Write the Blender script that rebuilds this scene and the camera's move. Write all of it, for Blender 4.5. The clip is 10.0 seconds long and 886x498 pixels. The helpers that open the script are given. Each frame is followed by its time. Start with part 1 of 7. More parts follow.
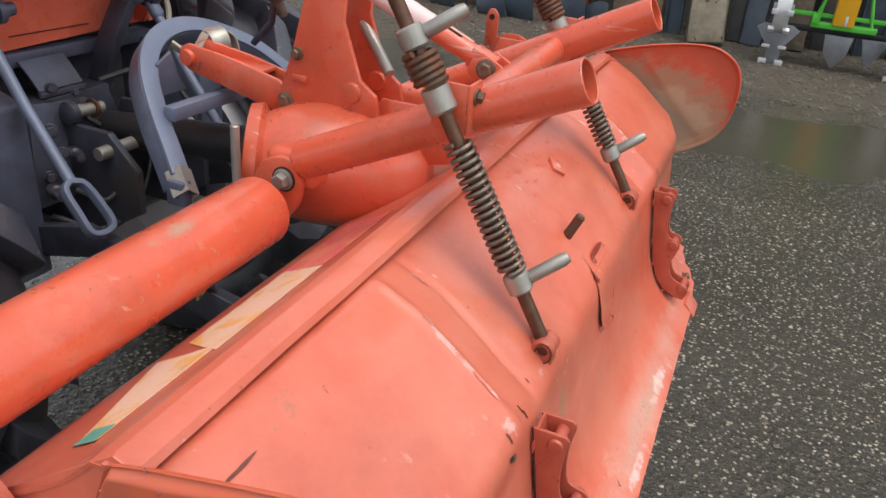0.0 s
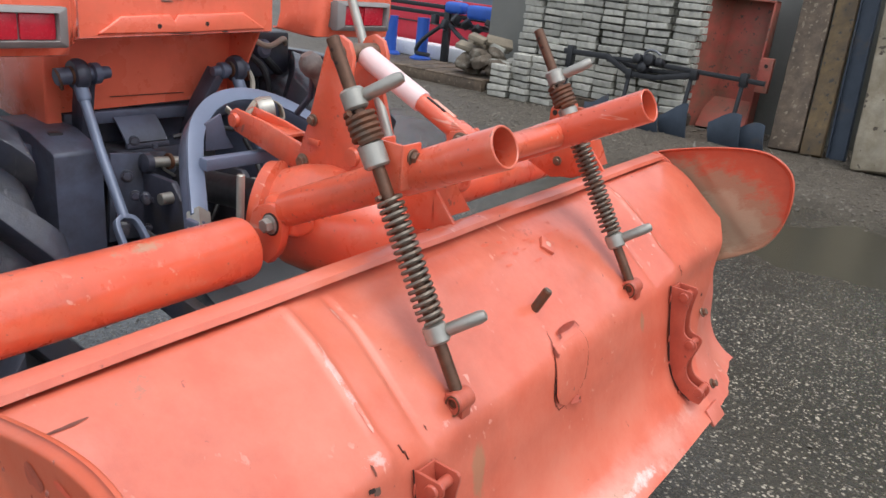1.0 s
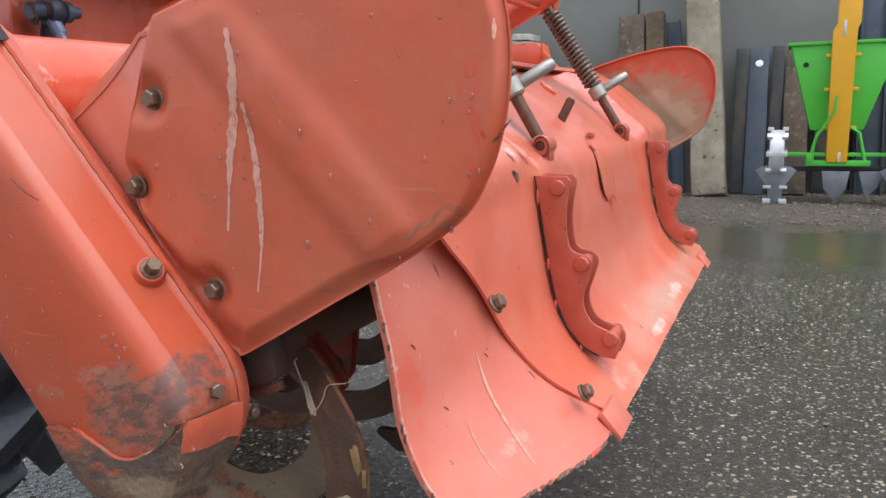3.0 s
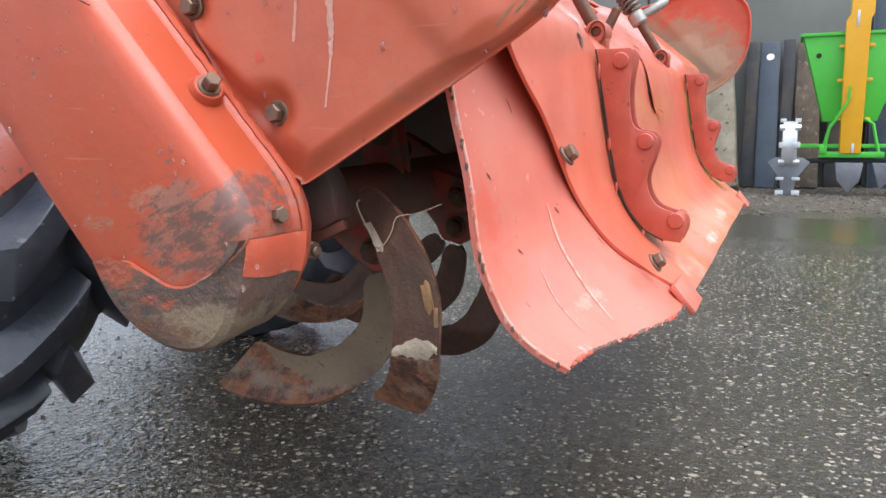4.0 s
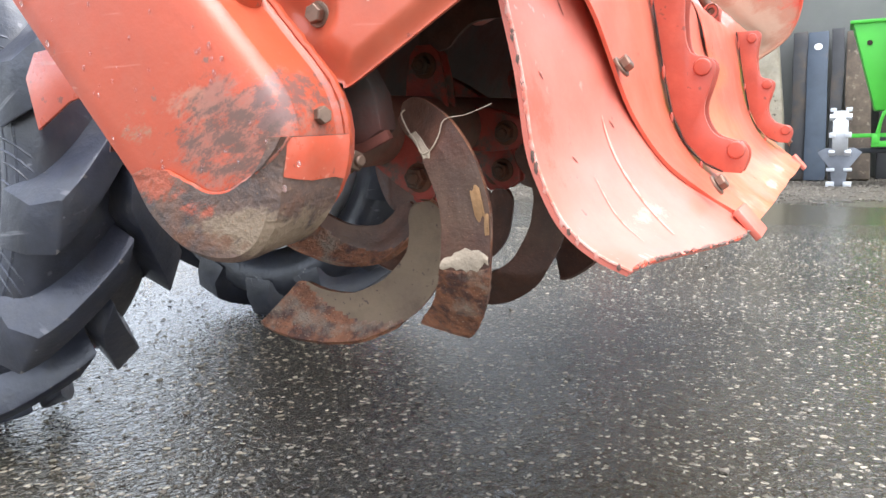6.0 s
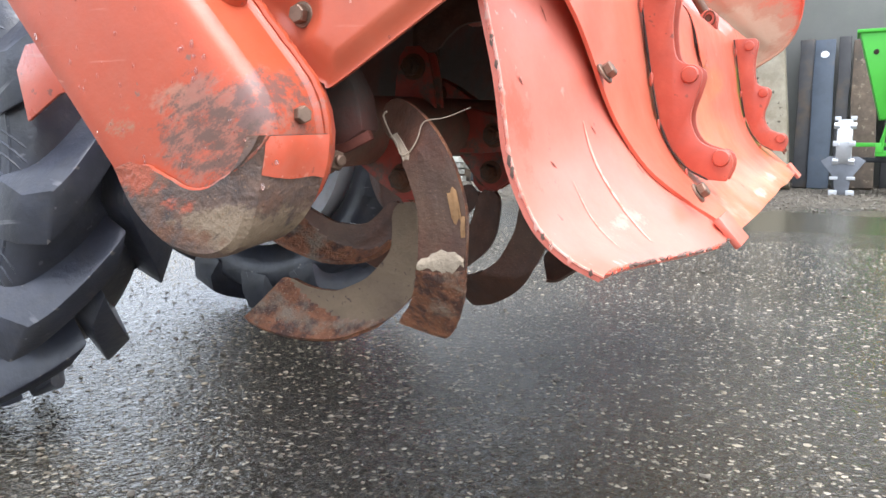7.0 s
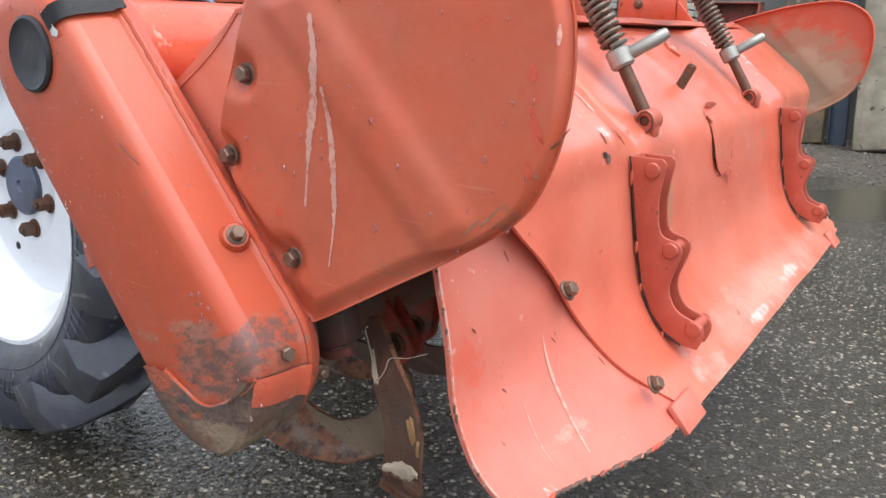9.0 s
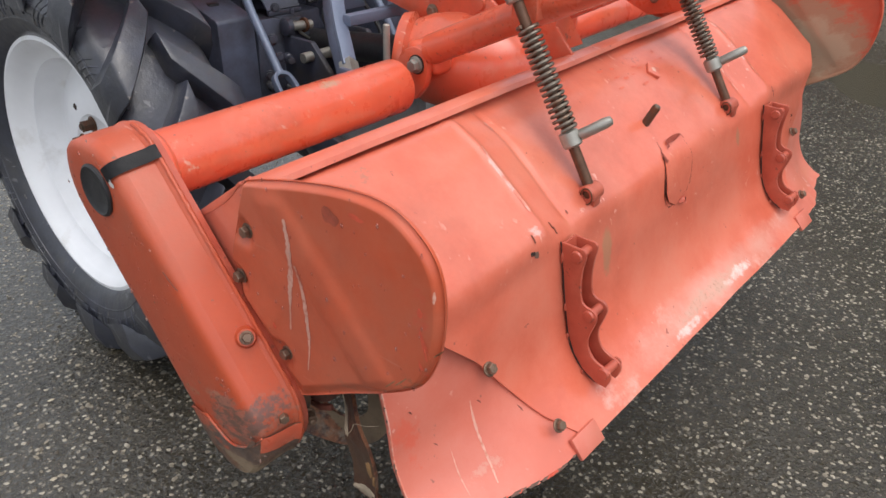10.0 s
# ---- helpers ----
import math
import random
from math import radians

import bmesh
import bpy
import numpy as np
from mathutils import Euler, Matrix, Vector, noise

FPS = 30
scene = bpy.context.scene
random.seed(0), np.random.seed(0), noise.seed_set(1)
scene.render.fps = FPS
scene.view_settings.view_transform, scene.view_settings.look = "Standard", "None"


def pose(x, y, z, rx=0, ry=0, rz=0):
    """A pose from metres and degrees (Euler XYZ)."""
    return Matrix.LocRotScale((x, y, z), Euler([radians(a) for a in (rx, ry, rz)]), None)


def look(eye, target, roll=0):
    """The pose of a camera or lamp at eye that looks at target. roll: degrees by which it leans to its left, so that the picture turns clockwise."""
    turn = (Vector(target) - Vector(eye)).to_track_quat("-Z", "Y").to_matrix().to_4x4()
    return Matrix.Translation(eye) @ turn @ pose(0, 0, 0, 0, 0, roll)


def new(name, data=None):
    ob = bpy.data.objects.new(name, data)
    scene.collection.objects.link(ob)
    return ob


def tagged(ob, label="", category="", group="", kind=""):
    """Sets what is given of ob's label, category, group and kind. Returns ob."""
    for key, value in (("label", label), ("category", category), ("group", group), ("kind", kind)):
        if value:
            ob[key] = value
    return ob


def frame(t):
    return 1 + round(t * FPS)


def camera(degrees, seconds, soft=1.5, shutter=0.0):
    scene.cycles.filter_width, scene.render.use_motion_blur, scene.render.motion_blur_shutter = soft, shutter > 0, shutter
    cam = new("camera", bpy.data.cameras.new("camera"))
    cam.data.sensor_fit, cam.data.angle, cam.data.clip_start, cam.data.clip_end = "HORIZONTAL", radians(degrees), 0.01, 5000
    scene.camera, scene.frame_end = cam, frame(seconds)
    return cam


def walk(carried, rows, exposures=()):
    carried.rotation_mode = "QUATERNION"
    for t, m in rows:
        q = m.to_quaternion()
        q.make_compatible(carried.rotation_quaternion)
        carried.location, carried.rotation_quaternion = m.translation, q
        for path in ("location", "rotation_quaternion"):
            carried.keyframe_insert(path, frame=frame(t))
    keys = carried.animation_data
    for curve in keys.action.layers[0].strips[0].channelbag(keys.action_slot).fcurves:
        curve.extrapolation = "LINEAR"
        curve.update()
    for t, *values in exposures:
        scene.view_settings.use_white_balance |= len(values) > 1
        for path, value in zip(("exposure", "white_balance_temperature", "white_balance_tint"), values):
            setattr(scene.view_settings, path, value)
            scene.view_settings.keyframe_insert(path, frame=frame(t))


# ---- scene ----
cam = camera(59.8, 10.0)
PATH = [
    (0, (-1.046, -0.352, 1.159), (0.627, 0.294, 0.274), 5.2),
    (0.5, (-0.919, -0.504, 1.157), (0.724, 0.313, 0.362), 6.7),
    (1, (-0.973, -0.639, 1.147), (0.57, 0.442, 0.476), 6.3),
    (1.5, (-1.104, -0.652, 1.117), (0.509, 0.365, 0.515), 3.5),
    (2, (-1.3, -0.564, 1.029), (0.416, 0.288, 0.455), -0.2),
    (2.5, (-1.284, -0.525, 0.835), (0.483, 0.291, 0.376), -1.2),
    (3, (-1.253, -0.492, 0.689), (0.545, 0.319, 0.362), -0.7),
    (3.2, (-1.246, -0.481, 0.639), (0.561, 0.317, 0.328), 0.1),
    (4.3, (-1.26, -0.416, 0.517), (0.53, 0.423, 0.216), -1.1),
    (4.5, (-1.257, -0.415, 0.503), (0.524, 0.444, 0.203), -1.6),
    (5, (-1.243, -0.412, 0.469), (0.52, 0.487, 0.181), -2.5),
    (5.5, (-1.244, -0.406, 0.455), (0.515, 0.502, 0.173), -2.2),
    (7, (-1.238, -0.431, 0.458), (0.515, 0.49, 0.171), -0.2),
    (7.5, (-1.251, -0.442, 0.468), (0.493, 0.494, 0.185), 0.6),
    (8, (-1.248, -0.469, 0.502), (0.469, 0.517, 0.224), 1.9),
    (8.5, (-1.238, -0.505, 0.57), (0.422, 0.55, 0.205), 1.9),
    (9, (-1.225, -0.541, 0.74), (0.37, 0.551, 0.229), 1.8),
    (9.5, (-1.233, -0.619, 1.022), (0.247, 0.513, 0.295), 1.5),
    (10, (-1.229, -0.713, 1.145), (0.108, 0.415, 0.175), 1.2),
]
EXPOSURE = [(0, -0.06, 6600, 10), (1, 0.06, 6250, 10), (2, 0.08, 6300, 10), (2.5, 0.2, 6250, 10), (3, 0.27, 6200, 10), (3.5, 0.5, 6050, 10), (4.5, 0.80, 6050, 10), (5, 0.98, 6050, 10), (5.5, 1.38, 6050, 10), (7, 1.28, 6050, 10),
            (7.5, 1.17, 6050, 10), (8, 1.06, 6050, 10), (8.5, 0.66, 6050, 10), (9, 0.5, 6150, 10), (9.5, 0.14, 6400, 10), (10, -0.02, 6500, 10)]
walk(cam, [(t, look(eye, target, roll)) for t, eye, target, roll in PATH], EXPOSURE)
# ---- light ----
from mathutils.bvhtree import BVHTree

world = bpy.data.worlds.new("world")
scene.world = world
world.use_nodes = True
wn, wl = world.node_tree.nodes, world.node_tree.links
sky = wn.new("ShaderNodeTexSky")
sky.sky_type = "NISHITA"
sky.sun_disc = False
sky.sun_elevation, sky.sun_rotation = radians(72), radians(190)
sky.air_density, sky.dust_density = 1.0, 3.0
soft_sky = wn.new("ShaderNodeHueSaturation")
soft_sky.inputs["Saturation"].default_value = 0.30
wl.new(sky.outputs[0], soft_sky.inputs["Color"])
wl.new(soft_sky.outputs[0], wn["Background"].inputs["Color"])
wn["Background"].inputs["Strength"].default_value = 0.26
sun_data = bpy.data.lights.new("sun", "SUN")
sun_data.energy, sun_data.angle, sun_data.color = 0.7, radians(60), (1.0, 0.97, 0.93)
sun = new("sun", sun_data)
sun.matrix_world = look((-1.0, -2.2, 7.0), (0, 0, 0))

# ---- materials ----


def mat(name, color, rough=0.5, metal=0.0, var=0.12, scale=8.0, bump=0.0, bscale=60.0, second=None, amount=0.45, sscale=3.0, coat=0.0, hard=0.08, spec=0.5, rand=0.0, zmask=None, speck=None, worn=None, scuff=None, soft=None, spots=(), grit=None):
    """A surface with fine grain, larger patches of a second colour, relief and uneven gloss."""
    m = bpy.data.materials.new(name)
    m.use_nodes = True
    nd, ln = m.node_tree.nodes, m.node_tree.links
    bs = nd["Principled BSDF"]
    tc = nd.new("ShaderNodeTexCoord")

    def tex(sc, detail=6.0, rough_=0.6):
        n = nd.new("ShaderNodeTexNoise")
        n.inputs["Scale"].default_value, n.inputs["Detail"].default_value, n.inputs["Roughness"].default_value = sc, detail, rough_
        ln.new(tc.outputs["Object"], n.inputs["Vector"])
        return n

    grain = tex(scale)
    ramp = nd.new("ShaderNodeMapRange")
    ramp.inputs["From Min"].default_value, ramp.inputs["From Max"].default_value = 0.3, 0.7
    ramp.inputs["To Min"].default_value, ramp.inputs["To Max"].default_value = 1 - var, 1 + var
    ln.new(grain.outputs["Fac"], ramp.inputs["Value"])
    hsv = nd.new("ShaderNodeHueSaturation")
    hsv.inputs["Color"].default_value = (*color, 1)
    ln.new(ramp.outputs[0], hsv.inputs["Value"])
    out = hsv.outputs[0]
    if second:
        big = tex(sscale, 9.0, 0.68)
        step = nd.new("ShaderNodeMapRange")
        step.inputs["From Min"].default_value, step.inputs["From Max"].default_value = 1 - amount - hard, 1 - amount + hard
        ln.new(big.outputs["Fac"], step.inputs["Value"])
        fac = step.outputs[0]
        if zmask:
            sep = nd.new("ShaderNodeSeparateXYZ")
            ln.new(tc.outputs["Object"], sep.inputs[0])
            zr = nd.new("ShaderNodeMapRange")
            zr.inputs["From Min"].default_value, zr.inputs["From Max"].default_value = zmask
            ln.new(sep.outputs["Z"], zr.inputs["Value"])
            mu = nd.new("ShaderNodeMath")
            mu.operation = "MULTIPLY"
            ln.new(zr.outputs[0], mu.inputs[0])
            ln.new(fac, mu.inputs[1])
            fac = mu.outputs[0]
        mix = nd.new("ShaderNodeMix")
        mix.data_type = "RGBA"
        ln.new(fac, mix.inputs[0])
        ln.new(out, mix.inputs[6])
        mix.inputs[7].default_value = (*second, 1)
        out = mix.outputs[2]
    if worn:
        wcol, wscl, thr, z0, z1 = worn
        wn_ = tex(wscl, 8.0, 0.7)
        ws = nd.new("ShaderNodeSeparateXYZ")
        ln.new(tc.outputs["Object"], ws.inputs[0])
        wz = nd.new("ShaderNodeMapRange")
        wz.inputs["From Min"].default_value, wz.inputs["From Max"].default_value = z0, z1
        wz.inputs["To Min"].default_value, wz.inputs["To Max"].default_value = 0.0, 0.22
        ln.new(ws.outputs["Z"], wz.inputs["Value"])
        wa = nd.new("ShaderNodeMath")
        wa.operation = "ADD"
        ln.new(wn_.outputs["Fac"], wa.inputs[0])
        ln.new(wz.outputs[0], wa.inputs[1])
        wm = nd.new("ShaderNodeMapRange")
        wm.inputs["From Min"].default_value, wm.inputs["From Max"].default_value = thr, thr + 0.14
        ln.new(wa.outputs[0], wm.inputs["Value"])
        wx = nd.new("ShaderNodeMix")
        wx.data_type = "RGBA"
        ln.new(wm.outputs[0], wx.inputs[0])
        ln.new(out, wx.inputs[6])
        wx.inputs[7].default_value = (*wcol, 1)
        out = wx.outputs[2]
    if soft:
        # broad uneven stains
        gcol, gscl, g0, g1, gmax = soft
        gr = nd.new("ShaderNodeMapRange")
        gr.inputs["From Min"].default_value, gr.inputs["From Max"].default_value, gr.inputs["To Max"].default_value = g0, g1, gmax
        ln.new(tex(gscl, 9.0, 0.66).outputs["Fac"], gr.inputs["Value"])
        gm = nd.new("ShaderNodeMix")
        gm.data_type = "RGBA"
        ln.new(gr.outputs[0], gm.inputs[0])
        ln.new(out, gm.inputs[6])
        gm.inputs[7].default_value = (*gcol, 1)
        out = gm.outputs[2]
    if scuff:
        # thin drawn-out scratches that come in groups
        ccol, cscl, thr, turn = scuff
        mp = nd.new("ShaderNodeMapping")
        mp.inputs["Rotation"].default_value = turn
        mp.inputs["Scale"].default_value = (1.0, 0.07, 1.0)
        ln.new(tc.outputs["Object"], mp.inputs["Vector"])
        fine = tex(cscl, 3.0, 0.5)
        ln.new(mp.outputs[0], fine.inputs["Vector"])
        fm = nd.new("ShaderNodeMapRange")
        fm.inputs["From Min"].default_value, fm.inputs["From Max"].default_value = thr, thr + 0.05
        ln.new(fine.outputs["Fac"], fm.inputs["Value"])
        gate = nd.new("ShaderNodeMapRange")
        gate.inputs["From Min"].default_value, gate.inputs["From Max"].default_value = 0.50, 0.60
        ln.new(tex(6.0, 4.0).outputs["Fac"], gate.inputs["Value"])
        both = nd.new("ShaderNodeMath")
        both.operation = "MULTIPLY"
        ln.new(fm.outputs[0], both.inputs[0])
        ln.new(gate.outputs[0], both.inputs[1])
        cm = nd.new("ShaderNodeMix")
        cm.data_type = "RGBA"
        ln.new(both.outputs[0], cm.inputs[0])
        ln.new(out, cm.inputs[6])
        cm.inputs[7].default_value = (*ccol, 1)
        out = cm.outputs[2]
    for pcol, centre, reach, pscl, thr, *wide in spots:
        # a worn patch with a ragged edge round one place
        off = nd.new("ShaderNodeVectorMath")
        off.operation = "SUBTRACT"
        off.inputs[1].default_value = centre
        ln.new(tc.outputs["Object"], off.inputs[0])
        mul = nd.new("ShaderNodeVectorMath")
        mul.operation = "MULTIPLY"
        mul.inputs[1].default_value = [1 / r if r else 0.0 for r in reach]
        ln.new(off.outputs[0], mul.inputs[0])
        far_ = nd.new("ShaderNodeVectorMath")
        far_.operation = "LENGTH"
        ln.new(mul.outputs[0], far_.inputs[0])
        near_ = nd.new("ShaderNodeMapRange")
        near_.inputs["From Min"].default_value, near_.inputs["From Max"].default_value = 0.25, 1.0
        near_.inputs["To Min"].default_value, near_.inputs["To Max"].default_value = 0.17, -0.30
        ln.new(far_.outputs["Value"], near_.inputs["Value"])
        pa = nd.new("ShaderNodeMath")
        pa.operation = "ADD"
        turn_, draw_ = nd.new("ShaderNodeMapping"), nd.new("ShaderNodeMapping")
        turn_.inputs["Rotation"].default_value = (radians(26), 0, 0)
        draw_.inputs["Scale"].default_value = (1.0, 0.42, 1.0)
        ln.new(tc.outputs["Object"], turn_.inputs["Vector"])
        ln.new(turn_.outputs[0], draw_.inputs["Vector"])
        ragged = tex(pscl, 9.0, 0.78)
        ln.new(draw_.outputs[0], ragged.inputs["Vector"])
        ln.new(ragged.outputs["Fac"], pa.inputs[0])
        ln.new(near_.outputs[0], pa.inputs[1])
        pm_ = nd.new("ShaderNodeMapRange")
        pm_.inputs["From Min"].default_value, pm_.inputs["From Max"].default_value = thr, thr + (wide[0] if wide else 0.11)
        pm_.inputs["To Max"].default_value = 0.88
        ln.new(pa.outputs[0], pm_.inputs["Value"])
        px = nd.new("ShaderNodeMix")
        px.data_type = "RGBA"
        ln.new(pm_.outputs[0], px.inputs[0])
        ln.new(out, px.inputs[6])
        px.inputs[7].default_value = (*pcol, 1)
        out = px.outputs[2]
    if grit:
        # fine pale grains caught in the pits
        gcol2, gscl2, thr = grit
        gv_ = nd.new("ShaderNodeTexVoronoi")
        gv_.inputs["Scale"].default_value = gscl2
        ln.new(tc.outputs["Object"], gv_.inputs["Vector"])
        gq = nd.new("ShaderNodeMapRange")
        gq.inputs["From Min"].default_value, gq.inputs["From Max"].default_value = thr, thr * 0.5
        ln.new(gv_.outputs["Distance"], gq.inputs["Value"])
        gx = nd.new("ShaderNodeMix")
        gx.data_type = "RGBA"
        ln.new(gq.outputs[0], gx.inputs[0])
        ln.new(out, gx.inputs[6])
        gx.inputs[7].default_value = (*gcol2, 1)
        out = gx.outputs[2]
    if speck:
        scol, sscl, thr = speck
        sn = tex(sscl, 3.0, 0.55)
        sm = nd.new("ShaderNodeMapRange")
        sm.inputs["From Min"].default_value, sm.inputs["From Max"].default_value = thr, thr + 0.03
        ln.new(sn.outputs["Fac"], sm.inputs["Value"])
        mx = nd.new("ShaderNodeMix")
        mx.data_type = "RGBA"
        ln.new(sm.outputs[0], mx.inputs[0])
        ln.new(out, mx.inputs[6])
        mx.inputs[7].default_value = (*scol, 1)
        out = mx.outputs[2]
    if rand:
        info = nd.new("ShaderNodeObjectInfo")
        rr = nd.new("ShaderNodeMapRange")
        rr.inputs["To Min"].default_value, rr.inputs["To Max"].default_value = 1 - rand, 1 + rand
        ln.new(info.outputs["Random"], rr.inputs["Value"])
        h2 = nd.new("ShaderNodeHueSaturation")
        ln.new(rr.outputs[0], h2.inputs["Value"])
        ln.new(out, h2.inputs["Color"])
        out = h2.outputs[0]
    ln.new(out, bs.inputs["Base Color"])
    rn = tex(scale * 2.3)
    rm = nd.new("ShaderNodeMapRange")
    rm.inputs["To Min"].default_value, rm.inputs["To Max"].default_value = max(0.02, rough - 0.14), min(1, rough + 0.14)
    ln.new(rn.outputs["Fac"], rm.inputs["Value"])
    ln.new(rm.outputs[0], bs.inputs["Roughness"])
    bs.inputs["Metallic"].default_value = metal
    bs.inputs["Specular IOR Level"].default_value = spec
    bs.inputs["Coat Weight"].default_value = coat
    bs.inputs["Coat Roughness"].default_value = 0.17
    if bump:
        bn = tex(bscale, 5.0)
        bp = nd.new("ShaderNodeBump")
        bp.inputs["Strength"].default_value, bp.inputs["Distance"].default_value = bump, 0.004
        ln.new(bn.outputs["Fac"], bp.inputs["Height"])
        ln.new(bp.outputs[0], bs.inputs["Normal"])
        if coat:
            ln.new(bp.outputs[0], bs.inputs["Coat Normal"])
    return m


ORANGE = (0.68, 0.140, 0.077)
M_PAINT = mat("weathered_orange_paint", ORANGE, 0.34, coat=0.55, var=0.09, scale=9, bump=0.16, bscale=36, second=(0.69, 0.205, 0.130), amount=0.45, sscale=4.5, hard=0.13, speck=((0.36, 0.085, 0.055), 60, 0.72), worn=((0.74, 0.37, 0.29), 13, 0.72, 0.46, 0.385), soft=((0.47, 0.105, 0.060), 3.0, 0.50, 0.70, 0.75), scuff=((0.74, 0.33, 0.25), 75, 0.66, (0.5, 0.4, 0.9)),
              spots=[((0.70, 0.31, 0.235), (0.05, -0.310, 0.398), (0.62, 0.075, 0.046), 7, 0.40, 0.34), ((0.60, 0.34, 0.25), (0.02, -0.312, 0.396), (0.36, 0.045, 0.032), 16, 0.52, 0.20), ((0.80, 0.66, 0.61), (0.13, -0.318, 0.390), (0.12, 0.030, 0.022), 26, 0.53, 0.16), ((0.78, 0.60, 0.55), (-0.10, -0.325, 0.384), (0.16, 0.026, 0.016), 30, 0.57, 0.16), ((0.34, 0.15, 0.09), (0.0, -0.310, 0.395), (0.40, 0.05, 0.035), 130, 0.72), ((0.46, 0.21, 0.115), (-0.248, -0.226, 0.570), (0.030, 0.04, 0.095), 10, 0.52), ((0.46, 0.20, 0.11), (0.262, -0.222, 0.600), (0.020, 0.03, 0.060), 12, 0.58),
                     ((0.70, 0.42, 0.36), (-0.412, -0.13, 0.725), (0.013, 0.10, 0.10), 60, 0.58), ((0.66, 0.38, 0.32), (0.411, -0.13, 0.725), (0.012, 0.09, 0.09), 60, 0.60), ((0.42, 0.10, 0.06), (0.09, -0.055, 0.768), (0.14, 0.040, 0.040), 70, 0.66), ((0.70, 0.42, 0.36), (-0.43, -0.202, 0.662), (0.045, 0.022, 0.022), 40, 0.60), ((0.70, 0.40, 0.33), (-0.30, -0.205, 0.652), (0.04, 0.02, 0.02), 40, 0.62),
                     ((0.42, 0.16, 0.10), (-0.62, -0.06, 0.765), (0.10, 0.05, 0.05), 60, 0.68)])
# flap orange, its pinkish sheen mixed into the base colour
M_FLAP = mat("faded_pink_orange_paint", (0.63, 0.152, 0.098), 0.44, coat=0.35, var=0.08, scale=10, bump=0.14, bscale=40, second=(0.61, 0.200, 0.142), amount=0.44, sscale=5, hard=0.14, speck=((0.34, 0.10, 0.07), 65, 0.71), soft=((0.62, 0.165, 0.108), 4.0, 0.50, 0.70, 0.6), scuff=((0.76, 0.42, 0.35), 80, 0.655, (0.4, 1.3, 0.2)),
             spots=[((0.66, 0.12, 0.07), (-0.70, -0.22, 0.50), (0.06, 0.05, 0.12), 26, 0.60), ((0.62, 0.26, 0.19), (-0.60, -0.27, 0.40), (0.12, 0.05, 0.035), 60, 0.66), ((0.20, 0.13, 0.12), (-0.63, -0.285, 0.381), (0.10, 0.012, 0.010), 80, 0.66), ((0.22, 0.10, 0.08), (-0.66, -0.22, 0.47), (0.08, 0.08, 0.16), 120, 0.76)])
M_SHIELD = mat("dull_orange_paint", (0.60, 0.100, 0.039), 0.40, coat=0.20, var=0.12, scale=8, bump=0.2, bscale=26, second=(0.58, 0.145, 0.076), amount=0.45, sscale=6, hard=0.15, speck=((0.30, 0.07, 0.05), 130, 0.775), soft=((0.42, 0.088, 0.044), 4.5, 0.50, 0.68, 0.7), scuff=((0.62, 0.20, 0.13), 110, 0.68, (0.7, 0.2, 0.3)),
               spots=[((0.30, 0.115, 0.06), (-0.75, -0.275, 0.640), (0, 0.05, 0.04), 70, 0.66), ((0.62, 0.10, 0.05), (-0.75, -0.290, 0.740), (0, 0.03, 0.09), 45, 0.64), ((0.40, 0.13, 0.075), (-0.75, -0.17, 0.585), (0, 0.14, 0.03), 60, 0.66)])
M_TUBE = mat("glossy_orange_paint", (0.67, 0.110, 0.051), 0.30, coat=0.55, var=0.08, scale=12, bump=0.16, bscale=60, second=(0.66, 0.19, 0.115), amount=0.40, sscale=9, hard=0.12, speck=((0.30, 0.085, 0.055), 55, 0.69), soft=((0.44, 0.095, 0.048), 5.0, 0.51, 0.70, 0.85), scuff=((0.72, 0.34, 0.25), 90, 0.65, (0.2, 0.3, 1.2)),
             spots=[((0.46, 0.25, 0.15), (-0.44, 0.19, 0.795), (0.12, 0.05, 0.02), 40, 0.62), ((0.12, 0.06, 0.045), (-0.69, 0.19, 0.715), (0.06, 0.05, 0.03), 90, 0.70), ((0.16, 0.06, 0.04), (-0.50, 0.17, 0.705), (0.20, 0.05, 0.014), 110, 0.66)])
M_LATCH = mat("brick_orange_paint", (0.44, 0.088, 0.052), 0.42, coat=0.2, var=0.14, scale=20, bump=0.16, bscale=70, second=(0.54, 0.13, 0.075), amount=0.42, sscale=16, hard=0.12, speck=((0.25, 0.07, 0.045), 80, 0.68))
M_TRACTOR = mat("tractor_orange_paint", (0.88, 0.175, 0.095), 0.28, coat=0.6, var=0.05, scale=5, second=(0.74, 0.17, 0.085), amount=0.38, sscale=6, hard=0.12, speck=((0.42, 0.10, 0.06), 70, 0.74), soft=((0.60, 0.10, 0.045), 4.0, 0.52, 0.72, 0.6))
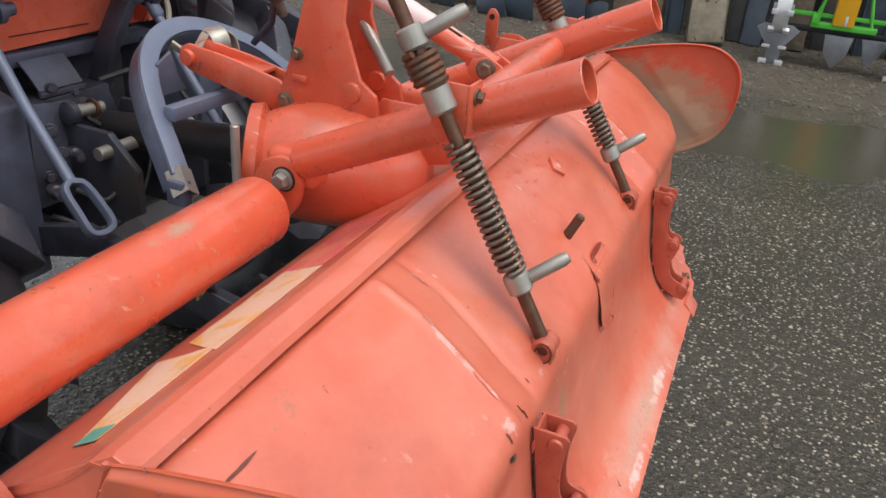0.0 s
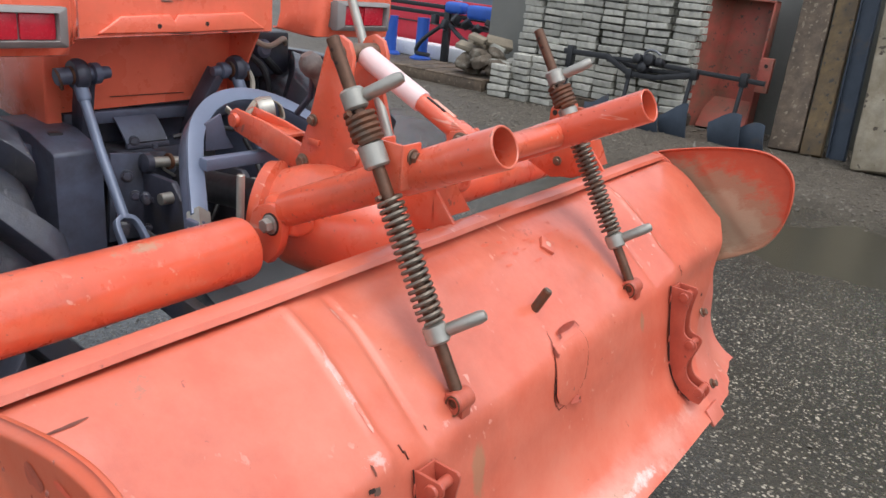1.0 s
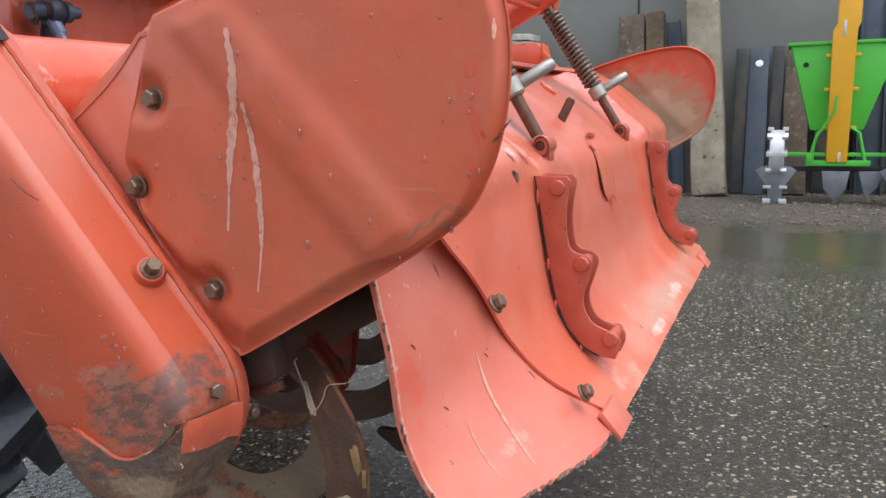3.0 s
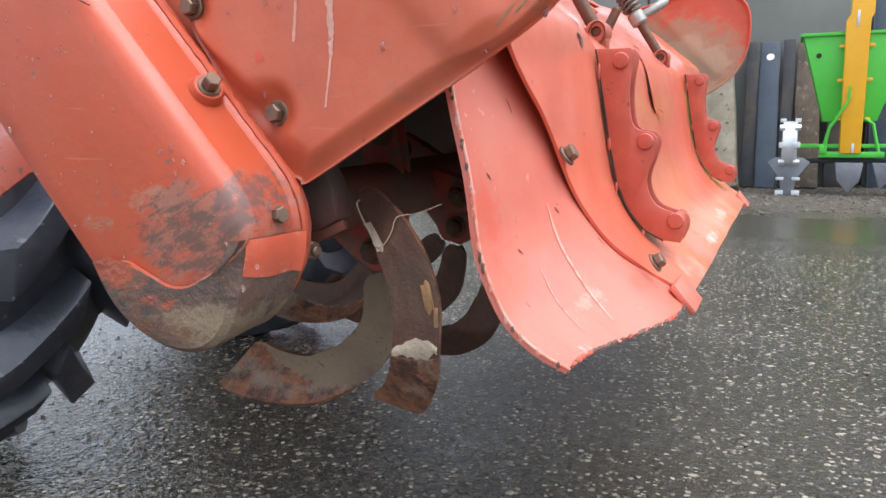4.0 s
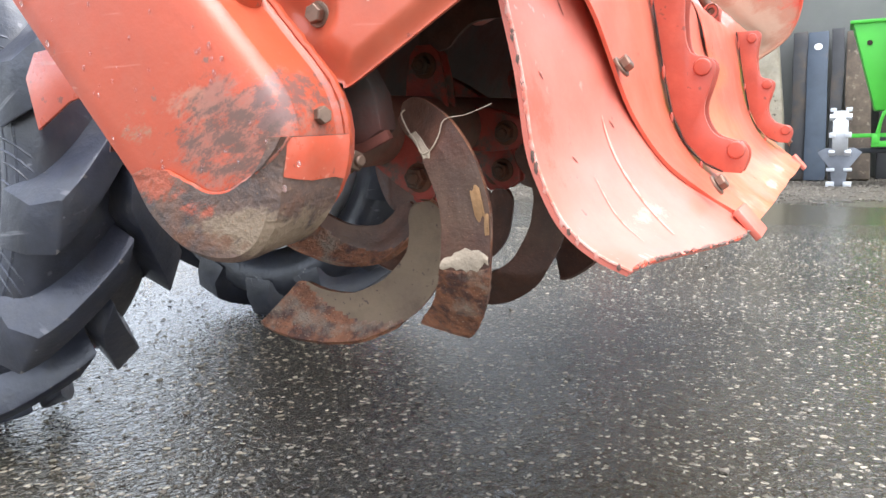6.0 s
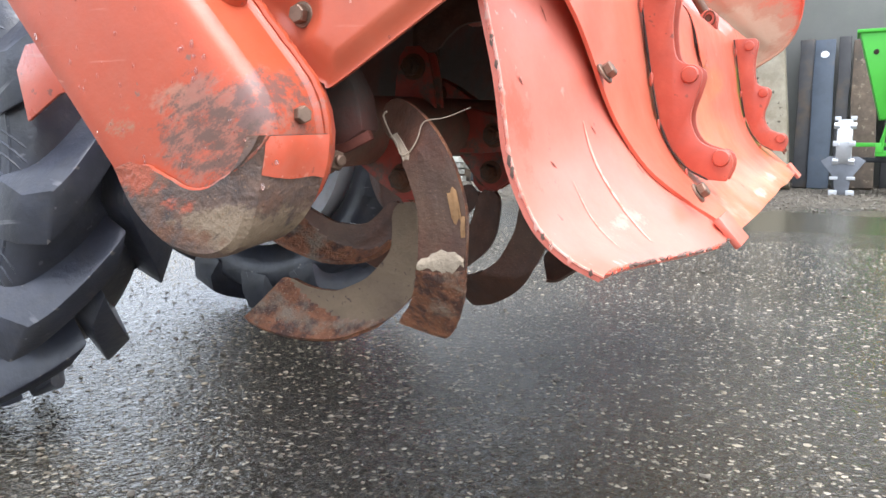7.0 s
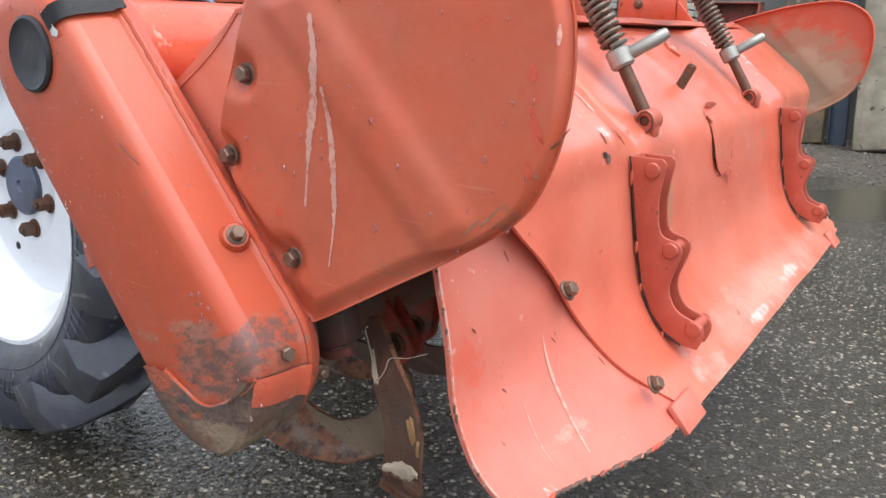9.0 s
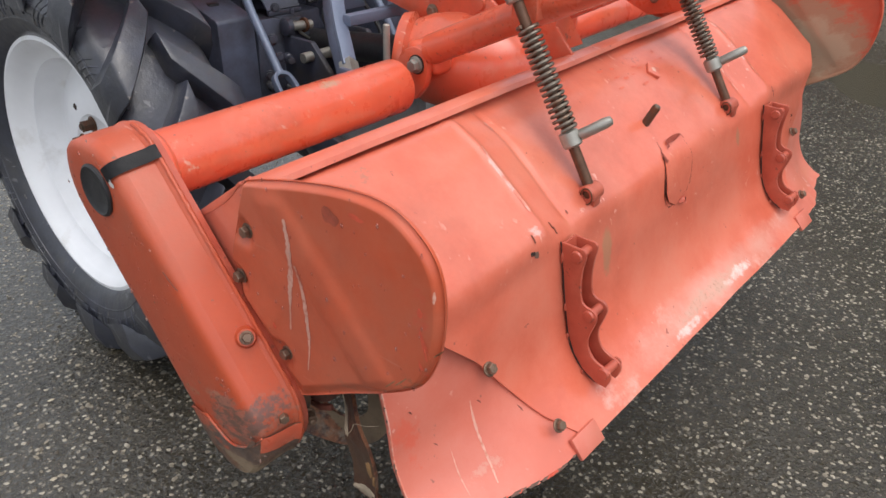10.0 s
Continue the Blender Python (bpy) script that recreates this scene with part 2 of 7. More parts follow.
M_SCRAPED = mat("scraped_case_paint", (0.50, 0.078, 0.028), 0.42, coat=0.12, var=0.10, scale=10, bump=0.14, bscale=60, soft=((0.44, 0.095, 0.045), 7.0, 0.46, 0.66, 0.8), scuff=((0.60, 0.22, 0.15), 130, 0.67, (0.9, 0.5, 0.0)), speck=((0.26, 0.10, 0.065), 75, 0.71),
                spots=[((0.47, 0.20, 0.125), (-0.82, 0.010, 0.503), (0, 0.055, 0.045), 42, 0.56), ((0.36, 0.18, 0.105), (-0.82, 0.070, 0.488), (0, 0.060, 0.050), 110, 0.66), ((0.36, 0.14, 0.095), (-0.82, -0.026, 0.482), (0, 0.120, 0.095), 70, 0.53),
                       ((0.15, 0.085, 0.070), (-0.82, -0.058, 0.500), (0, 0.030, 0.060), 110, 0.55), ((0.12, 0.07, 0.05), (-0.82, -0.020, 0.478), (0, 0.125, 0.100), 130, 0.60), ((0.55, 0.105, 0.050), (-0.82, -0.020, 0.466), (0, 0.055, 0.014), 60, 0.62), ((0.12, 0.07, 0.045), (-0.82, 0.045, 0.475), (0, 0.05, 0.03), 110, 0.74)])
M_SKID = mat("mud_worn_steel", (0.150, 0.092, 0.066), 0.5, var=0.35, scale=40, bump=0.8, bscale=110, second=(0.082, 0.062, 0.054), amount=0.48, sscale=24, hard=0.08, soft=((0.20, 0.10, 0.062), 14.0, 0.52, 0.60, 0.8), grit=((0.26, 0.15, 0.085), 170, 0.16),
             spots=[((0.46, 0.105, 0.052), (-0.82, 0.055, 0.450), (0, 0.060, 0.034), 70, 0.53), ((0.44, 0.10, 0.05), (-0.82, 0.010, 0.430), (0, 0.05, 0.016), 110, 0.60), ((0.29, 0.21, 0.135), (-0.80, -0.030, 0.412), (0, 0.100, 0.036), 60, 0.53), ((0.17, 0.075, 0.040), (-0.80, 0.01, 0.405), (0, 0.10, 0.022), 60, 0.58)])
M_DUSTY = mat("dusty_orange_paint", (0.56, 0.100, 0.048), 0.5, coat=0.1, var=0.12, scale=10, bump=0.25, bscale=60, soft=((0.42, 0.085, 0.045), 6.0, 0.48, 0.66, 0.7),
              spots=[((0.36, 0.225, 0.140), (0.75, -0.150, 0.660), (0, 0.210, 0.190), 9, 0.31), ((0.43, 0.32, 0.215), (0.75, -0.190, 0.665), (0, 0.150, 0.120), 16, 0.45), ((0.20, 0.085, 0.05), (0.75, -0.150, 0.640), (0, 0.16, 0.12), 60, 0.68)])
M_CHALK = mat("pale_scrape_mark", (0.66, 0.34, 0.26), 0.6, var=0.15, scale=60, second=(0.54, 0.15, 0.085), amount=0.40, sscale=110, hard=0.06)
M_BOLT = mat("zinc_bolt_steel", (0.21, 0.138, 0.096), 0.45, metal=0.5, var=0.2, scale=60, second=(0.12, 0.075, 0.05), amount=0.42, sscale=90)
M_RUST = mat("rusty_steel", (0.13, 0.055, 0.028), 0.6, metal=0.35, var=0.3, scale=50, bump=0.4, bscale=160, second=(0.10, 0.07, 0.05), amount=0.45, sscale=40)
M_ROD = mat("brown_oiled_rod", (0.12, 0.062, 0.038), 0.42, metal=0.5, var=0.25, scale=60, bump=0.2, bscale=200)
M_SPRING = mat("dull_spring_steel", (0.17, 0.145, 0.115), 0.45, metal=0.5, var=0.2, scale=70, second=(0.15, 0.075, 0.04), amount=0.42, sscale=60)
M_ZINC = mat("plated_steel", (0.36, 0.35, 0.31), 0.40, metal=0.6, var=0.12, scale=40, bump=0.1, bscale=160)
M_TINE = mat("worn_tine_steel", (0.115, 0.052, 0.032), 0.46, metal=0.25, var=0.30, scale=70, bump=0.25, bscale=260, second=(0.080, 0.044, 0.032), amount=0.50, sscale=22, hard=0.10, grit=((0.30, 0.17, 0.085), 330, 0.13), soft=((0.16, 0.10, 0.062), 9.0, 0.52, 0.68, 0.6), rand=0.12)
M_TINETIP = mat("pitted_rusty_steel", (0.27, 0.112, 0.056), 0.55, metal=0.2, var=0.40, scale=80, bump=1.0, bscale=190, second=(0.085, 0.040, 0.030), amount=0.46, sscale=55, hard=0.06, grit=((0.42, 0.31, 0.21), 300, 0.19), soft=((0.30, 0.25, 0.19), 16.0, 0.52, 0.64, 0.8))
M_CLAYTINE = mat("clay_filmed_tine", (0.225, 0.160, 0.100), 0.7, var=0.22, scale=40, bump=0.35, bscale=150, second=(0.13, 0.088, 0.058), amount=0.44, sscale=20, hard=0.12, speck=((0.09, 0.06, 0.045), 140, 0.64))
M_SHAFT = mat("clay_smeared_shaft", (0.26, 0.105, 0.070), 0.65, var=0.25, scale=24, bump=0.4, bscale=90, second=(0.17, 0.13, 0.095), amount=0.50, sscale=14, hard=0.12)
M_OCHREMUD = mat("ochre_mud", (0.30, 0.165, 0.070), 0.8, var=0.25, scale=60, bump=0.3, bscale=150)
M_CLAY = mat("pale_dry_clay", (0.40, 0.32, 0.23), 0.85, var=0.25, scale=40, bump=0.6, bscale=120)
M_INSIDE = mat("dirty_hood_inside", (0.13, 0.045, 0.032), 0.7, var=0.3, scale=18, bump=0.5, bscale=60, second=(0.07, 0.055, 0.045), amount=0.5, sscale=9)
M_DARK = mat("dark_blue_grey_iron", (0.050, 0.053, 0.074), 0.36, metal=0.1, var=0.35, scale=16, bump=0.3, bscale=60, second=(0.060, 0.054, 0.052), amount=0.42, sscale=7)
M_GREYBLUE = mat("blue_grey_painted_steel", (0.145, 0.175, 0.245), 0.34, metal=0.15, var=0.1, scale=14, bump=0.1, bscale=70)
M_PLATE = mat("blue_grey_bracket_paint", (0.105, 0.120, 0.172), 0.40, metal=0.1, var=0.2, scale=9, bump=0.15, bscale=60, second=(0.05, 0.05, 0.055), amount=0.42, sscale=6, hard=0.12)
M_HOSE = mat("cream_hose", (0.42, 0.38, 0.30), 0.5, var=0.1, scale=40)
M_HOLDER = mat("muddy_red_forging", (0.36, 0.058, 0.036), 0.55, var=0.2, scale=40, bump=0.3, bscale=120, second=(0.13, 0.09, 0.065), amount=0.45, sscale=30, hard=0.06)
M_BLACK = mat("black_rubber_tape", (0.022, 0.022, 0.024), 0.45, var=0.2, scale=30, bump=0.2, bscale=90)
M_TYRE = mat("wet_black_rubber", (0.036, 0.039, 0.054), 0.40, coat=0.46, var=0.35, scale=16, bump=0.6, bscale=34, second=(0.050, 0.049, 0.053), amount=0.45, sscale=12, hard=0.08, speck=((0.13, 0.12, 0.11), 34, 0.70), soft=((0.022, 0.024, 0.030), 5.0, 0.5, 0.64, 0.8), scuff=((0.15, 0.15, 0.16), 60, 0.66, (0.3, 0.8, 0.2)))
M_RIM = mat("white_rim_paint", (0.85, 0.86, 0.88), 0.36, var=0.05, scale=8, second=(0.66, 0.65, 0.63), amount=0.34, sscale=9, hard=0.1)
M_REDLENS = mat("red_lamp_lens", (0.50, 0.016, 0.035), 0.25, var=0.12, scale=90)
M_GREYFRAME = mat("grey_lamp_housing", (0.22, 0.21, 0.20), 0.5, var=0.08, scale=30)
M_PINKWHITE = mat("pinkish_white_sleeve", (0.78, 0.58, 0.56), 0.35, var=0.06, scale=20)
M_YELLOWSTICK = mat("worn_yellow_sticker", (0.80, 0.42, 0.13), 0.45, var=0.12, scale=40, second=(0.82, 0.56, 0.40), amount=0.54, sscale=18, hard=0.04)
M_PINKSTICK = mat("worn_pink_sticker", (0.72, 0.14, 0.15), 0.45, var=0.1, scale=40, second=(0.75, 0.24, 0.14), amount=0.48, sscale=25, hard=0.05)
M_TEAL = mat("teal_sticker_scrap", (0.10, 0.36, 0.28), 0.5, var=0.2, scale=60)
M_LETTER = mat("pale_grey_lettering", (0.62, 0.62, 0.60), 0.5, var=0.08, scale=80)
M_CONC = mat("grey_concrete_wall", (0.24, 0.24, 0.215), 0.85, var=0.10, scale=3, bump=0.3, bscale=40, second=(0.21, 0.21, 0.195), amount=0.45, sscale=0.9, hard=0.2)
M_POST = mat("stained_concrete_post", (0.29, 0.255, 0.19), 0.85, var=0.2, scale=8, bump=0.5, bscale=40, second=(0.16, 0.125, 0.075), amount=0.46, sscale=4.2, hard=0.16, speck=((0.07, 0.055, 0.04), 13, 0.66))
M_WOOD = mat("weathered_brown_timber", (0.135, 0.098, 0.066), 0.8, var=0.35, scale=9, bump=0.6, bscale=30, second=(0.055, 0.042, 0.032), amount=0.47, sscale=5, hard=0.14, speck=((0.21, 0.17, 0.12), 24, 0.62))
M_OCHRE = mat("rusty_yellow_beam", (0.135, 0.090, 0.040), 0.75, var=0.3, scale=9, bump=0.5, bscale=30, second=(0.075, 0.055, 0.035), amount=0.47, sscale=5, hard=0.14, speck=((0.05, 0.042, 0.034), 20, 0.62))
M_BEAM = mat("dark_blue_steel_beam", (0.050, 0.066, 0.090), 0.6, metal=0.2, var=0.2, scale=6, bump=0.2, bscale=40, second=(0.10, 0.075, 0.05), amount=0.36, sscale=3, hard=0.1)
M_DARKBEAM = mat("blackened_steel_plate", (0.040, 0.040, 0.042), 0.65, metal=0.2, var=0.2, scale=6, second=(0.085, 0.062, 0.042), amount=0.42, sscale=2.5)
M_GREEN = mat("bright_green_paint", (0.085, 0.50, 0.045), 0.4, var=0.06, scale=5)
M_YELLOW = mat("warm_yellow_paint", (0.80, 0.40, 0.015), 0.42, var=0.06, scale=6)
M_KNOB = mat("dusty_brown_knob", (0.12, 0.095, 0.085), 0.5, var=0.2, scale=30, second=(0.20, 0.17, 0.15), amount=0.45, sscale=25)
M_YELLOWTAG = mat("dirty_yellow_tag", (0.45, 0.26, 0.06), 0.6, var=0.2, scale=40, second=(0.10, 0.08, 0.05), amount=0.48, sscale=50, hard=0.06)
M_GALV = mat("galvanised_wheel_steel", (0.60, 0.61, 0.62), 0.42, metal=0.4, var=0.12, scale=20)
M_GREYSTEEL = mat("grey_share_steel", (0.20, 0.21, 0.23), 0.5, metal=0.4, var=0.15, scale=12)
M_PAVER = mat("pale_concrete_paver", (0.50, 0.49, 0.43), 0.85, var=0.2, scale=14, bump=0.6, bscale=60, second=(0.27, 0.26, 0.215), amount=0.45, sscale=8, hard=0.14, rand=0.28)
M_BUCKET = mat("faded_red_bucket_paint", (0.37, 0.078, 0.055), 0.6, var=0.18, scale=6, bump=0.3, bscale=30, second=(0.17, 0.10, 0.065), amount=0.45, sscale=4, hard=0.16, speck=((0.10, 0.06, 0.045), 22, 0.64))
M_BLUE = mat("bright_blue_paint", (0.03, 0.11, 0.48), 0.4, var=0.08, scale=6)
M_RED = mat("bright_red_paint", (0.62, 0.035, 0.06), 0.45, var=0.08, scale=6)
M_BLACKPAINT = mat("black_painted_frame", (0.018, 0.019, 0.022), 0.42, var=0.2, scale=10)
M_SACK = mat("dirty_canvas", (0.26, 0.22, 0.16), 0.9, var=0.2, scale=9, bump=0.4, bscale=50)
M_CLOD = mat("dark_earth_clod", (0.12, 0.095, 0.07), 0.9, var=0.3, scale=14, bump=0.8, bscale=30, second=(0.22, 0.20, 0.16), amount=0.42, sscale=9)
M_GREYVEH = mat("blue_grey_vehicle_paint", (0.20, 0.25, 0.33), 0.3, var=0.06, scale=4)
M_WHITEVEH = mat("white_vehicle_paint", (0.70, 0.72, 0.74), 0.3, var=0.05, scale=4)
M_GLASS = mat("dark_vehicle_glass", (0.03, 0.04, 0.05), 0.08, var=0.05, scale=4)
M_PALEBLUE = mat("pale_blue_panel", (0.33, 0.45, 0.68), 0.5, var=0.08, scale=4)
M_STONE = mat("pale_asphalt_chip", (0.27, 0.245, 0.195), 0.42, var=0.25, scale=40, second=(0.15, 0.135, 0.11), amount=0.5, sscale=45, hard=0.1)
st_n, st_l = M_STONE.node_tree.nodes, M_STONE.node_tree.links
isl = st_n.new("ShaderNodeNewGeometry")
tint = st_n.new("ShaderNodeValToRGB")
for k, c in enumerate(((0.30, 0.27, 0.24, 1), (1.12, 1.06, 0.96, 1), (0.75, 0.60, 0.42, 1), (1.60, 1.52, 1.40, 1))):
    el = tint.color_ramp.elements[k] if k < 2 else tint.color_ramp.elements.new(0.5)
    el.position, el.color = (0.0, 0.55, 0.72, 1.0)[k], c
st_l.new(isl.outputs["Random Per Island"], tint.inputs["Fac"])
tm = st_n.new("ShaderNodeMix")
tm.data_type, tm.blend_type = "RGBA", "MULTIPLY"
tm.inputs[0].default_value = 1.0
st_l.new(st_n["Principled BSDF"].inputs["Base Color"].links[0].from_socket, tm.inputs[6])
st_l.new(tint.outputs["Color"], tm.inputs[7])
st_l.new(tm.outputs[2], st_n["Principled BSDF"].inputs["Base Color"])
M_GRAVEL = mat("grey_brown_gravel", (0.105, 0.090, 0.070), 0.5, var=0.35, scale=60, second=(0.24, 0.215, 0.17), amount=0.42, sscale=18, hard=0.14)
M_WORN = mat("pale_worn_paint", (0.74, 0.38, 0.30), 0.5, var=0.1, scale=60, second=(0.72, 0.20, 0.13), amount=0.50, sscale=60, hard=0.06)
M_REDSMEAR = mat("dark_red_smear", (0.58, 0.105, 0.06), 0.45, var=0.15, scale=70, second=(0.66, 0.14, 0.075), amount=0.5, sscale=60)
M_BARE = mat("bare_chipped_edge", (0.16, 0.10, 0.075), 0.6, metal=0.2, var=0.3, scale=90)
M_RUB = mat("rubbed_bright_paint", (0.66, 0.10, 0.052), 0.4, var=0.15, scale=80)
M_SMUDGE = mat("oily_smudge", (0.34, 0.074, 0.042), 0.5, var=0.25, scale=60, second=(0.50, 0.10, 0.055), amount=0.45, sscale=40)
M_MUDDY = mat("bare_muddy_edge", (0.32, 0.17, 0.09), 0.7, var=0.3, scale=90)
M_CUT = mat("dark_gap_in_steel", (0.030, 0.016, 0.012), 0.8, var=0.2, scale=60)
M_SLIT = mat("rusty_torn_edge", (0.16, 0.045, 0.028), 0.7, var=0.3, scale=80)
M_DROP = bpy.data.materials.new("rain_water")
M_DROP.use_nodes = True
dbs = M_DROP.node_tree.nodes["Principled BSDF"]
# pale pink stands in for the light refracted inside each drop
dbs.inputs["Base Color"].default_value = (0.86, 0.62, 0.55, 1)
dbs.inputs["Roughness"].default_value, dbs.inputs["IOR"].default_value, dbs.inputs["Transmission Weight"].default_value = 0.03, 1.33, 0.86

# wet asphalt: dark binder, pale chips, a wet film that is smoother in the hollows
M_ASPHALT = bpy.data.materials.new("wet_asphalt")
M_ASPHALT.use_nodes = True
an, al = M_ASPHALT.node_tree.nodes, M_ASPHALT.node_tree.links
abs_ = an["Principled BSDF"]
atc = an.new("ShaderNodeTexCoord")


def anoise(sc, detail=5.0):
    n = an.new("ShaderNodeTexNoise")
    n.inputs["Scale"].default_value, n.inputs["Detail"].default_value = sc, detail
    al.new(atc.outputs["Object"], n.inputs["Vector"])
    return n.outputs["Fac"]


def arange(src, f0, f1, t0, t1):
    n = an.new("ShaderNodeMapRange")
    for k, v in zip(("From Min", "From Max", "To Min", "To Max"), (f0, f1, t0, t1)):
        n.inputs[k].default_value = v
    al.new(src, n.inputs["Value"])
    return n.outputs[0]


def amath(op, a, b):
    n = an.new("ShaderNodeMath")
    n.operation = op
    for k, v in ((0, a), (1, b)):
        if isinstance(v, (int, float)):
            n.inputs[k].default_value = v
        else:
            al.new(v, n.inputs[k])
    return n.outputs[0]


def amix(fac, a, b):
    n = an.new("ShaderNodeMix")
    n.data_type = "RGBA"
    al.new(fac, n.inputs[0])
    for k, v in ((6, a), (7, b)):
        if isinstance(v, tuple):
            n.inputs[k].default_value = (*v, 1)
        else:
            al.new(v, n.inputs[k])
    return n.outputs[2]


vor = an.new("ShaderNodeTexVoronoi")
vor.inputs["Scale"].default_value, vor.inputs["Randomness"].default_value = 80, 1.0
warp = an.new("ShaderNodeTexNoise")
warp.inputs["Scale"].default_value, warp.inputs["Detail"].default_value = 95, 3
al.new(atc.outputs["Object"], warp.inputs["Vector"])
shift_ = an.new("ShaderNodeVectorMath")
shift_.operation = "MULTIPLY_ADD"
al.new(warp.outputs["Color"], shift_.inputs[0])
shift_.inputs[1].default_value = (0.012, 0.012, 0.0)
al.new(atc.outputs["Object"], shift_.inputs[2])
al.new(shift_.outputs[0], vor.inputs["Vector"])
sepc = an.new("ShaderNodeSeparateColor")
al.new(vor.outputs["Color"], sepc.inputs[0])
chip = amath("MULTIPLY", arange(vor.outputs["Distance"], 0.30, 0.40, 1, 0), arange(sepc.outputs[0], 0.52, 0.60, 0, 1))
vor2 = an.new("ShaderNodeTexVoronoi")
vor2.inputs["Scale"].default_value, vor2.inputs["Randomness"].default_value = 210, 1.0
al.new(shift_.outputs[0], vor2.inputs["Vector"])
sep2 = an.new("ShaderNodeSeparateColor")
al.new(vor2.outputs["Color"], sep2.inputs[0])
grain_ = amath("MULTIPLY", arange(vor2.outputs["Distance"], 0.34, 0.44, 1, 0), arange(sep2.outputs[0], 0.50, 0.62, 0, 1))
binder = amix(arange(anoise(45), 0.35, 0.65, 0, 1), (0.017, 0.0138, 0.0085), (0.042, 0.035, 0.022))
binder = amix(arange(anoise(1.3), 0.42, 0.66, 0, 0.55), binder, (0.053, 0.044, 0.030))
binder = amix(grain_, binder, amix(sep2.outputs[1], (0.030, 0.026, 0.018), (0.125, 0.108, 0.078)))
chipcol = amix(sepc.outputs[1], (0.080, 0.069, 0.050), (0.44, 0.39, 0.30))
gsep = an.new("ShaderNodeSeparateXYZ")
al.new(atc.outputs["Object"], gsep.inputs[0])
gzone = arange(amath("ADD", gsep.outputs["X"], arange(anoise(2.2), 0.3, 0.7, -0.35, 0.35)), 3.9, 4.5, 0, 1)
ggrit = amix(arange(anoise(60), 0.35, 0.65, 0, 1), (0.045, 0.038, 0.029), (0.165, 0.14, 0.105))
ggrit = amix(arange(anoise(7), 0.38, 0.62, 0, 0.7), ggrit, (0.062, 0.052, 0.040))
al.new(amix(gzone, amix(chip, binder, chipcol), ggrit), abs_.inputs["Base Color"])
wet = arange(anoise(0.9), 0.40, 0.60, 0.0, 1.0)
al.new(amath("ADD", amath("ADD", arange(anoise(70), 0.3, 0.7, 0.13, 0.30), amath("MULTIPLY", wet, -0.07)), amath("MULTIPLY", gzone, 0.35)), abs_.inputs["Roughness"])
abs_.inputs["Specular IOR Level"].default_value = 0.36
# thin water film over the stones
lying = amath("MULTIPLY", arange(amath("ADD", gsep.outputs["Y"], arange(anoise(1.6), 0.3, 0.7, -0.4, 0.4)), -0.5, 0.5, 0, 1), arange(amath("ADD", gsep.outputs["X"], arange(anoise(2.1), 0.3, 0.7, -0.4, 0.4)), 0.6, 1.6, 1, 0.3))
al.new(amath("MULTIPLY", amath("SUBTRACT", 1.0, gzone), amath("ADD", amath("ADD", arange(anoise(0.8), 0.35, 0.6, 0.10, 0.42), arange(gsep.outputs["X"], 1.5, 2.6, 0, 0.5)), amath("MULTIPLY", lying, 0.55))), abs_.inputs["Coat Weight"])
abs_.inputs["Coat Roughness"].default_value, abs_.inputs["Coat IOR"].default_value = 0.09, 1.45
abump = an.new("ShaderNodeBump")
abump.inputs["Strength"].default_value, abump.inputs["Distance"].default_value = 0.75, 0.005
ahigh = amath("ADD", amath("MULTIPLY", arange(vor.outputs["Distance"], 0.0, 0.6, 1, 0), 0.7), amath("ADD", amath("MULTIPLY", anoise(38), 1.0), amath("MULTIPLY", arange(vor2.outputs["Distance"], 0.0, 0.6, 1, 0), 0.35)))
al.new(ahigh, abump.inputs["Height"])
al.new(abump.outputs[0], abs_.inputs["Normal"])
film = an.new("ShaderNodeBump")
film.inputs["Strength"].default_value, film.inputs["Distance"].default_value = 0.62, 0.005
al.new(ahigh, film.inputs["Height"])
al.new(film.outputs[0], abs_.inputs["Coat Normal"])

# puddle: a still, dark film of water
M_PUDDLE = bpy.data.materials.new("still_water")
M_PUDDLE.use_nodes = True
pbs = M_PUDDLE.node_tree.nodes["Principled BSDF"]
pbs.inputs["Base Color"].default_value = (0.060, 0.054, 0.038, 1)
pbs.inputs["Specular IOR Level"].default_value = 0.35
pbs.inputs["Roughness"].default_value = 0.24
pbs.inputs["IOR"].default_value = 1.33

prip = M_PUDDLE.node_tree.nodes.new("ShaderNodeTexNoise")
prip.inputs["Scale"].default_value, prip.inputs["Detail"].default_value = 9, 4
pbump = M_PUDDLE.node_tree.nodes.new("ShaderNodeBump")
pbump.inputs["Strength"].default_value, pbump.inputs["Distance"].default_value = 0.10, 0.02
M_PUDDLE.node_tree.links.new(prip.outputs["Fac"], pbump.inputs["Height"])
M_PUDDLE.node_tree.links.new(pbump.outputs[0], pbs.inputs["Normal"])

# ---- building helpers ----
V = Vector


def interp(x, pts):
    """Piecewise linear value through sorted (x, y) pairs."""
    if x <= pts[0][0]:
        return pts[0][1]
    for (a, b), (c, d) in zip(pts, pts[1:]):
        if x <= c:
            return b + (d - b) * (x - a) / (c - a)
    return pts[-1][1]


def smooth(u):
    u = min(1.0, max(0.0, u))
    return u * u * (3 - 2 * u)


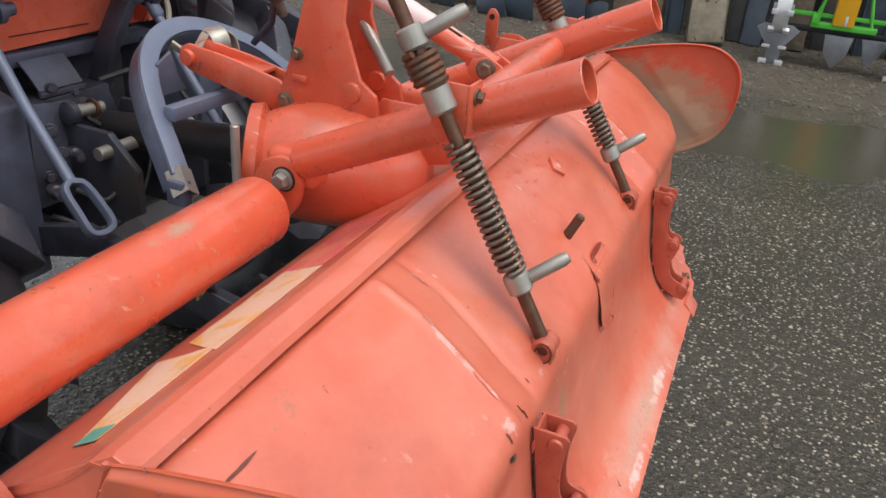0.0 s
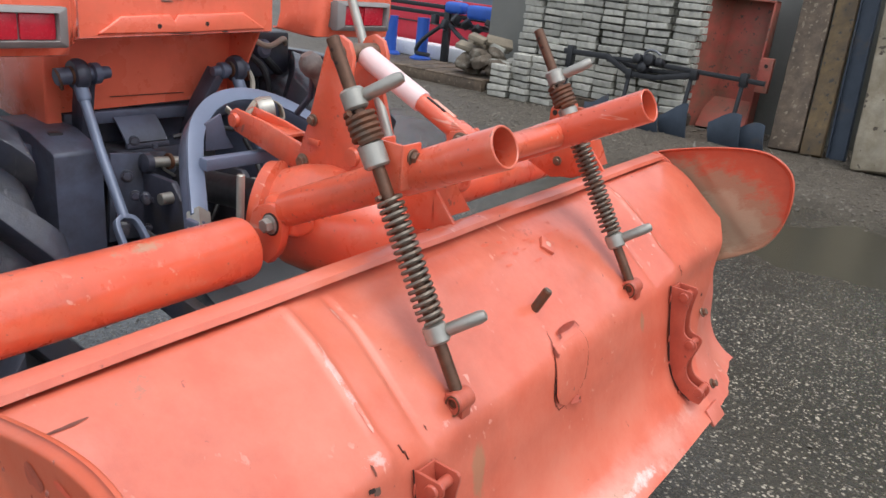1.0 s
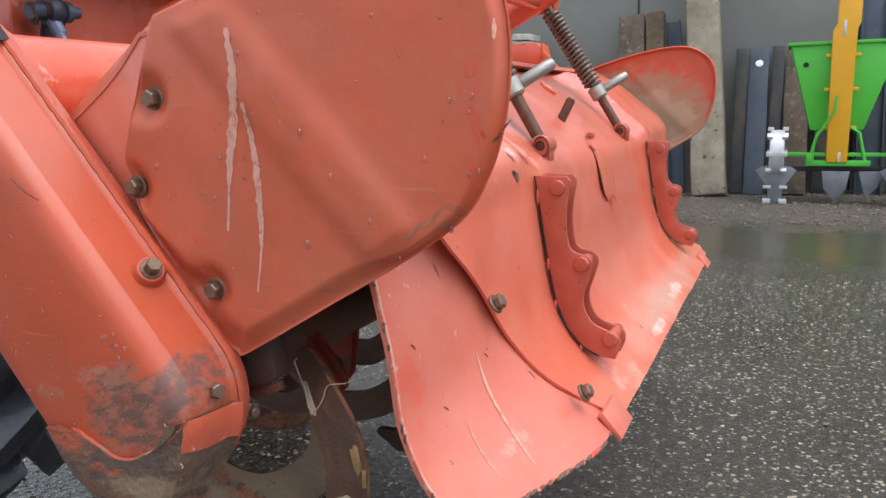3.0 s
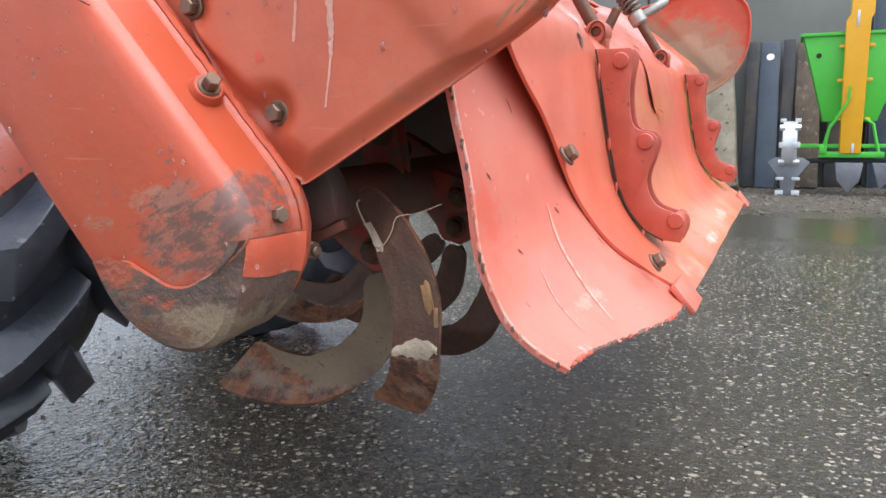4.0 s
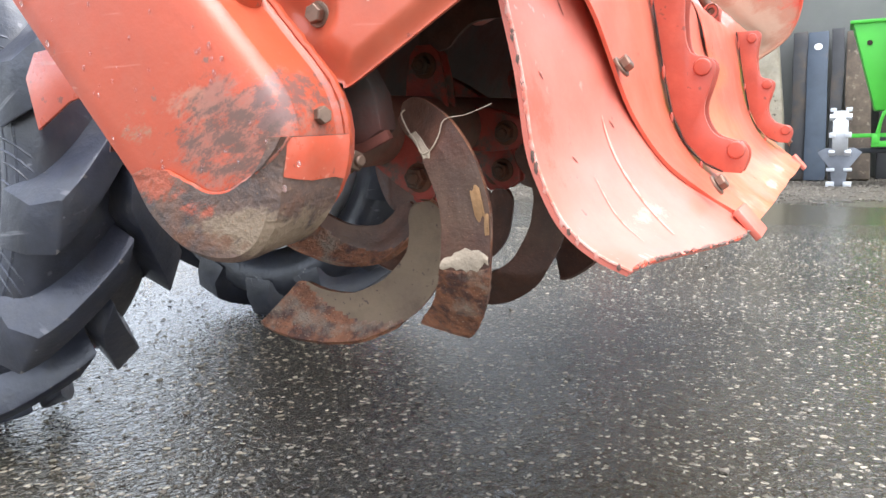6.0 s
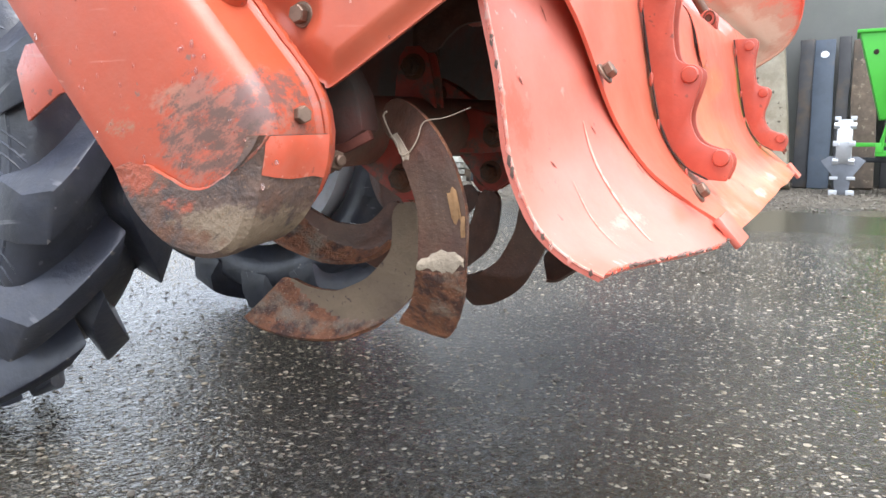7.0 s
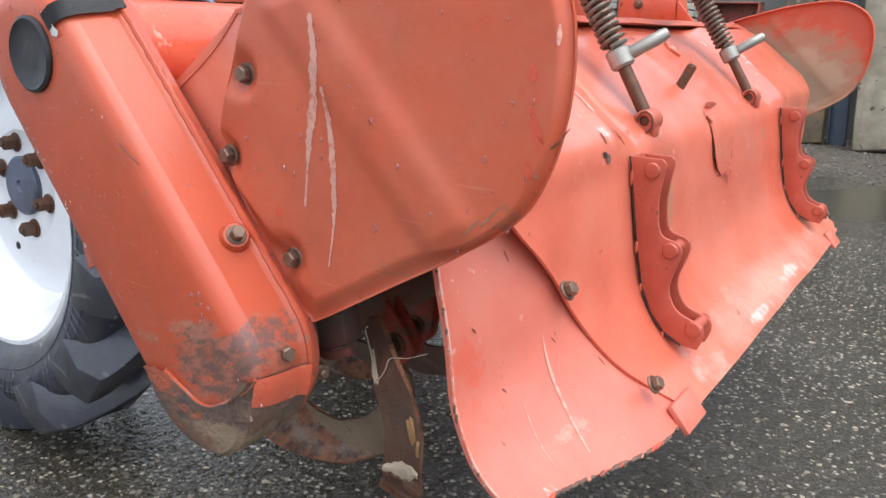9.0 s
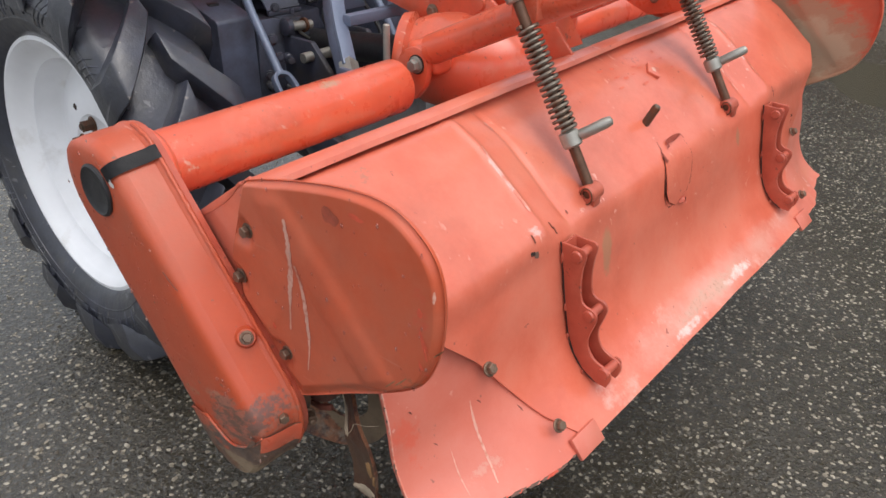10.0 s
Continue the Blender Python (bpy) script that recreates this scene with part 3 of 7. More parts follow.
def ease(pts, n):
    """n + 1 points of a soft curve through the given points, evenly by length."""
    pts = [V((*p, 0)) if len(p) == 2 else V(p) for p in pts]
    ext = [pts[0] * 2 - pts[1], *pts, pts[-1] * 2 - pts[-2]]
    fine = []
    for a, b, c, d in zip(ext, ext[1:], ext[2:], ext[3:]):
        for k in range(12):
            t = k / 12
            fine.append(0.5 * (2 * b + (c - a) * t + (2 * a - 5 * b + 4 * c - d) * t * t + (3 * b - a - 3 * c + d) * t ** 3))
    fine.append(pts[-1])
    run = [0.0]
    for a, b in zip(fine, fine[1:]):
        run.append(run[-1] + (b - a).length)
    out, k = [], 0
    for i in range(n + 1):
        s = run[-1] * i / n
        while k < len(run) - 2 and run[k + 1] < s:
            k += 1
        out.append(fine[k].lerp(fine[k + 1], min(1, max(0, (s - run[k]) / max(1e-9, run[k + 1] - run[k])))))
    return out


def bevel_all(bm, w, seg=2, angle=35):
    es = [e for e in bm.edges if len(e.link_faces) == 2 and e.calc_face_angle(0) > radians(angle)]
    if es and w:
        bmesh.ops.bevel(bm, geom=es, offset=w, segments=seg, profile=0.5, affect="EDGES", clamp_overlap=True)


def merge(bm, other):
    me = bpy.data.meshes.new("tmp")
    other.to_mesh(me)
    other.free()
    bm.from_mesh(me)
    bpy.data.meshes.remove(me)
    return bm


def box(lo, hi, bevel=0.003, m=None, seg=2):
    bm = bmesh.new()
    lo, hi = V(lo), V(hi)
    bmesh.ops.create_cube(bm, size=1, matrix=Matrix.Translation((lo + hi) / 2) @ Matrix.Diagonal((*(hi - lo), 1)))
    bevel_all(bm, bevel, seg)
    if m:
        bm.transform(m)
    return bm


def prism(outline, a, b, axis="x", bevel=0.002, seg=2, m=None):
    """An outline extruded along an axis: (y, z) along x, (x, z) along y, (x, y) along z."""
    put = {"x": lambda p, h: (h, p[0], p[1]), "y": lambda p, h: (p[0], h, p[1]), "z": lambda p, h: (p[0], p[1], h)}[axis]
    bm = bmesh.new()
    lo, hi = [bm.verts.new(put(p, a)) for p in outline], [bm.verts.new(put(p, b)) for p in outline]
    n = len(outline)
    bm.faces.new(lo), bm.faces.new(hi[::-1])
    for i in range(n):
        bm.faces.new((lo[i], hi[i], hi[(i + 1) % n], lo[(i + 1) % n]))
    bmesh.ops.recalc_face_normals(bm, faces=bm.faces)
    bevel_all(bm, bevel, seg)
    if m:
        bm.transform(m)
    return bm


def axis_matrix(p, d):
    return Matrix.Translation(p) @ V(d).to_track_quat("Z", "Y").to_matrix().to_4x4()


def lathe(profile, p=(0, 0, 0), d=(0, 0, 1), n=28, closed=False):
    """(radius, height) pairs turned about the line from p along d."""
    bm, rings = bmesh.new(), []
    for r, h in profile:
        rings.append([bm.verts.new((r * math.cos(2 * math.pi * k / n), r * math.sin(2 * math.pi * k / n), h)) for k in range(n)])
    pairs = list(zip(rings, rings[1:])) + ([(rings[-1], rings[0])] if closed else [])
    for ra, rb in pairs:
        for k in range(n):
            bm.faces.new((ra[k], ra[(k + 1) % n], rb[(k + 1) % n], rb[k]))
    if not closed:
        if profile[0][0] > 1e-5:
            bm.faces.new(rings[0][::-1])
        if profile[-1][0] > 1e-5:
            bm.faces.new(rings[-1])
    bmesh.ops.remove_doubles(bm, verts=bm.verts, dist=1e-6)
    bmesh.ops.recalc_face_normals(bm, faces=bm.faces)
    bm.transform(axis_matrix(p, d))
    return bm


def cyl(p0, p1, r, r1=None, n=24, b=0.0015):
    p0, p1 = V(p0), V(p1)
    h, r1 = (p1 - p0).length, r if r1 is None else r1
    b = min(b, h * 0.3, r * 0.4)
    return lathe([(r - b, 0), (r, b), (r1, h - b), (r1 - b, h)], p0, p1 - p0, n)


def pipe(p0, p1, r, wall=0.004, n=32):
    p0, p1 = V(p0), V(p1)
    h = (p1 - p0).length
    return lathe([(r, 0.001), (r, h - 0.001), (r - 0.001, h), (r - wall + 0.001, h), (r - wall, h - 0.001), (r - wall, 0.001), (r - wall + 0.001, 0), (r - 0.001, 0)], p0, p1 - p0, n, closed=True)


def sweep(path, r, n=10, flat=None, up=(0, 0, 1), cap=True):
    """A round rod along a path, or a bar of half sizes flat = (across, along up)."""
    bm, rings = bmesh.new(), []
    path = [V(p) for p in path]
    side = None
    for i, p in enumerate(path):
        d = (path[min(i + 1, len(path) - 1)] - path[max(i - 1, 0)]).normalized()
        if flat:
            s = d.cross(V(up)).normalized()
            u = V(up)
            u = (u - d * u.dot(d)).normalized()
            a, b = flat
            ring = [p + s * a * x + u * b * y for x, y in ((-1, -1), (1, -1), (1, 1), (-1, 1))]
        else:
            side = d.orthogonal().normalized() if side is None else (side - d * side.dot(d)).normalized()
            u = d.cross(side)
            rr = r(i / (len(path) - 1)) if callable(r) else r
            ring = [p + (side * math.cos(2 * math.pi * k / n) + u * math.sin(2 * math.pi * k / n)) * rr for k in range(n)]
        rings.append([bm.verts.new(q) for q in ring])
    m = len(rings[0])
    for ra, rb in zip(rings, rings[1:]):
        for k in range(m):
            bm.faces.new((ra[k], ra[(k + 1) % m], rb[(k + 1) % m], rb[k]))
    if cap:
        bm.faces.new(rings[0][::-1]), bm.faces.new(rings[-1])
    bmesh.ops.recalc_face_normals(bm, faces=bm.faces)
    if flat:
        bevel_all(bm, min(flat) * 0.25, 2, 50)
    return bm


def sheet(fn, nu, nv, t):
    """A sheet of thickness t whose upper face is fn(u, v), u and v from 0 to 1."""
    bm = bmesh.new()
    top = [[V(fn(i / nu, j / nv)) for j in range(nv + 1)] for i in range(nu + 1)]
    nor = [[None] * (nv + 1) for _ in range(nu + 1)]
    for i in range(nu + 1):
        for j in range(nv + 1):
            du = top[min(i + 1, nu)][j] - top[max(i - 1, 0)][j]
            dv = top[i][min(j + 1, nv)] - top[i][max(j - 1, 0)]
            nor[i][j] = du.cross(dv).normalized()
    a = [[bm.verts.new(p) for p in row] for row in top]
    b = [[bm.verts.new(p - q * t) for p, q in zip(r, s)] for r, s in zip(top, nor)]
    for i in range(nu):
        for j in range(nv):
            bm.faces.new((a[i][j], a[i + 1][j], a[i + 1][j + 1], a[i][j + 1]))
            bm.faces.new((b[i][j + 1], b[i + 1][j + 1], b[i + 1][j], b[i][j]))
    rim = [(i, 0) for i in range(nu)] + [(nu, j) for j in range(nv)] + [(i, nv) for i in range(nu, 0, -1)] + [(0, j) for j in range(nv, 0, -1)]
    for (i, j), (k, l) in zip(rim, rim[1:] + rim[:1]):
        bm.faces.new((a[i][j], b[i][j], b[k][l], a[k][l]))
    return bm


def part(name, bm, material, parent=None, label="", angle=32):
    """One mesh object under a thing or a part."""
    me = bpy.data.meshes.new(name)
    bm.to_mesh(me)
    bm.free()
    me.materials.append(material)
    for p in me.polygons:
        p.use_smooth = True
    me.set_sharp_from_angle(angle=radians(angle))
    ob = new(name, me)
    ob.parent = parent
    if label:
        tagged(ob, label)
    return ob


def again(ob, m, parent):
    """Another part on the same mesh."""
    o = new(ob.name.split(".")[0], ob.data)
    o.parent, o.matrix_basis = parent, m
    return o


def thing(name, label, category, m=None, group="", kind=""):
    ob = new(name)
    if m is not None:
        ob.matrix_basis = m
    return tagged(ob, label, category, group, kind)


def hexbolt(p, d, r=0.0085, h=0.007, washer=True, stub=0.0):
    """A hexagon head on a washer, standing out from p along d."""
    bm = lathe([(r, 0.001), (r, h - 0.0012), (r * 0.86, h)], (0, 0, 0.0025 if washer else 0), (0, 0, 1), 6)
    if washer:
        merge(bm, lathe([(r * 1.35, 0), (r * 1.35, 0.002), (r * 1.25, 0.0026)], n=18))
    if stub:
        merge(bm, lathe([(r * 0.55, h), (r * 0.55, h + stub), (r * 0.42, h + stub + 0.001)], n=12))
    bm.transform(axis_matrix(p, d) @ Matrix.Rotation(random.random() * 3, 4, "Z"))
    return bm


# ---- ground ----
def ground_height(x, y):
    return 0.004 * noise.noise((x * 1.7, y * 1.7, 0)) + 0.009 * noise.noise((x * 2.6, y * 2.6, 4)) * smooth((x - 2.4) / 0.5) * smooth((4.6 - x) / 0.5) - 0.020 * math.exp(-(((x - 3.45) / 0.55) ** 2)) * smooth((0.9 - y) / 0.8)


gb = bmesh.new()
xs = sorted(set([-400, -120, -40, -15, -8] + [round(-4 + 0.12 * i, 3) for i in range(100)] + [9, 11, 15, 40, 120, 400]))
ys = sorted(set([-400, -120, -40, -15, -8] + [round(-4 + 0.14 * i, 3) for i in range(80)] + [9, 12, 15, 40, 120, 400]))
gv = [[gb.verts.new((x, y, ground_height(x, y))) for y in ys] for x in xs]
for i in range(len(xs) - 1):
    for j in range(len(ys) - 1):
        gb.faces.new((gv[i][j], gv[i + 1][j], gv[i + 1][j + 1], gv[i][j + 1]))
tagged(part("ground", gb, M_ASPHALT), "wet dark asphalt yard with pale stone chips", "ground", kind="structure")

pud = bmesh.new()
ring = [pud.verts.new((3.42 + (0.85 + 0.06 * math.sin(3.1 * k)) * math.cos(a) + 0.08 * noise.noise((k, 0, 0)), -1.6 + 2.60 * math.sin(a) + 0.1 * noise.noise((0, k, 0)), -0.0095)) for k, a in ((k, 2 * math.pi * k / 60) for k in range(60))]
pud.faces.new(ring)
tagged(part("puddle", pud, M_PUDDLE), "shallow still rain puddle on the asphalt", "puddle", kind="structure")


def pebbles(name, spots, material, label, category):
    """Many small worn stones in one mesh."""
    base = bmesh.new()
    bmesh.ops.create_icosphere(base, subdivisions=1, radius=1)
    co = np.array([v.co[:] for v in base.verts])
    fa = np.array([[v.index for v in f.verts] for f in base.faces])
    base.free()
    rng = np.random.default_rng(5)
    vs, fs = [], []
    for k, (x, y, z, s) in enumerate(spots):
        sc = s * rng.uniform(0.55, 1.45, 3) * (1, 1, 0.42)
        a = rng.uniform(0, 6.28)
        c = co * sc * rng.uniform(0.70, 1.25, (12, 1))
        vs.append(np.stack((c[:, 0] * math.cos(a) - c[:, 1] * math.sin(a) + x, c[:, 0] * math.sin(a) + c[:, 1] * math.cos(a) + y, c[:, 2] + z), 1))
        fs.append(fa + 12 * k)
    me = bpy.data.meshes.new(name)
    me.from_pydata(np.concatenate(vs).tolist(), [], np.concatenate(fs).tolist())
    me.materials.append(material)
    return tagged(new(name, me), label, category, kind="stuff")


rg = np.random.default_rng(3)
spots = []
for _ in range(26000):
    x, y = rg.uniform(-1.4, 2.4), rg.uniform(-1.8, 2.1)
    s = 0.0013 + 0.0058 * rg.random() ** 3.4
    spots.append((x, y, ground_height(x, y) - s * 0.12, s))
pebbles("asphalt_chips", spots, M_STONE, "pale stone chips bedded in the wet asphalt", "chips")
spots = []
for _ in range(30000):
    x = rg.uniform(3.9, 6.9)
    y = rg.uniform(-3.0, 4.5)
    if rg.random() > smooth((x - 3.8) / 0.9):
        continue
    s = 0.004 + 0.013 * rg.random() ** 4
    spots.append((x, y, ground_height(x, y) + s * 0.25, s))
pebbles("gravel", spots, M_GRAVEL, "loose grey-brown gravel along the wall foot", "gravel")
spots = [(rg.uniform(-1.0, 2.0), rg.uniform(-1.4, 0.9), 0.002, rg.uniform(0.004, 0.009)) for _ in range(45)]
pebbles("loose_pebbles", spots, M_GRAVEL, "scattered small loose stones on the asphalt", "pebbles")

# ---- rotary tiller ----
# across = x, towards the tractor = +y; the whole machine hangs slightly higher at its +x end
tiller = thing("rotary_tiller", "weathered orange rotary tiller raised behind the tractor", "tiller", pose(0.0125, 0, 0, 0, -1.4, 0))
HOOD = [(-0.012, 0.776), (-0.055, 0.758), (-0.090, 0.738), (-0.160, 0.681), (-0.196, 0.6515), (-0.205, 0.643), (-0.2125, 0.630), (-0.2175, 0.610), (-0.2255, 0.570), (-0.233, 0.520), (-0.245, 0.475), (-0.268, 0.435), (-0.302, 0.403), (-0.338, 0.374)]
END = [(-0.150, 0.680), (-0.185, 0.620), (-0.194, 0.579), (-0.203, 0.533), (-0.208, 0.500), (-0.212, 0.470), (-0.218, 0.447), (-0.234, 0.413), (-0.258, 0.391), (-0.283, 0.379)]
SEAM = [(0.374, 0.440), (0.42, 0.49), (0.475, 0.530), (0.54, 0.578), (0.65, 0.690), (0.67, 0.742)]
HOOD_C = ease(HOOD, 60)


def hood_point(x, v, side_lo=-0.742, side_hi=0.742):
    p = HOOD_C[min(60, max(0, round(v * 60)))]
    y, z = p.x, p.y
    # pressed end panels stand a little higher than the middle of the slope
    up = 0.015 * min(1.0, max(0.0, (abs(x) - 0.339) / 0.073)) * smooth(v / 0.04) * smooth((0.50 - v) / 0.10)
    groove = (0.0034 * math.exp(-(((abs(x) - 0.411) / 0.0060) ** 2)) - 0.0032 * math.exp(-(((abs(x) - 0.339) / 0.0055) ** 2))) * smooth(v / 0.05) * smooth((0.46 - v) / 0.08)
    dent = 0.0022 * noise.noise((x * 5, v * 4, 3)) + 0.0012 * noise.noise((x * 14, v * 12, 8))
    h = up + groove + dent
    y, z = y - h * 0.66, z + h * 0.72
    return y, z


def hood_fn(u, v):
    k = HOOD_C[round(v * 60)]
    edge = 0.742 if k.y > 0.672 else interp(k.y, SEAM)
    x = (1 - 2 * u) * edge
    y, z = hood_point(x, v)
    if v > 0.93:
        z += 0.004 * noise.noise((x * 6, 1, 0))
    return (x, y, z)


part("rear_cover", sheet(hood_fn, 300, 60, 0.0035), M_PAINT, tiller, "faded orange sheet steel cover with pressed ridges", 50)


def flap_fn(sgn):
    hood_low = ease([p for p in HOOD if p[1] < 0.66], 40)
    end_low = ease(END, 40)

    def fn(u, v):
        a, b = hood_low[round(v * 40)], end_low[round(v * 40)]
        inner = interp(a.y, SEAM) - 0.045
        x = inner + (0.724 - inner) * u
        w = smooth((x - 0.50) / 0.22)
        y, z = a.x + (b.x - a.x) * w, a.y + (b.y - a.y) * w
        y += 0.0045 * (1 - w) + 0.0025 * noise.noise((x * 9, v * 5, sgn))
        if sgn > 0 and v > 0.9:
            z += 0.012 * noise.noise((x * 30, 2, 5)) * u
            y += 0.012 * noise.noise((x * 26, 7, 5)) * u
        return (sgn * x, y, z)
    return fn


for sgn, lab in ((-1, "orange corner flap bolted under the cover"), (1, "orange corner flap with a torn bent lip")):
    f = flap_fn(sgn)
    bm = sheet(f if sgn < 0 else (lambda u, v, f=f: f(1 - u, v)), 30, 40, 0.004)
    fl = part("corner_flap", bm, M_FLAP, tiller, lab, 50)
    for x, y, z in ((0.564, -0.236, 0.526), (0.490, -0.306, 0.417)):
        part("bolt", hexbolt((sgn * x, y, z), (0, -0.75, 0.5), 0.0075, 0.008), M_BOLT, fl, "rusty bolt")
    tab = box((-0.030, -0.004, -0.020), (0.030, 0.003, 0.014), 0.0015)
    tab.transform(pose(sgn * 0.450, -0.331, 0.381, -40, 0, 0))
    part("edge_tab", tab, M_FLAP, fl)

re_ = random.Random(8)
f_near = flap_fn(-1)
for k in range(60):
    u, v = (1.0, re_.uniform(0.06, 0.97)) if k < 44 else (re_.uniform(0.05, 0.95), 1.0)
    p = V(f_near(u, round(v * 40) / 40))
    c_ = bmesh.new()
    e = re_.uniform(0.002, 0.006)
    bmesh.ops.create_icosphere(c_, subdivisions=1, radius=1, matrix=Matrix.Translation(p + V((-0.0006 if k < 44 else 0, -0.0012, -0.0006))) @ Matrix.Diagonal((0.0010, 0.0019, e, 1) if k < 44 else (e, 0.0019, 0.0012, 1)))
    part("edge_chip", c_, M_BARE if k % 2 else M_WORN, tiller)
fbm = sheet(f_near, 30, 40, 0.004)
flap_tree = BVHTree.FromBMesh(fbm)
fbm.free()


def mark(tree, pts, way, w, material, name, label, parent, lift=0.0006, n=24):
    """A ragged streak laid on a surface: the line's points are cast along way onto the tree."""
    bm, rows_m, way = bmesh.new(), [], V(way)
    line_ = ease(pts, n)
    for i, p in enumerate(line_):
        d = line_[min(i + 1, n)] - line_[max(i - 1, 0)]
        side_ = d.cross(way).normalized()
        g = w * (0.25 + 0.75 * math.sin(math.pi * (i + 0.5) / (n + 1))) * (1 + 0.6 * noise.noise((i * 0.7, w * 900, p.x * 9)))
        pair = []
        for e in (-g, g):
            hit = tree.ray_cast(p + side_ * e - way * 0.5, way)[0]
            if hit is not None:
                pair.append(bm.verts.new(hit - way * lift))
        if len(pair) == 2:
            rows_m.append(pair)
    for a_, b_ in zip(rows_m, rows_m[1:]):
        bm.faces.new((a_[0], a_[1], b_[1], b_[0]))
    bmesh.ops.recalc_face_normals(bm, faces=bm.faces)
    return part(name, bm, material, parent, label)


for pts, w_ in (([(-0.592, -0.25, 0.497), (-0.595, -0.25, 0.450), (-0.600, -0.28, 0.412), (-0.607, -0.29, 0.388)], 0.0020), ([(-0.640, -0.25, 0.446), (-0.643, -0.26, 0.420), (-0.648, -0.28, 0.390)], 0.0008)):
    mark(flap_tree, pts, (0, 0.9, -0.44), w_, M_CHALK, "scrape_mark", "pale scrape down the flap", tiller)
for (x, z), l in (((-0.634, 0.578), 0.012), ((-0.528, 0.482), 0.009), ((-0.520, 0.446), 0.010), ((-0.581, 0.481), 0.006), ((-0.690, 0.520), 0.006), ((-0.660, 0.455), 0.005)):
    mark(flap_tree, [(x, -0.25, z), (x + 0.003, -0.25, z - l * 0.5), (x + 0.005, -0.25, z - l)], (0, 1, 0), 0.0009, M_SLIT, "dark_nick", "dark nick in the paint", tiller, n=6)
rim_ = [V(f_near(1.0, i / 40)) + V((0, -0.002, 0)) for i in range(4, 41)]
part("worn_edge", sweep(rim_, 0.0012, 6), M_WORN, tiller, "paint worn pale along the flap edge")
for k in range(60):
    # bare notches along the lower lip
    u = re_.uniform(0.03, 0.98)
    p = V(f_near(round(u * 30) / 30, 1.0)).lerp(V(f_near(min(1, (round(u * 30) + 1) / 30), 1.0)), re_.random())
    c_ = bmesh.new()
    bmesh.ops.create_icosphere(c_, subdivisions=1, radius=1, matrix=Matrix.Translation(p + V((0, -0.0010, 0.0004))) @ Matrix.Diagonal((re_.uniform(0.002, 0.009), 0.0021, re_.uniform(0.0010, 0.0024), 1)))
    part("edge_chip", c_, M_BARE if k % 3 else M_RUB, tiller)

# lip over the top of the cover and the front cover with its worn stickers
LIP = [(-0.001, 0.7915), (-0.018, 0.793), (-0.026, 0.791), (-0.030, 0.784), (-0.027, 0.783), (-0.023, 0.788), (-0.017, 0.789), (-0.001, 0.7875)]
lipb = bmesh.new()
nseg = 60
prev = None
for i in range(nseg + 1):
    x = -0.745 + 1.49 * i / nseg
    row = [lipb.verts.new((x, y, z + 0.0015 * noise.noise((x * 6, 0, 0)))) for y, z in LIP]
    if prev:
        for k in range(len(LIP)):
            lipb.faces.new((prev[k], prev[(k + 1) % len(LIP)], row[(k + 1) % len(LIP)], row[k]))
    else:
        lipb.faces.new(row)
    prev = row
lipb.faces.new(prev[::-1])
bmesh.ops.recalc_face_normals(lipb, faces=lipb.faces)
part("cover_lip", lipb, M_PAINT, tiller, "folded orange steel lip with a scuffed edge")
FRONT = ease([(0.014, 0.784), (0.05, 0.750), (0.10, 0.716), (0.15, 0.685), (0.172, 0.668), (0.185, 0.62), (0.19, 0.56)], 24)
COVER = [V((-0.012, 0.7860, 0)), *FRONT]
part("front_cover", sheet(lambda u, v: (-0.742 + 1.484 * u, COVER[round(v * 25)].x, COVER[round(v * 25)].y), 40, 25, 0.004), M_PAINT, tiller, "orange front cover sheet over the rotor", 50)
part("inner_lining", sheet(lambda u, v: (-0.735 + 1.47 * u, *[(0.205, 0.47), (0.182, 0.56), (0.155, 0.630), (0.11, 0.690), (0.04, 0.735), (-0.02, 0.755), (-0.09, 0.715), (-0.14, 0.665), (-0.165, 0.645)][round(v * 8)]), 8, 8, 0.002), M_INSIDE, tiller, "mud-caked dark inside of the hood")


def decal(fn, nu, nv, material, label, name="sticker"):
    return part(name, sheet(fn, nu, nv, 0.0006), material, tiller, label, 60)


def front_at(x, s, lift=0.0012):
    k = min(15, max(0, s * 15))
    i = int(min(14, k))
    p = FRONT[i].lerp(FRONT[i + 1], k - i)
    return (x, p.x + lift * 0.35, p.y + lift)


decal(lambda u, v: front_at(-0.685 + 0.155 * u + 0.008 * noise.noise((v * 6, 1, 0)), 0.40 + (0.16 + 0.34 * u) * v), 14, 6, M_YELLOWSTICK, "torn yellow sticker strip with pale worn patches")
decal(lambda u, v: front_at(-0.545 + 0.05 * v + (0.195 - 0.015 * v) * u, 0.34 + 0.48 * v + 0.02 * noise.noise((u * 7, 2, 0))), 14, 6, M_YELLOWSTICK, "scratched yellow sticker strip")
decal(lambda u, v: front_at(-0.348 + 0.03 * v + 0.165 * u, 0.32 + 0.50 * v), 14, 6, M_PINKSTICK, "faded pink sticker strip")
decal(lambda u, v: front_at(-0.688 + 0.024 * u, 0.40 + 0.16 * v, 0.002), 3, 3, M_TEAL, "torn teal sticker scrap")

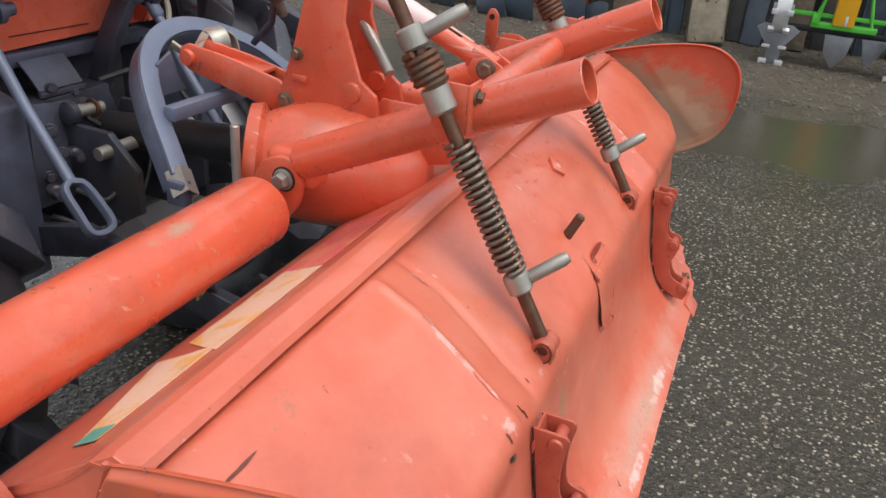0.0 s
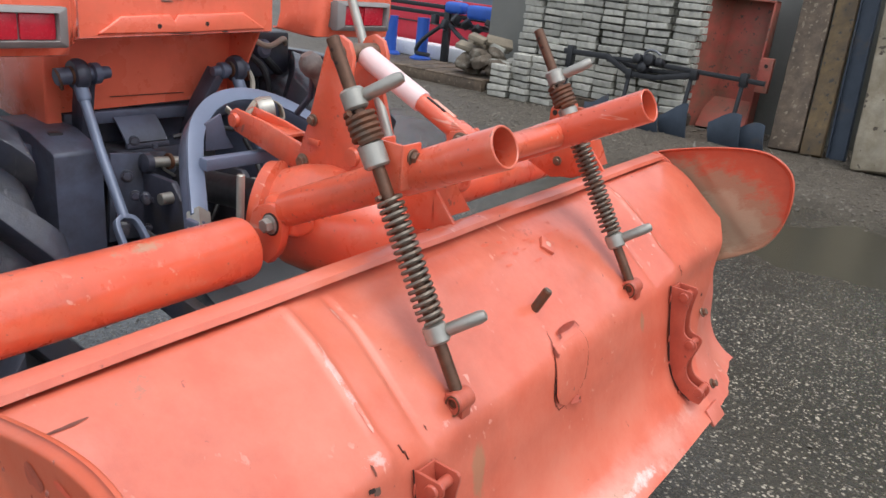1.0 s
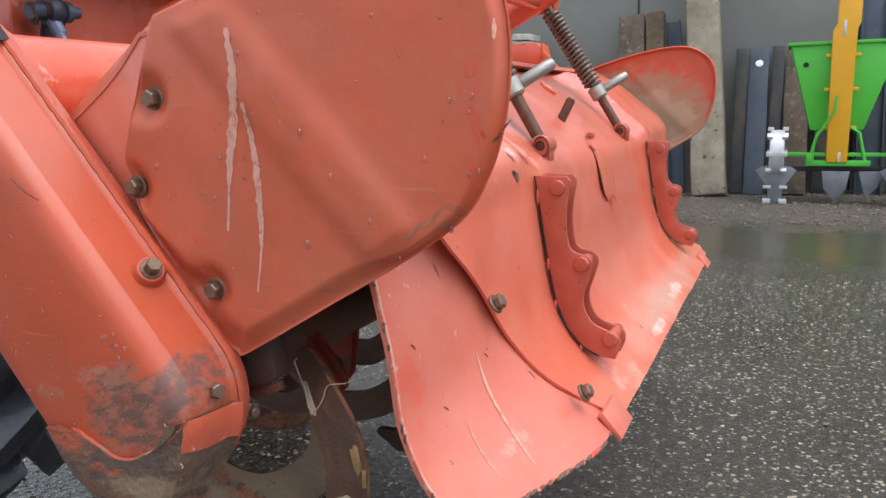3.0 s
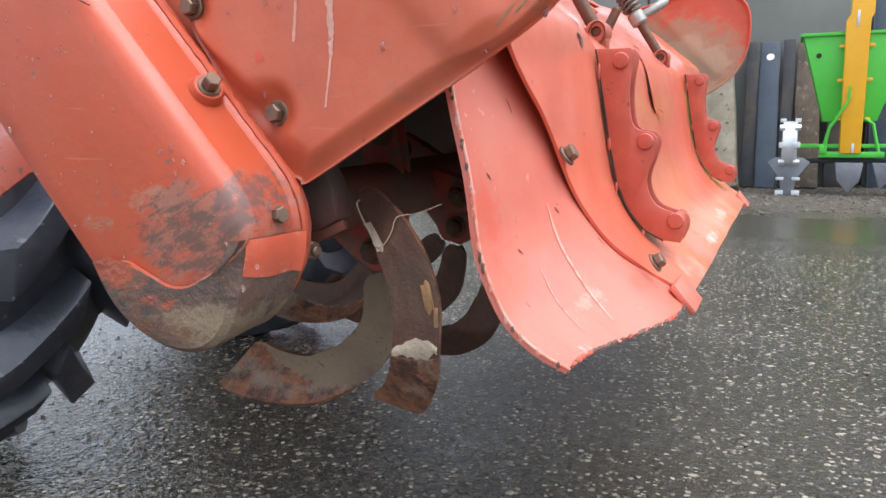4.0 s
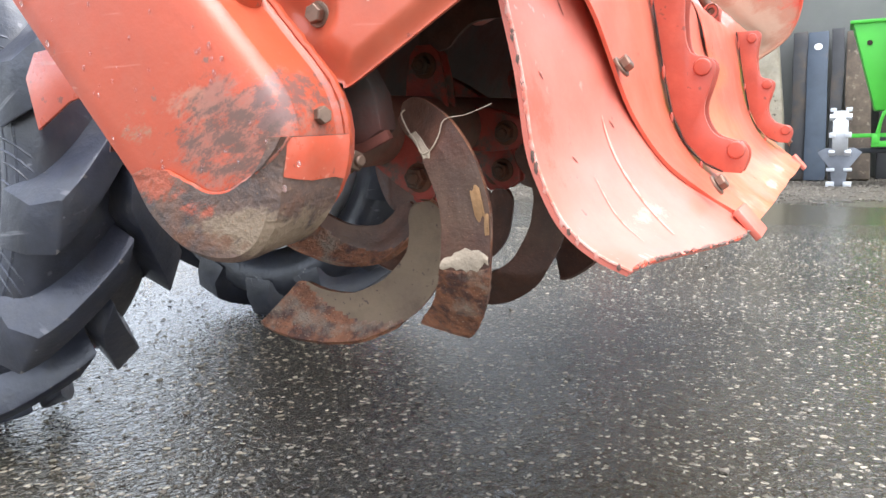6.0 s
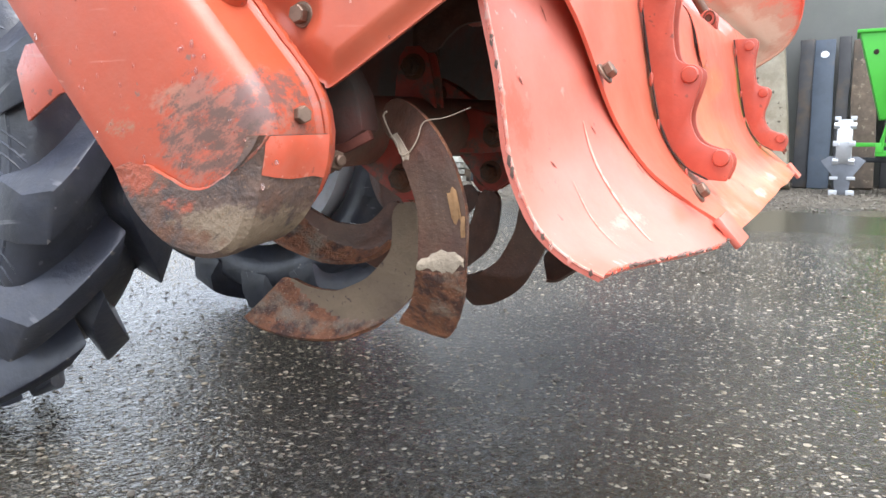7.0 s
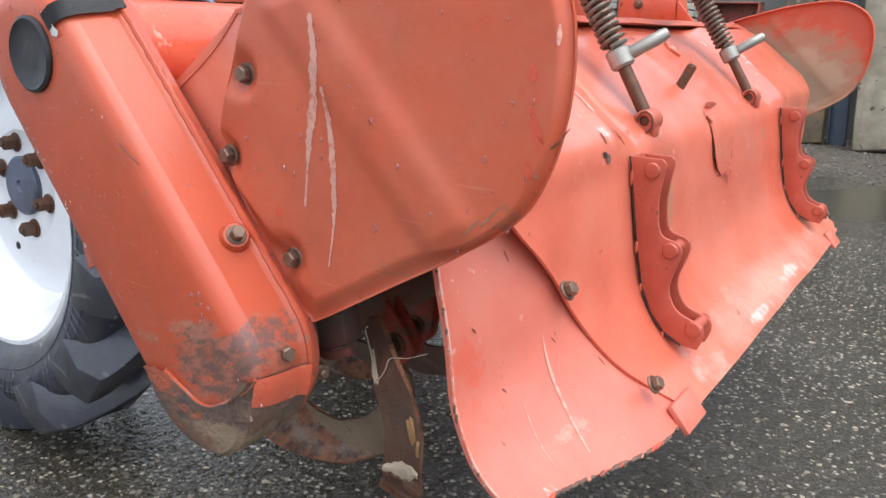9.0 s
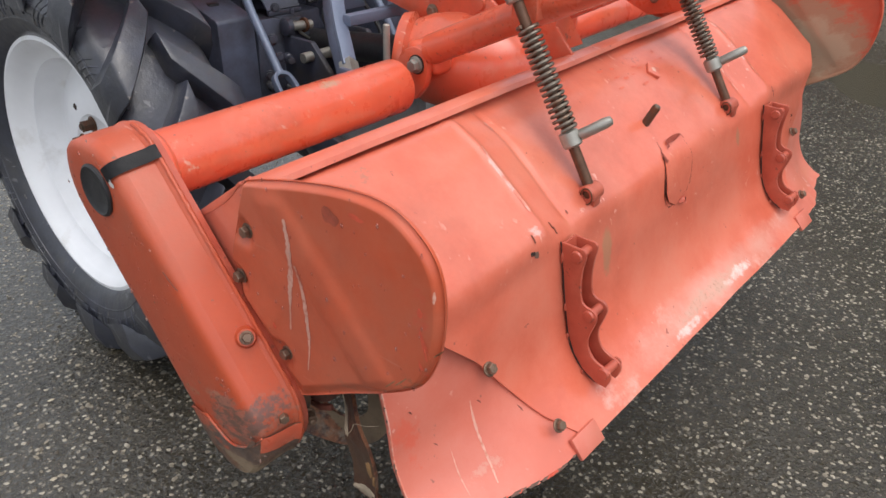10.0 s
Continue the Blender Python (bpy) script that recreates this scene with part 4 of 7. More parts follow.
# side shields
SHIELD = [(-0.012, 0.798), (-0.055, 0.812), (-0.123, 0.830), (-0.200, 0.843), (-0.252, 0.842), (-0.290, 0.824), (-0.311, 0.797), (-0.318, 0.757), (-0.315, 0.712), (-0.303, 0.672), (-0.280, 0.637), (-0.230, 0.602), (-0.170, 0.567), (-0.084, 0.517), (-0.074, 0.517), (-0.064, 0.522), (-0.048, 0.536), (-0.010, 0.586), (0.024, 0.634), (0.0285, 0.651), (0.029, 0.660), (0.034, 0.672), (0.0335, 0.682), (0.012, 0.738), (-0.006, 0.786)]
SC = V((-0.155, 0.69))


def shield_mesh(sgn):
    """A pressed plate: rolled rim, raised face, a diagonal crease and dimples round its bolts."""
    out = ease([*SHIELD, SHIELD[0]], 240)[:-1]
    out = [V((p.x, p.y)) for p in out]
    bm = bmesh.new()
    rings = []
    fr = [1.0, 0.994, 0.988, 0.980, 0.970] + [0.960 - 0.012 * k for k in range(22)] + [0.69 - 0.03 * k for k in range(21)]
    holes = [(-0.005, 0.7300), (0.022, 0.655), (-0.055, 0.5710)]

    def depth(p, f):
        q = p - SC
        low = smooth((math.cos(math.atan2(q.y, q.x) - radians(-78)) - 0.45) / 0.45)
        fore = smooth((q.x - 0.09) / 0.05) * (1 - low)
        d = 0.0085 * smooth((1 - f - 0.012) / (0.046 + 0.11 * low - 0.022 * fore)) - 0.0016 * smooth((1 - f) / 0.012)
        o = (p.x + 0.13) * 0.73 - (p.y - 0.722) * 0.69
        d += 0.0042 * math.exp(-((o / 0.026) ** 4)) * smooth((1 - f - 0.04) / 0.16)
        d += 0.0028 * noise.noise((p.x * 9, p.y * 9, 2 + sgn))
        for hy, hz in holes:
            u, v = p.x - hy, p.y - hz
            u *= 0.62 if u > 0 else 1.0
            d -= 0.0095 * math.exp(-(((u * u + v * v) / 0.0175 ** 2) ** 1.7)) * (0.15 + 0.85 * smooth((1 - f) / 0.07))
        return d

    for side in (1, 0):
        rr = []
        for f in fr:
            rr.append([bm.verts.new((sgn * (0.750 + (depth(SC.lerp(p, f), f)) - (0.0035 if not side else 0)), *SC.lerp(p, f))) for p in out])
        c = bm.verts.new((sgn * (0.750 + depth(SC, 0) - (0.0035 if not side else 0)), *SC))
        n = len(out)
        for a, b in zip(rr, rr[1:]):
            for k in range(n):
                bm.faces.new((a[k], a[(k + 1) % n], b[(k + 1) % n], b[k]))
        for k in range(n):
            bm.faces.new((rr[-1][k], rr[-1][(k + 1) % n], c))
        rings.append(rr[0])
    n = len(out)
    for k in range(n):
        bm.faces.new((rings[0][k], rings[0][(k + 1) % n], rings[1][(k + 1) % n], rings[1][k]))
    bmesh.ops.recalc_face_normals(bm, faces=bm.faces)
    return bm


def over(bm, spots, reach, lift=0.0005):
    """Flat patches laid on a surface: each spot is (y, z, half width, half height, lean); reach(y, z) gives the surface's x."""
    for i, (y, z, a, b, lean) in enumerate(spots):
        n, ring = 18, []
        for k in range(n):
            t = 2 * math.pi * k / n
            w = 1 + 0.45 * noise.noise((math.cos(t) * 1.6 + i * 3.1, math.sin(t) * 1.6, i * 1.7))
            p, q = a * math.cos(t) * w, b * math.sin(t) * w
            yy, zz = y + p + lean * q, z + q
            ring.append(bm.verts.new((reach(yy, zz) - lift, yy, zz)))
        mid = bm.verts.new((reach(y, z) - lift, y, z))
        for k in range(n):
            bm.faces.new((ring[k], mid, ring[(k + 1) % n]))
    bmesh.ops.recalc_face_normals(bm, faces=bm.faces)
    return bm


nsb = shield_mesh(-1)
shield_tree = BVHTree.FromBMesh(nsb)


def shield_x(y, z):
    hit = shield_tree.ray_cast(V((-1.2, y, z)), V((1, 0, 0)))[0]
    return hit.x if hit else -0.752


near = part("side_shield", nsb, M_SHIELD, tiller, "dull orange pressed steel side shield, chalky scrapes", 60)
for hy, hz in ((-0.005, 0.7290), (0.022, 0.655), (-0.054, 0.5695)):
    part("bolt", hexbolt((shield_x(hy, hz) + 0.0005, hy, hz), (-1, 0, 0), 0.0074, 0.008), M_BOLT, near, "dull zinc bolt")


def streak(pts, w):
    """A scrape of uneven width down the shield."""
    line, bm = [(p.x, p.y) for p in ease(pts, 90)], bmesh.new()
    rows = []
    for i, (y, z) in enumerate(line):
        a = w * (0.30 + 0.70 * math.sin(math.pi * min(1, (i + 1) / 70)) ** 0.5)
        l_, r_ = (a * (1 + 0.55 * noise.noise((i * 0.30, w * 900, e)) + 0.45 * noise.noise((i * 1.3, w * 700, e))) for e in (0, 5))
        rows.append([bm.verts.new((shield_x(y + e, z) - 0.0005, y + e, z)) for e in (-l_, r_)])
    for p, q in zip(rows, rows[1:]):
        bm.faces.new((p[0], p[1], q[1], q[0]))
    bmesh.ops.recalc_face_normals(bm, faces=bm.faces)
    return bm


part("scrape_mark", streak([(-0.094, 0.780), (-0.097, 0.743), (-0.088, 0.690), (-0.078, 0.622)], 0.0040), M_CHALK, near, "chalky pale scrape")
part("scrape_mark", streak([(-0.104, 0.724), (-0.110, 0.684), (-0.111, 0.621), (-0.104, 0.573)], 0.0032), M_CHALK, near, "chalky pale scrape")
for spot in ((-0.297, 0.702, 0.004, 0.016, 0.3), (-0.291, 0.742, 0.004, 0.005, 0.0), (-0.205, 0.818, 0.012, 0.003, 0.5), (-0.292, 0.672, 0.003, 0.010, 0.2), (-0.045, 0.612, 0.004, 0.004, 0.0)):
    part("paint_rub", over(bmesh.new(), [spot], shield_x), M_RUB, near, "bright orange-red rubbed paint")
part("paint_chip", over(bmesh.new(), [(-0.309, 0.767, 0.0013, 0.006, 0.0)], shield_x), M_CHALK, near)
part("dark_smudge", over(bmesh.new(), [(-0.165, 0.806, 0.014, 0.009, 0.2)], shield_x), M_SMUDGE, near, "dark oily smudge")
for y, z, l in ((-0.262, 0.640, 0.012), (-0.247, 0.630, 0.010), (-0.312, 0.700, 0.010)):
    part("edge_wear", over(bmesh.new(), [(y, z, 0.0013, l * 0.7, -0.9)], shield_x), M_MUDDY, near, "bare worn edge")
rd = random.Random(11)
drops = bmesh.new()
for _ in range(80):
    y, z = rd.uniform(-0.30, 0.02), rd.uniform(0.53, 0.835)
    hit = shield_tree.ray_cast(V((-1.2, y, z)), V((1, 0, 0)))[0]
    if hit is None or hit.x > -0.745:
        continue
    r = rd.uniform(0.0009, 0.0020)
    bmesh.ops.create_icosphere(drops, subdivisions=2, radius=1, matrix=Matrix.Translation(hit) @ Matrix.Diagonal((r * 0.75, r, r * rd.uniform(1.2, 2.1), 1)))
tagged(part("rain_water", drops, M_DROP, near), "small rain drops tinted pale for their glint", kind="stuff")
far = part("side_shield", shield_mesh(1), M_DUSTY, tiller, "orange side shield with its inner face mud-stained", 60)
end_plate = [(0.117, 0.710), (-0.008, 0.798), (-0.045, 0.782), (-0.120, 0.705), (-0.180, 0.64), (-0.18, 0.58), (-0.075, 0.520), (-0.048, 0.54)]
part("end_plate", prism(end_plate, -0.741, -0.737, "x", 0.001), M_PAINT, tiller)
part("end_plate", prism(end_plate, 0.737, 0.741, "x", 0.001), M_PAINT, tiller)
# chain case
CA, CB = V((-0.005, 0.480)), V((0.214, 0.742))


def rad(a, rear, front):
    """Radius at angle a: the edge towards the tractor is squarer than the rear one."""
    af = math.atan2(CB.y - CA.y, CB.x - CA.x) - math.pi / 2
    return rear + (front - rear) * smooth(0.5 + 0.9 * math.cos(a - af))


def capsule(r0, r1, n=14, front=None):
    """Outline round both shafts, (y, z) anticlockwise seen along -x."""
    d = (CB - CA).normalized()
    a0 = math.atan2(d.y, d.x)
    pts = []
    for k in range(n + 1):
        a = a0 - math.pi / 2 + math.pi * k / n
        r = rad(a, r1, front - 0.004 if front else r1)
        pts.append((CB.x + r * math.cos(a), CB.y + r * math.sin(a)))
    for k in range(n + 1):
        a = a0 + math.pi / 2 + math.pi * k / n
        r = rad(a, r0, front or r0)
        pts.append((CA.x + r * math.cos(a), CA.y + r * math.sin(a)))
    return pts


def shells(rings):
    bm = bmesh.new()
    vs = [[bm.verts.new((x, y, z)) for y, z in pts] for x, pts in rings]
    n = len(vs[0])
    for a, b in zip(vs, vs[1:]):
        for k in range(n):
            bm.faces.new((a[k], a[(k + 1) % n], b[(k + 1) % n], b[k]))
    bm.faces.new(vs[0]), bm.faces.new(vs[-1][::-1])
    bmesh.ops.recalc_face_normals(bm, faces=bm.faces)
    return bm


case = part("chain_case", shells([(-0.8035, capsule(0.0656, 0.0616, front=0.088)), (-0.8125, capsule(0.0622, 0.0582, front=0.088)), (-0.8170, capsule(0.0575, 0.0535, front=0.086)), (-0.8195, capsule(0.0505, 0.0465, front=0.078)), (-0.8208, capsule(0.040, 0.037, front=0.066)), (-0.8212, capsule(0.018, 0.016, front=0.030))]), M_SCRAPED, tiller, "orange chain case, scraped to bare steel low down", 40)
part("case_wall", shells([(-0.755, capsule(0.0750, 0.0710)), (-0.758, capsule(0.0768, 0.0728)), (-0.764, capsule(0.0750, 0.0710)), (-0.767, capsule(0.0715, 0.0675, front=0.084)), (-0.786, capsule(0.0685, 0.0645, front=0.086)), (-0.8035, capsule(0.0657, 0.0617, front=0.088))]), M_SCRAPED, case, "faded orange side wall of the case", 40)
part("flange_gasket", shells([(-0.746, capsule(0.074, 0.070)), (-0.755, capsule(0.0755, 0.0715))]), M_LATCH, case, "rough welded flange edge")
edge_ = capsule(0.0768, 0.0728, 40)
weld = [V((-0.7600 + 0.0012 * noise.noise((k * 1.3, 0, 5)), y + 0.0012 * noise.noise((k * 1.7, 3, 0)), z + 0.0012 * noise.noise((0, k * 1.9, 1)))) for k, (y, z) in enumerate(edge_[30:])]
fine_ = []
for a, b in zip(weld, weld[1:]):
    steps = max(1, int((b - a).length / 0.006))
    fine_ += [a.lerp(b, q / steps) + V((0.0011 * noise.noise((len(fine_) * 0.9 + q * 0.9, 1, 2)), 0.0011 * noise.noise((len(fine_) * 0.7 + q * 0.8, 7, 2)), 0)) for q in range(steps)]
part("weld_bead", sweep(fine_, lambda q: 0.0034 + 0.0014 * noise.noise((q * 70, 2, 1)), 7), M_SCRAPED, case, "rough weld bead along the case")
part("cover_plug", lathe([(0.036, 0), (0.036, 0.004), (0.033, 0.006), (0.030, 0.004), (0.012, 0.003), (0.0, 0.004)], (-0.820, CB.x, CB.y - 0.002), (-1, 0, 0)), M_BLACK, case, "round black rubber plug")
for p_, d_ in ((V((-0.779, -0.013, 0.590)), V((-0.35, -0.75, 0.50))), (V((-0.779, -0.068, 0.4935)), V((-0.35, -0.93, 0.05)))):
    d_ = d_.normalized()
    part("bolt_boss", lathe([(0.0150, 0), (0.0135, 0.008), (0.0112, 0.012), (0.0, 0.0125)], p_ - d_ * 0.011, d_, 20), M_SCRAPED, case)
    part("bolt", hexbolt(p_, d_, 0.0067, 0.010), M_BOLT, case, "worn zinc bolt")
part("nut", hexbolt((-0.734, -0.060, 0.4585), (-0.25, -1, 0), 0.0085, 0.013, stub=0.006), M_BOLT, case, "rusty nut")
ta = bmesh.new()
d2 = (CB - CA).normalized()
n2 = V((-d2.y, d2.x))
strip = []
for off, x in ((0.040, -0.8216), (0.052, -0.8196), (0.0585, -0.815), (0.0645, -0.803), (0.0690, -0.772), (0.0735, -0.766), (0.0755, -0.757)):
    base = CB + n2 * off
    strip.append([(x - 0.0015, *(base + d2 * s + n2 * 0.0018)) for s in (-0.009, 0.010)])
rows = [[ta.verts.new(p) for p in pr] for pr in strip]
for a, b in zip(rows, rows[1:]):
    ta.faces.new((a[0], b[0], b[1], a[1]))
bmesh.ops.solidify(ta, geom=ta.faces[:], thickness=0.001)
part("tape", ta, M_BLACK, case, "black tape band")
tp_ = CB + n2 * 0.046 - d2 * 0.0125
part("tape_residue", over(bmesh.new(), [(tp_.x, tp_.y, 0.007, 0.0045, 0.4), (tp_.x + 0.006, tp_.y + 0.005, 0.006, 0.003, 0.2)], lambda y, z: -0.8215), M_LETTER, case, "ragged white tape residue")
beads_ = bmesh.new()
for _ in range(150):
    a_, w_ = rd.uniform(-0.2, 1.15), rd.uniform(-0.078, 0.048)
    q = CA + (CB - CA) * a_ + n2 * w_
    r = rd.uniform(0.0008, 0.0019)
    bmesh.ops.create_icosphere(beads_, subdivisions=2, radius=1, matrix=Matrix.Translation((-0.8206, q.x, q.y)) @ Matrix.Diagonal((r * 0.6, r, r * rd.uniform(1.0, 1.8), 1)))
tagged(part("rain_water", beads_, M_DROP, case), "small rain drops tinted pale for their glint", kind="stuff")
# worn skid cap wrapped round the bottom of the case
skid = bmesh.new()
srings = [(-0.762, 0.0790), (-0.769, 0.0745), (-0.791, 0.0715), (-0.806, 0.0685), (-0.8165, 0.0640), (-0.8220, 0.0560), (-0.8240, 0.044)]
a0 = math.atan2(d2.y, d2.x)
prev = None
for i in range(len(srings) + 3):
    row = []
    for k in range(33):
        u = k / 32
        a = radians(180 + 163 * u)
        rin = interp(180 + 163 * u, [(180, 0.066), (195, 0.056), (212, 0.047), (229, 0.042), (260, 0.040), (300, 0.038), (318, 0.042), (333, 0.050), (343, 0.086)])
        if i < len(srings):
            x, r = srings[i]
            r = max(rad(a, r, (0.0875, 0.0875, 0.0895, 0.0915, 0.0915, 0.0870, 0.0730)[i]), rin)
        elif i == len(srings):
            x, r = -0.8252, (0.046 + rin) / 2
        else:
            x, r = (-0.8252, rin) if i == len(srings) + 1 else (-0.8215, rin - 0.001)
        row.append(skid.verts.new((x, CA.x + r * math.cos(a), CA.y + r * math.sin(a))))
    if prev:
        for k in range(32):
            skid.faces.new((prev[k], prev[k + 1], row[k + 1], row[k]))
    prev = row
bmesh.ops.recalc_face_normals(skid, faces=skid.faces)
bead = []
for k in range(41):
    dg = 180 + 163 * k / 40
    r = interp(dg, [(180, 0.066), (195, 0.056), (212, 0.047), (229, 0.042), (260, 0.040), (300, 0.038), (318, 0.042), (333, 0.050), (343, 0.074)])
    bead.append((interp(r, [(0.040, -0.8235), (0.056, -0.8215), (0.066, -0.8155), (0.075, -0.806)]), CA.x + r * math.cos(radians(dg)), CA.y + r * math.sin(radians(dg))))
part("scratch", sweep([V((-0.8212, p.x, p.y)) for p in ease([(0.085, 0.6675), (0.070, 0.657), (0.057, 0.651)], 14)], lambda q: 0.0006 + 0.0007 * q * (1 - q), 5), M_SLIT, case, "thin dark curved scratch")
part("cap_bead", sweep(ease(bead, 60), 0.0017, 8), M_SCRAPED, case, "raised orange bead along the cap")
part("skid_cap", skid, M_SKID, case, "worn muddy steel skid cap")
left_ = bmesh.new()
rows_ = []
for i, (x, r) in enumerate(srings[:5]):
    row = []
    for k in range(9):
        dg = 180.5 + 25 * k / 8 + (3.5 * noise.noise((i * 0.9, k * 0.4, 3)) if k > 3 else 0)
        rr = rad(radians(dg), r, (0.0875, 0.0875, 0.0895, 0.0915, 0.0915)[i]) + 0.0009
        row.append(left_.verts.new((x - 0.0004, CA.x + rr * math.cos(radians(dg)), CA.y + rr * math.sin(radians(dg)))))
    rows_.append(row)
for a, b in zip(rows_, rows_[1:]):
    for k in range(8):
        left_.faces.new((a[k], a[k + 1], b[k + 1], b[k]))
bmesh.ops.recalc_face_normals(left_, faces=left_.faces)
part("paint_patch", left_, M_TUBE, case, "glossy orange paint left on the cap")

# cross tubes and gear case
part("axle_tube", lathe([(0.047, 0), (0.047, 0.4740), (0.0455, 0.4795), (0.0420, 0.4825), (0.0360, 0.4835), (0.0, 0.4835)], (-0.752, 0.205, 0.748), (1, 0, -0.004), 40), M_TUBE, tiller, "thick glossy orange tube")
part("weld_collar", lathe([(0.047, 0), (0.058, 0.004), (0.056, 0.012), (0.0475, 0.020)], (-0.752, 0.205, 0.748), (1, 0, 0)), M_TUBE, tiller)
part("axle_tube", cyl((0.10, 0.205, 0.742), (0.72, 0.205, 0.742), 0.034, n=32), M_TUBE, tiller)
gear = part("gear_case", lathe([(0.050, -0.135), (0.078, -0.130), (0.082, -0.112), (0.070, -0.104), (0.086, -0.07), (0.094, -0.02), (0.094, 0.05), (0.086, 0.10), (0.066, 0.135), (0.03, 0.150), (0, 0.152)], (-0.065, 0.215, 0.738), (0.55, -1, -0.10), 40), M_TUBE, tiller, "rounded orange cast gear case")
ear = ease([(0.250, 0.712), (0.252, 0.755), (0.242, 0.785), (0.222, 0.799), (0.201, 0.804), (0.185, 0.796), (0.177, 0.772), (0.184, 0.736), (0.208, 0.706)], 28)
part("clamp_ear", prism([(p.x, p.y) for p in ear], -0.222, -0.206, "x", 0.003), M_TUBE, tiller, "orange clamp ear welded at the tube end")
part("washer", lathe([(0.0175, 0), (0.0175, 0.0024), (0.0, 0.003)], (-0.2215, 0.201, 0.773), (-1, 0, 0), 24), M_CUT, tiller, "dark oily washer")
part("bolt", hexbolt((-0.2235, 0.201, 0.773), (-1, 0, 0), 0.0112, 0.012), M_ZINC, tiller, "large worn zinc bolt")
part("steel_pin", cyl((-0.208, 0.290, 0.735), (-0.205, 0.291, 0.826), 0.0065, n=14), M_ZINC, tiller, "plain steel locking pin")

# rear frame tubes
T1 = (V((-0.205, 0.180, 0.800)), V((-0.213, -0.186, 0.973)))
T2 = (V((0.205, 0.185, 0.796)), V((0.197, -0.186, 0.984)))
for a, b in (T1, T2):
    part("frame_tube", pipe(a, b, 0.0265, 0.0035), M_TUBE, tiller, "open-ended orange steel tube")
for a, b in (T1, T2):
    wet_ = bmesh.new()
    ax_ = (b - a).normalized()
    q_ = ax_.to_track_quat("Z", "Y")
    for _ in range(48):
        t_, g_ = rd.uniform(0.05, 0.97), rd.uniform(0, 2 * math.pi)
        r_ = rd.uniform(0.0009, 0.0019)
        bmesh.ops.create_icosphere(wet_, subdivisions=2, radius=r_, matrix=Matrix.Translation(a.lerp(b, t_) + q_ @ V((0.0266 * math.cos(g_), 0.0266 * math.sin(g_), 0))))
    tagged(part("rain_water", wet_, M_DROP, tiller), "small rain drops on the tube, tinted pale for their glint", kind="stuff")
part("tube_saddle", box((-0.2065, 0.165, 0.752), (-0.160, 0.245, 0.806), 0.014, seg=3), M_TUBE, tiller)
part("tube_saddle", box((0.165, 0.155, 0.750), (0.245, 0.235, 0.808), 0.016, seg=3), M_TUBE, tiller)
part("cross_tube", cyl(T1[0].lerp(T1[1], 0.60), T2[0].lerp(T2[1], 0.60), 0.021), M_TUBE, tiller)

# mast
MAST = [(0.318, 0.800), (0.314, 0.835), (0.290, 0.900), (0.258, 1.015), (0.248, 1.034), (0.228, 1.042), (0.208, 1.034), (0.198, 1.012), (0.204, 0.955), (0.176, 0.875), (0.150, 0.856), (0.145, 0.830), (0.190, 0.812), (0.240, 0.826), (0.290, 0.800)]
for x in (-0.064, 0.016):
    pl = part("mast_plate", prism(MAST, x, x + 0.009, "x", 0.0015), M_TUBE, tiller, "orange steel mast plate")
    for y, z, r in ((0.280, 0.899, 0.0075), (0.302, 0.824, 0.010)):
        part("bolt", hexbolt((x - 0.0005, y, z), (-1, 0, 0), r, 0.007), M_BOLT, pl, "worn zinc bolt")
    part("rivet_boss", lathe([(0.016, 0), (0.014, 0.006), (0.0, 0.008)], (x, 0.188, 0.856), (-1, 0, 0), 20), M_TUBE, pl)
    part("weld_tab", box((x - 0.005, 0.262, 0.858), (x + 0.001, 0.288, 0.868), 0.002), M_TUBE, pl)
part("mast_pin", cyl((-0.072, 0.226, 1.014), (0.034, 0.226, 1.014), 0.0145), M_BOLT, tiller, "worn steel pin")
part("mast_spacer", box((-0.056, 0.15, 0.80), (0.018, 0.31, 0.826), 0.006), M_TUBE, tiller)
# forward lever under the mast
for x in (-0.058, -0.018):
    lev = [(0.318, 0.798), (0.490, 0.838), (0.505, 0.852), (0.503, 0.872), (0.488, 0.880), (0.400, 0.868), (0.318, 0.850), (0.296, 0.830), (0.300, 0.808)]
    part("lever_plate", prism(lev, x, x + 0.007, "x", 0.0015), M_TUBE, tiller)
part("lever_web", box((-0.056, 0.33, 0.842), (-0.014, 0.46, 0.848), 0.001, m=Matrix.Translation((0, 0.02, 0.01))), M_TUBE, tiller)
part("lever_pin", lathe([(0.014, 0), (0.012, 0.007), (0, 0.008)], (-0.058, 0.488, 0.858), (-1, 0, 0)), M_TUBE, tiller)
# top link: pale sleeve, orange end
TA, TB = V((-0.021, 0.214, 1.013)), V((-0.031, -0.010, 0.921))
tl = part("top_link", lathe([(0.0, 0.0), (0.011, 0.0), (0.0172, 0.006), (0.0172, 0.138), (0.0160, 0.140), (0, 0.140)], TA, TB - TA, 28), M_PINKWHITE, tiller, "pinkish white link sleeve")
ln_ = (TB - TA).length
part("link_end", lathe([(0.0, 0.136), (0.0145, 0.138), (0.0145, ln_ - 0.028), (0.012, ln_ - 0.02), (0, ln_ - 0.018)], TA, TB - TA, 24), M_TUBE, tl, "orange link end with a slot")
ld = (TB - TA).normalized()
part("link_slot", box((-0.0022, -0.001, -0.020), (0.0022, 0.001, 0.020), 0.0005, m=axis_matrix(TA + ld * 0.168 + V((-0.0035, -0.005, 0.0132)), ld)), M_CUT, tl)
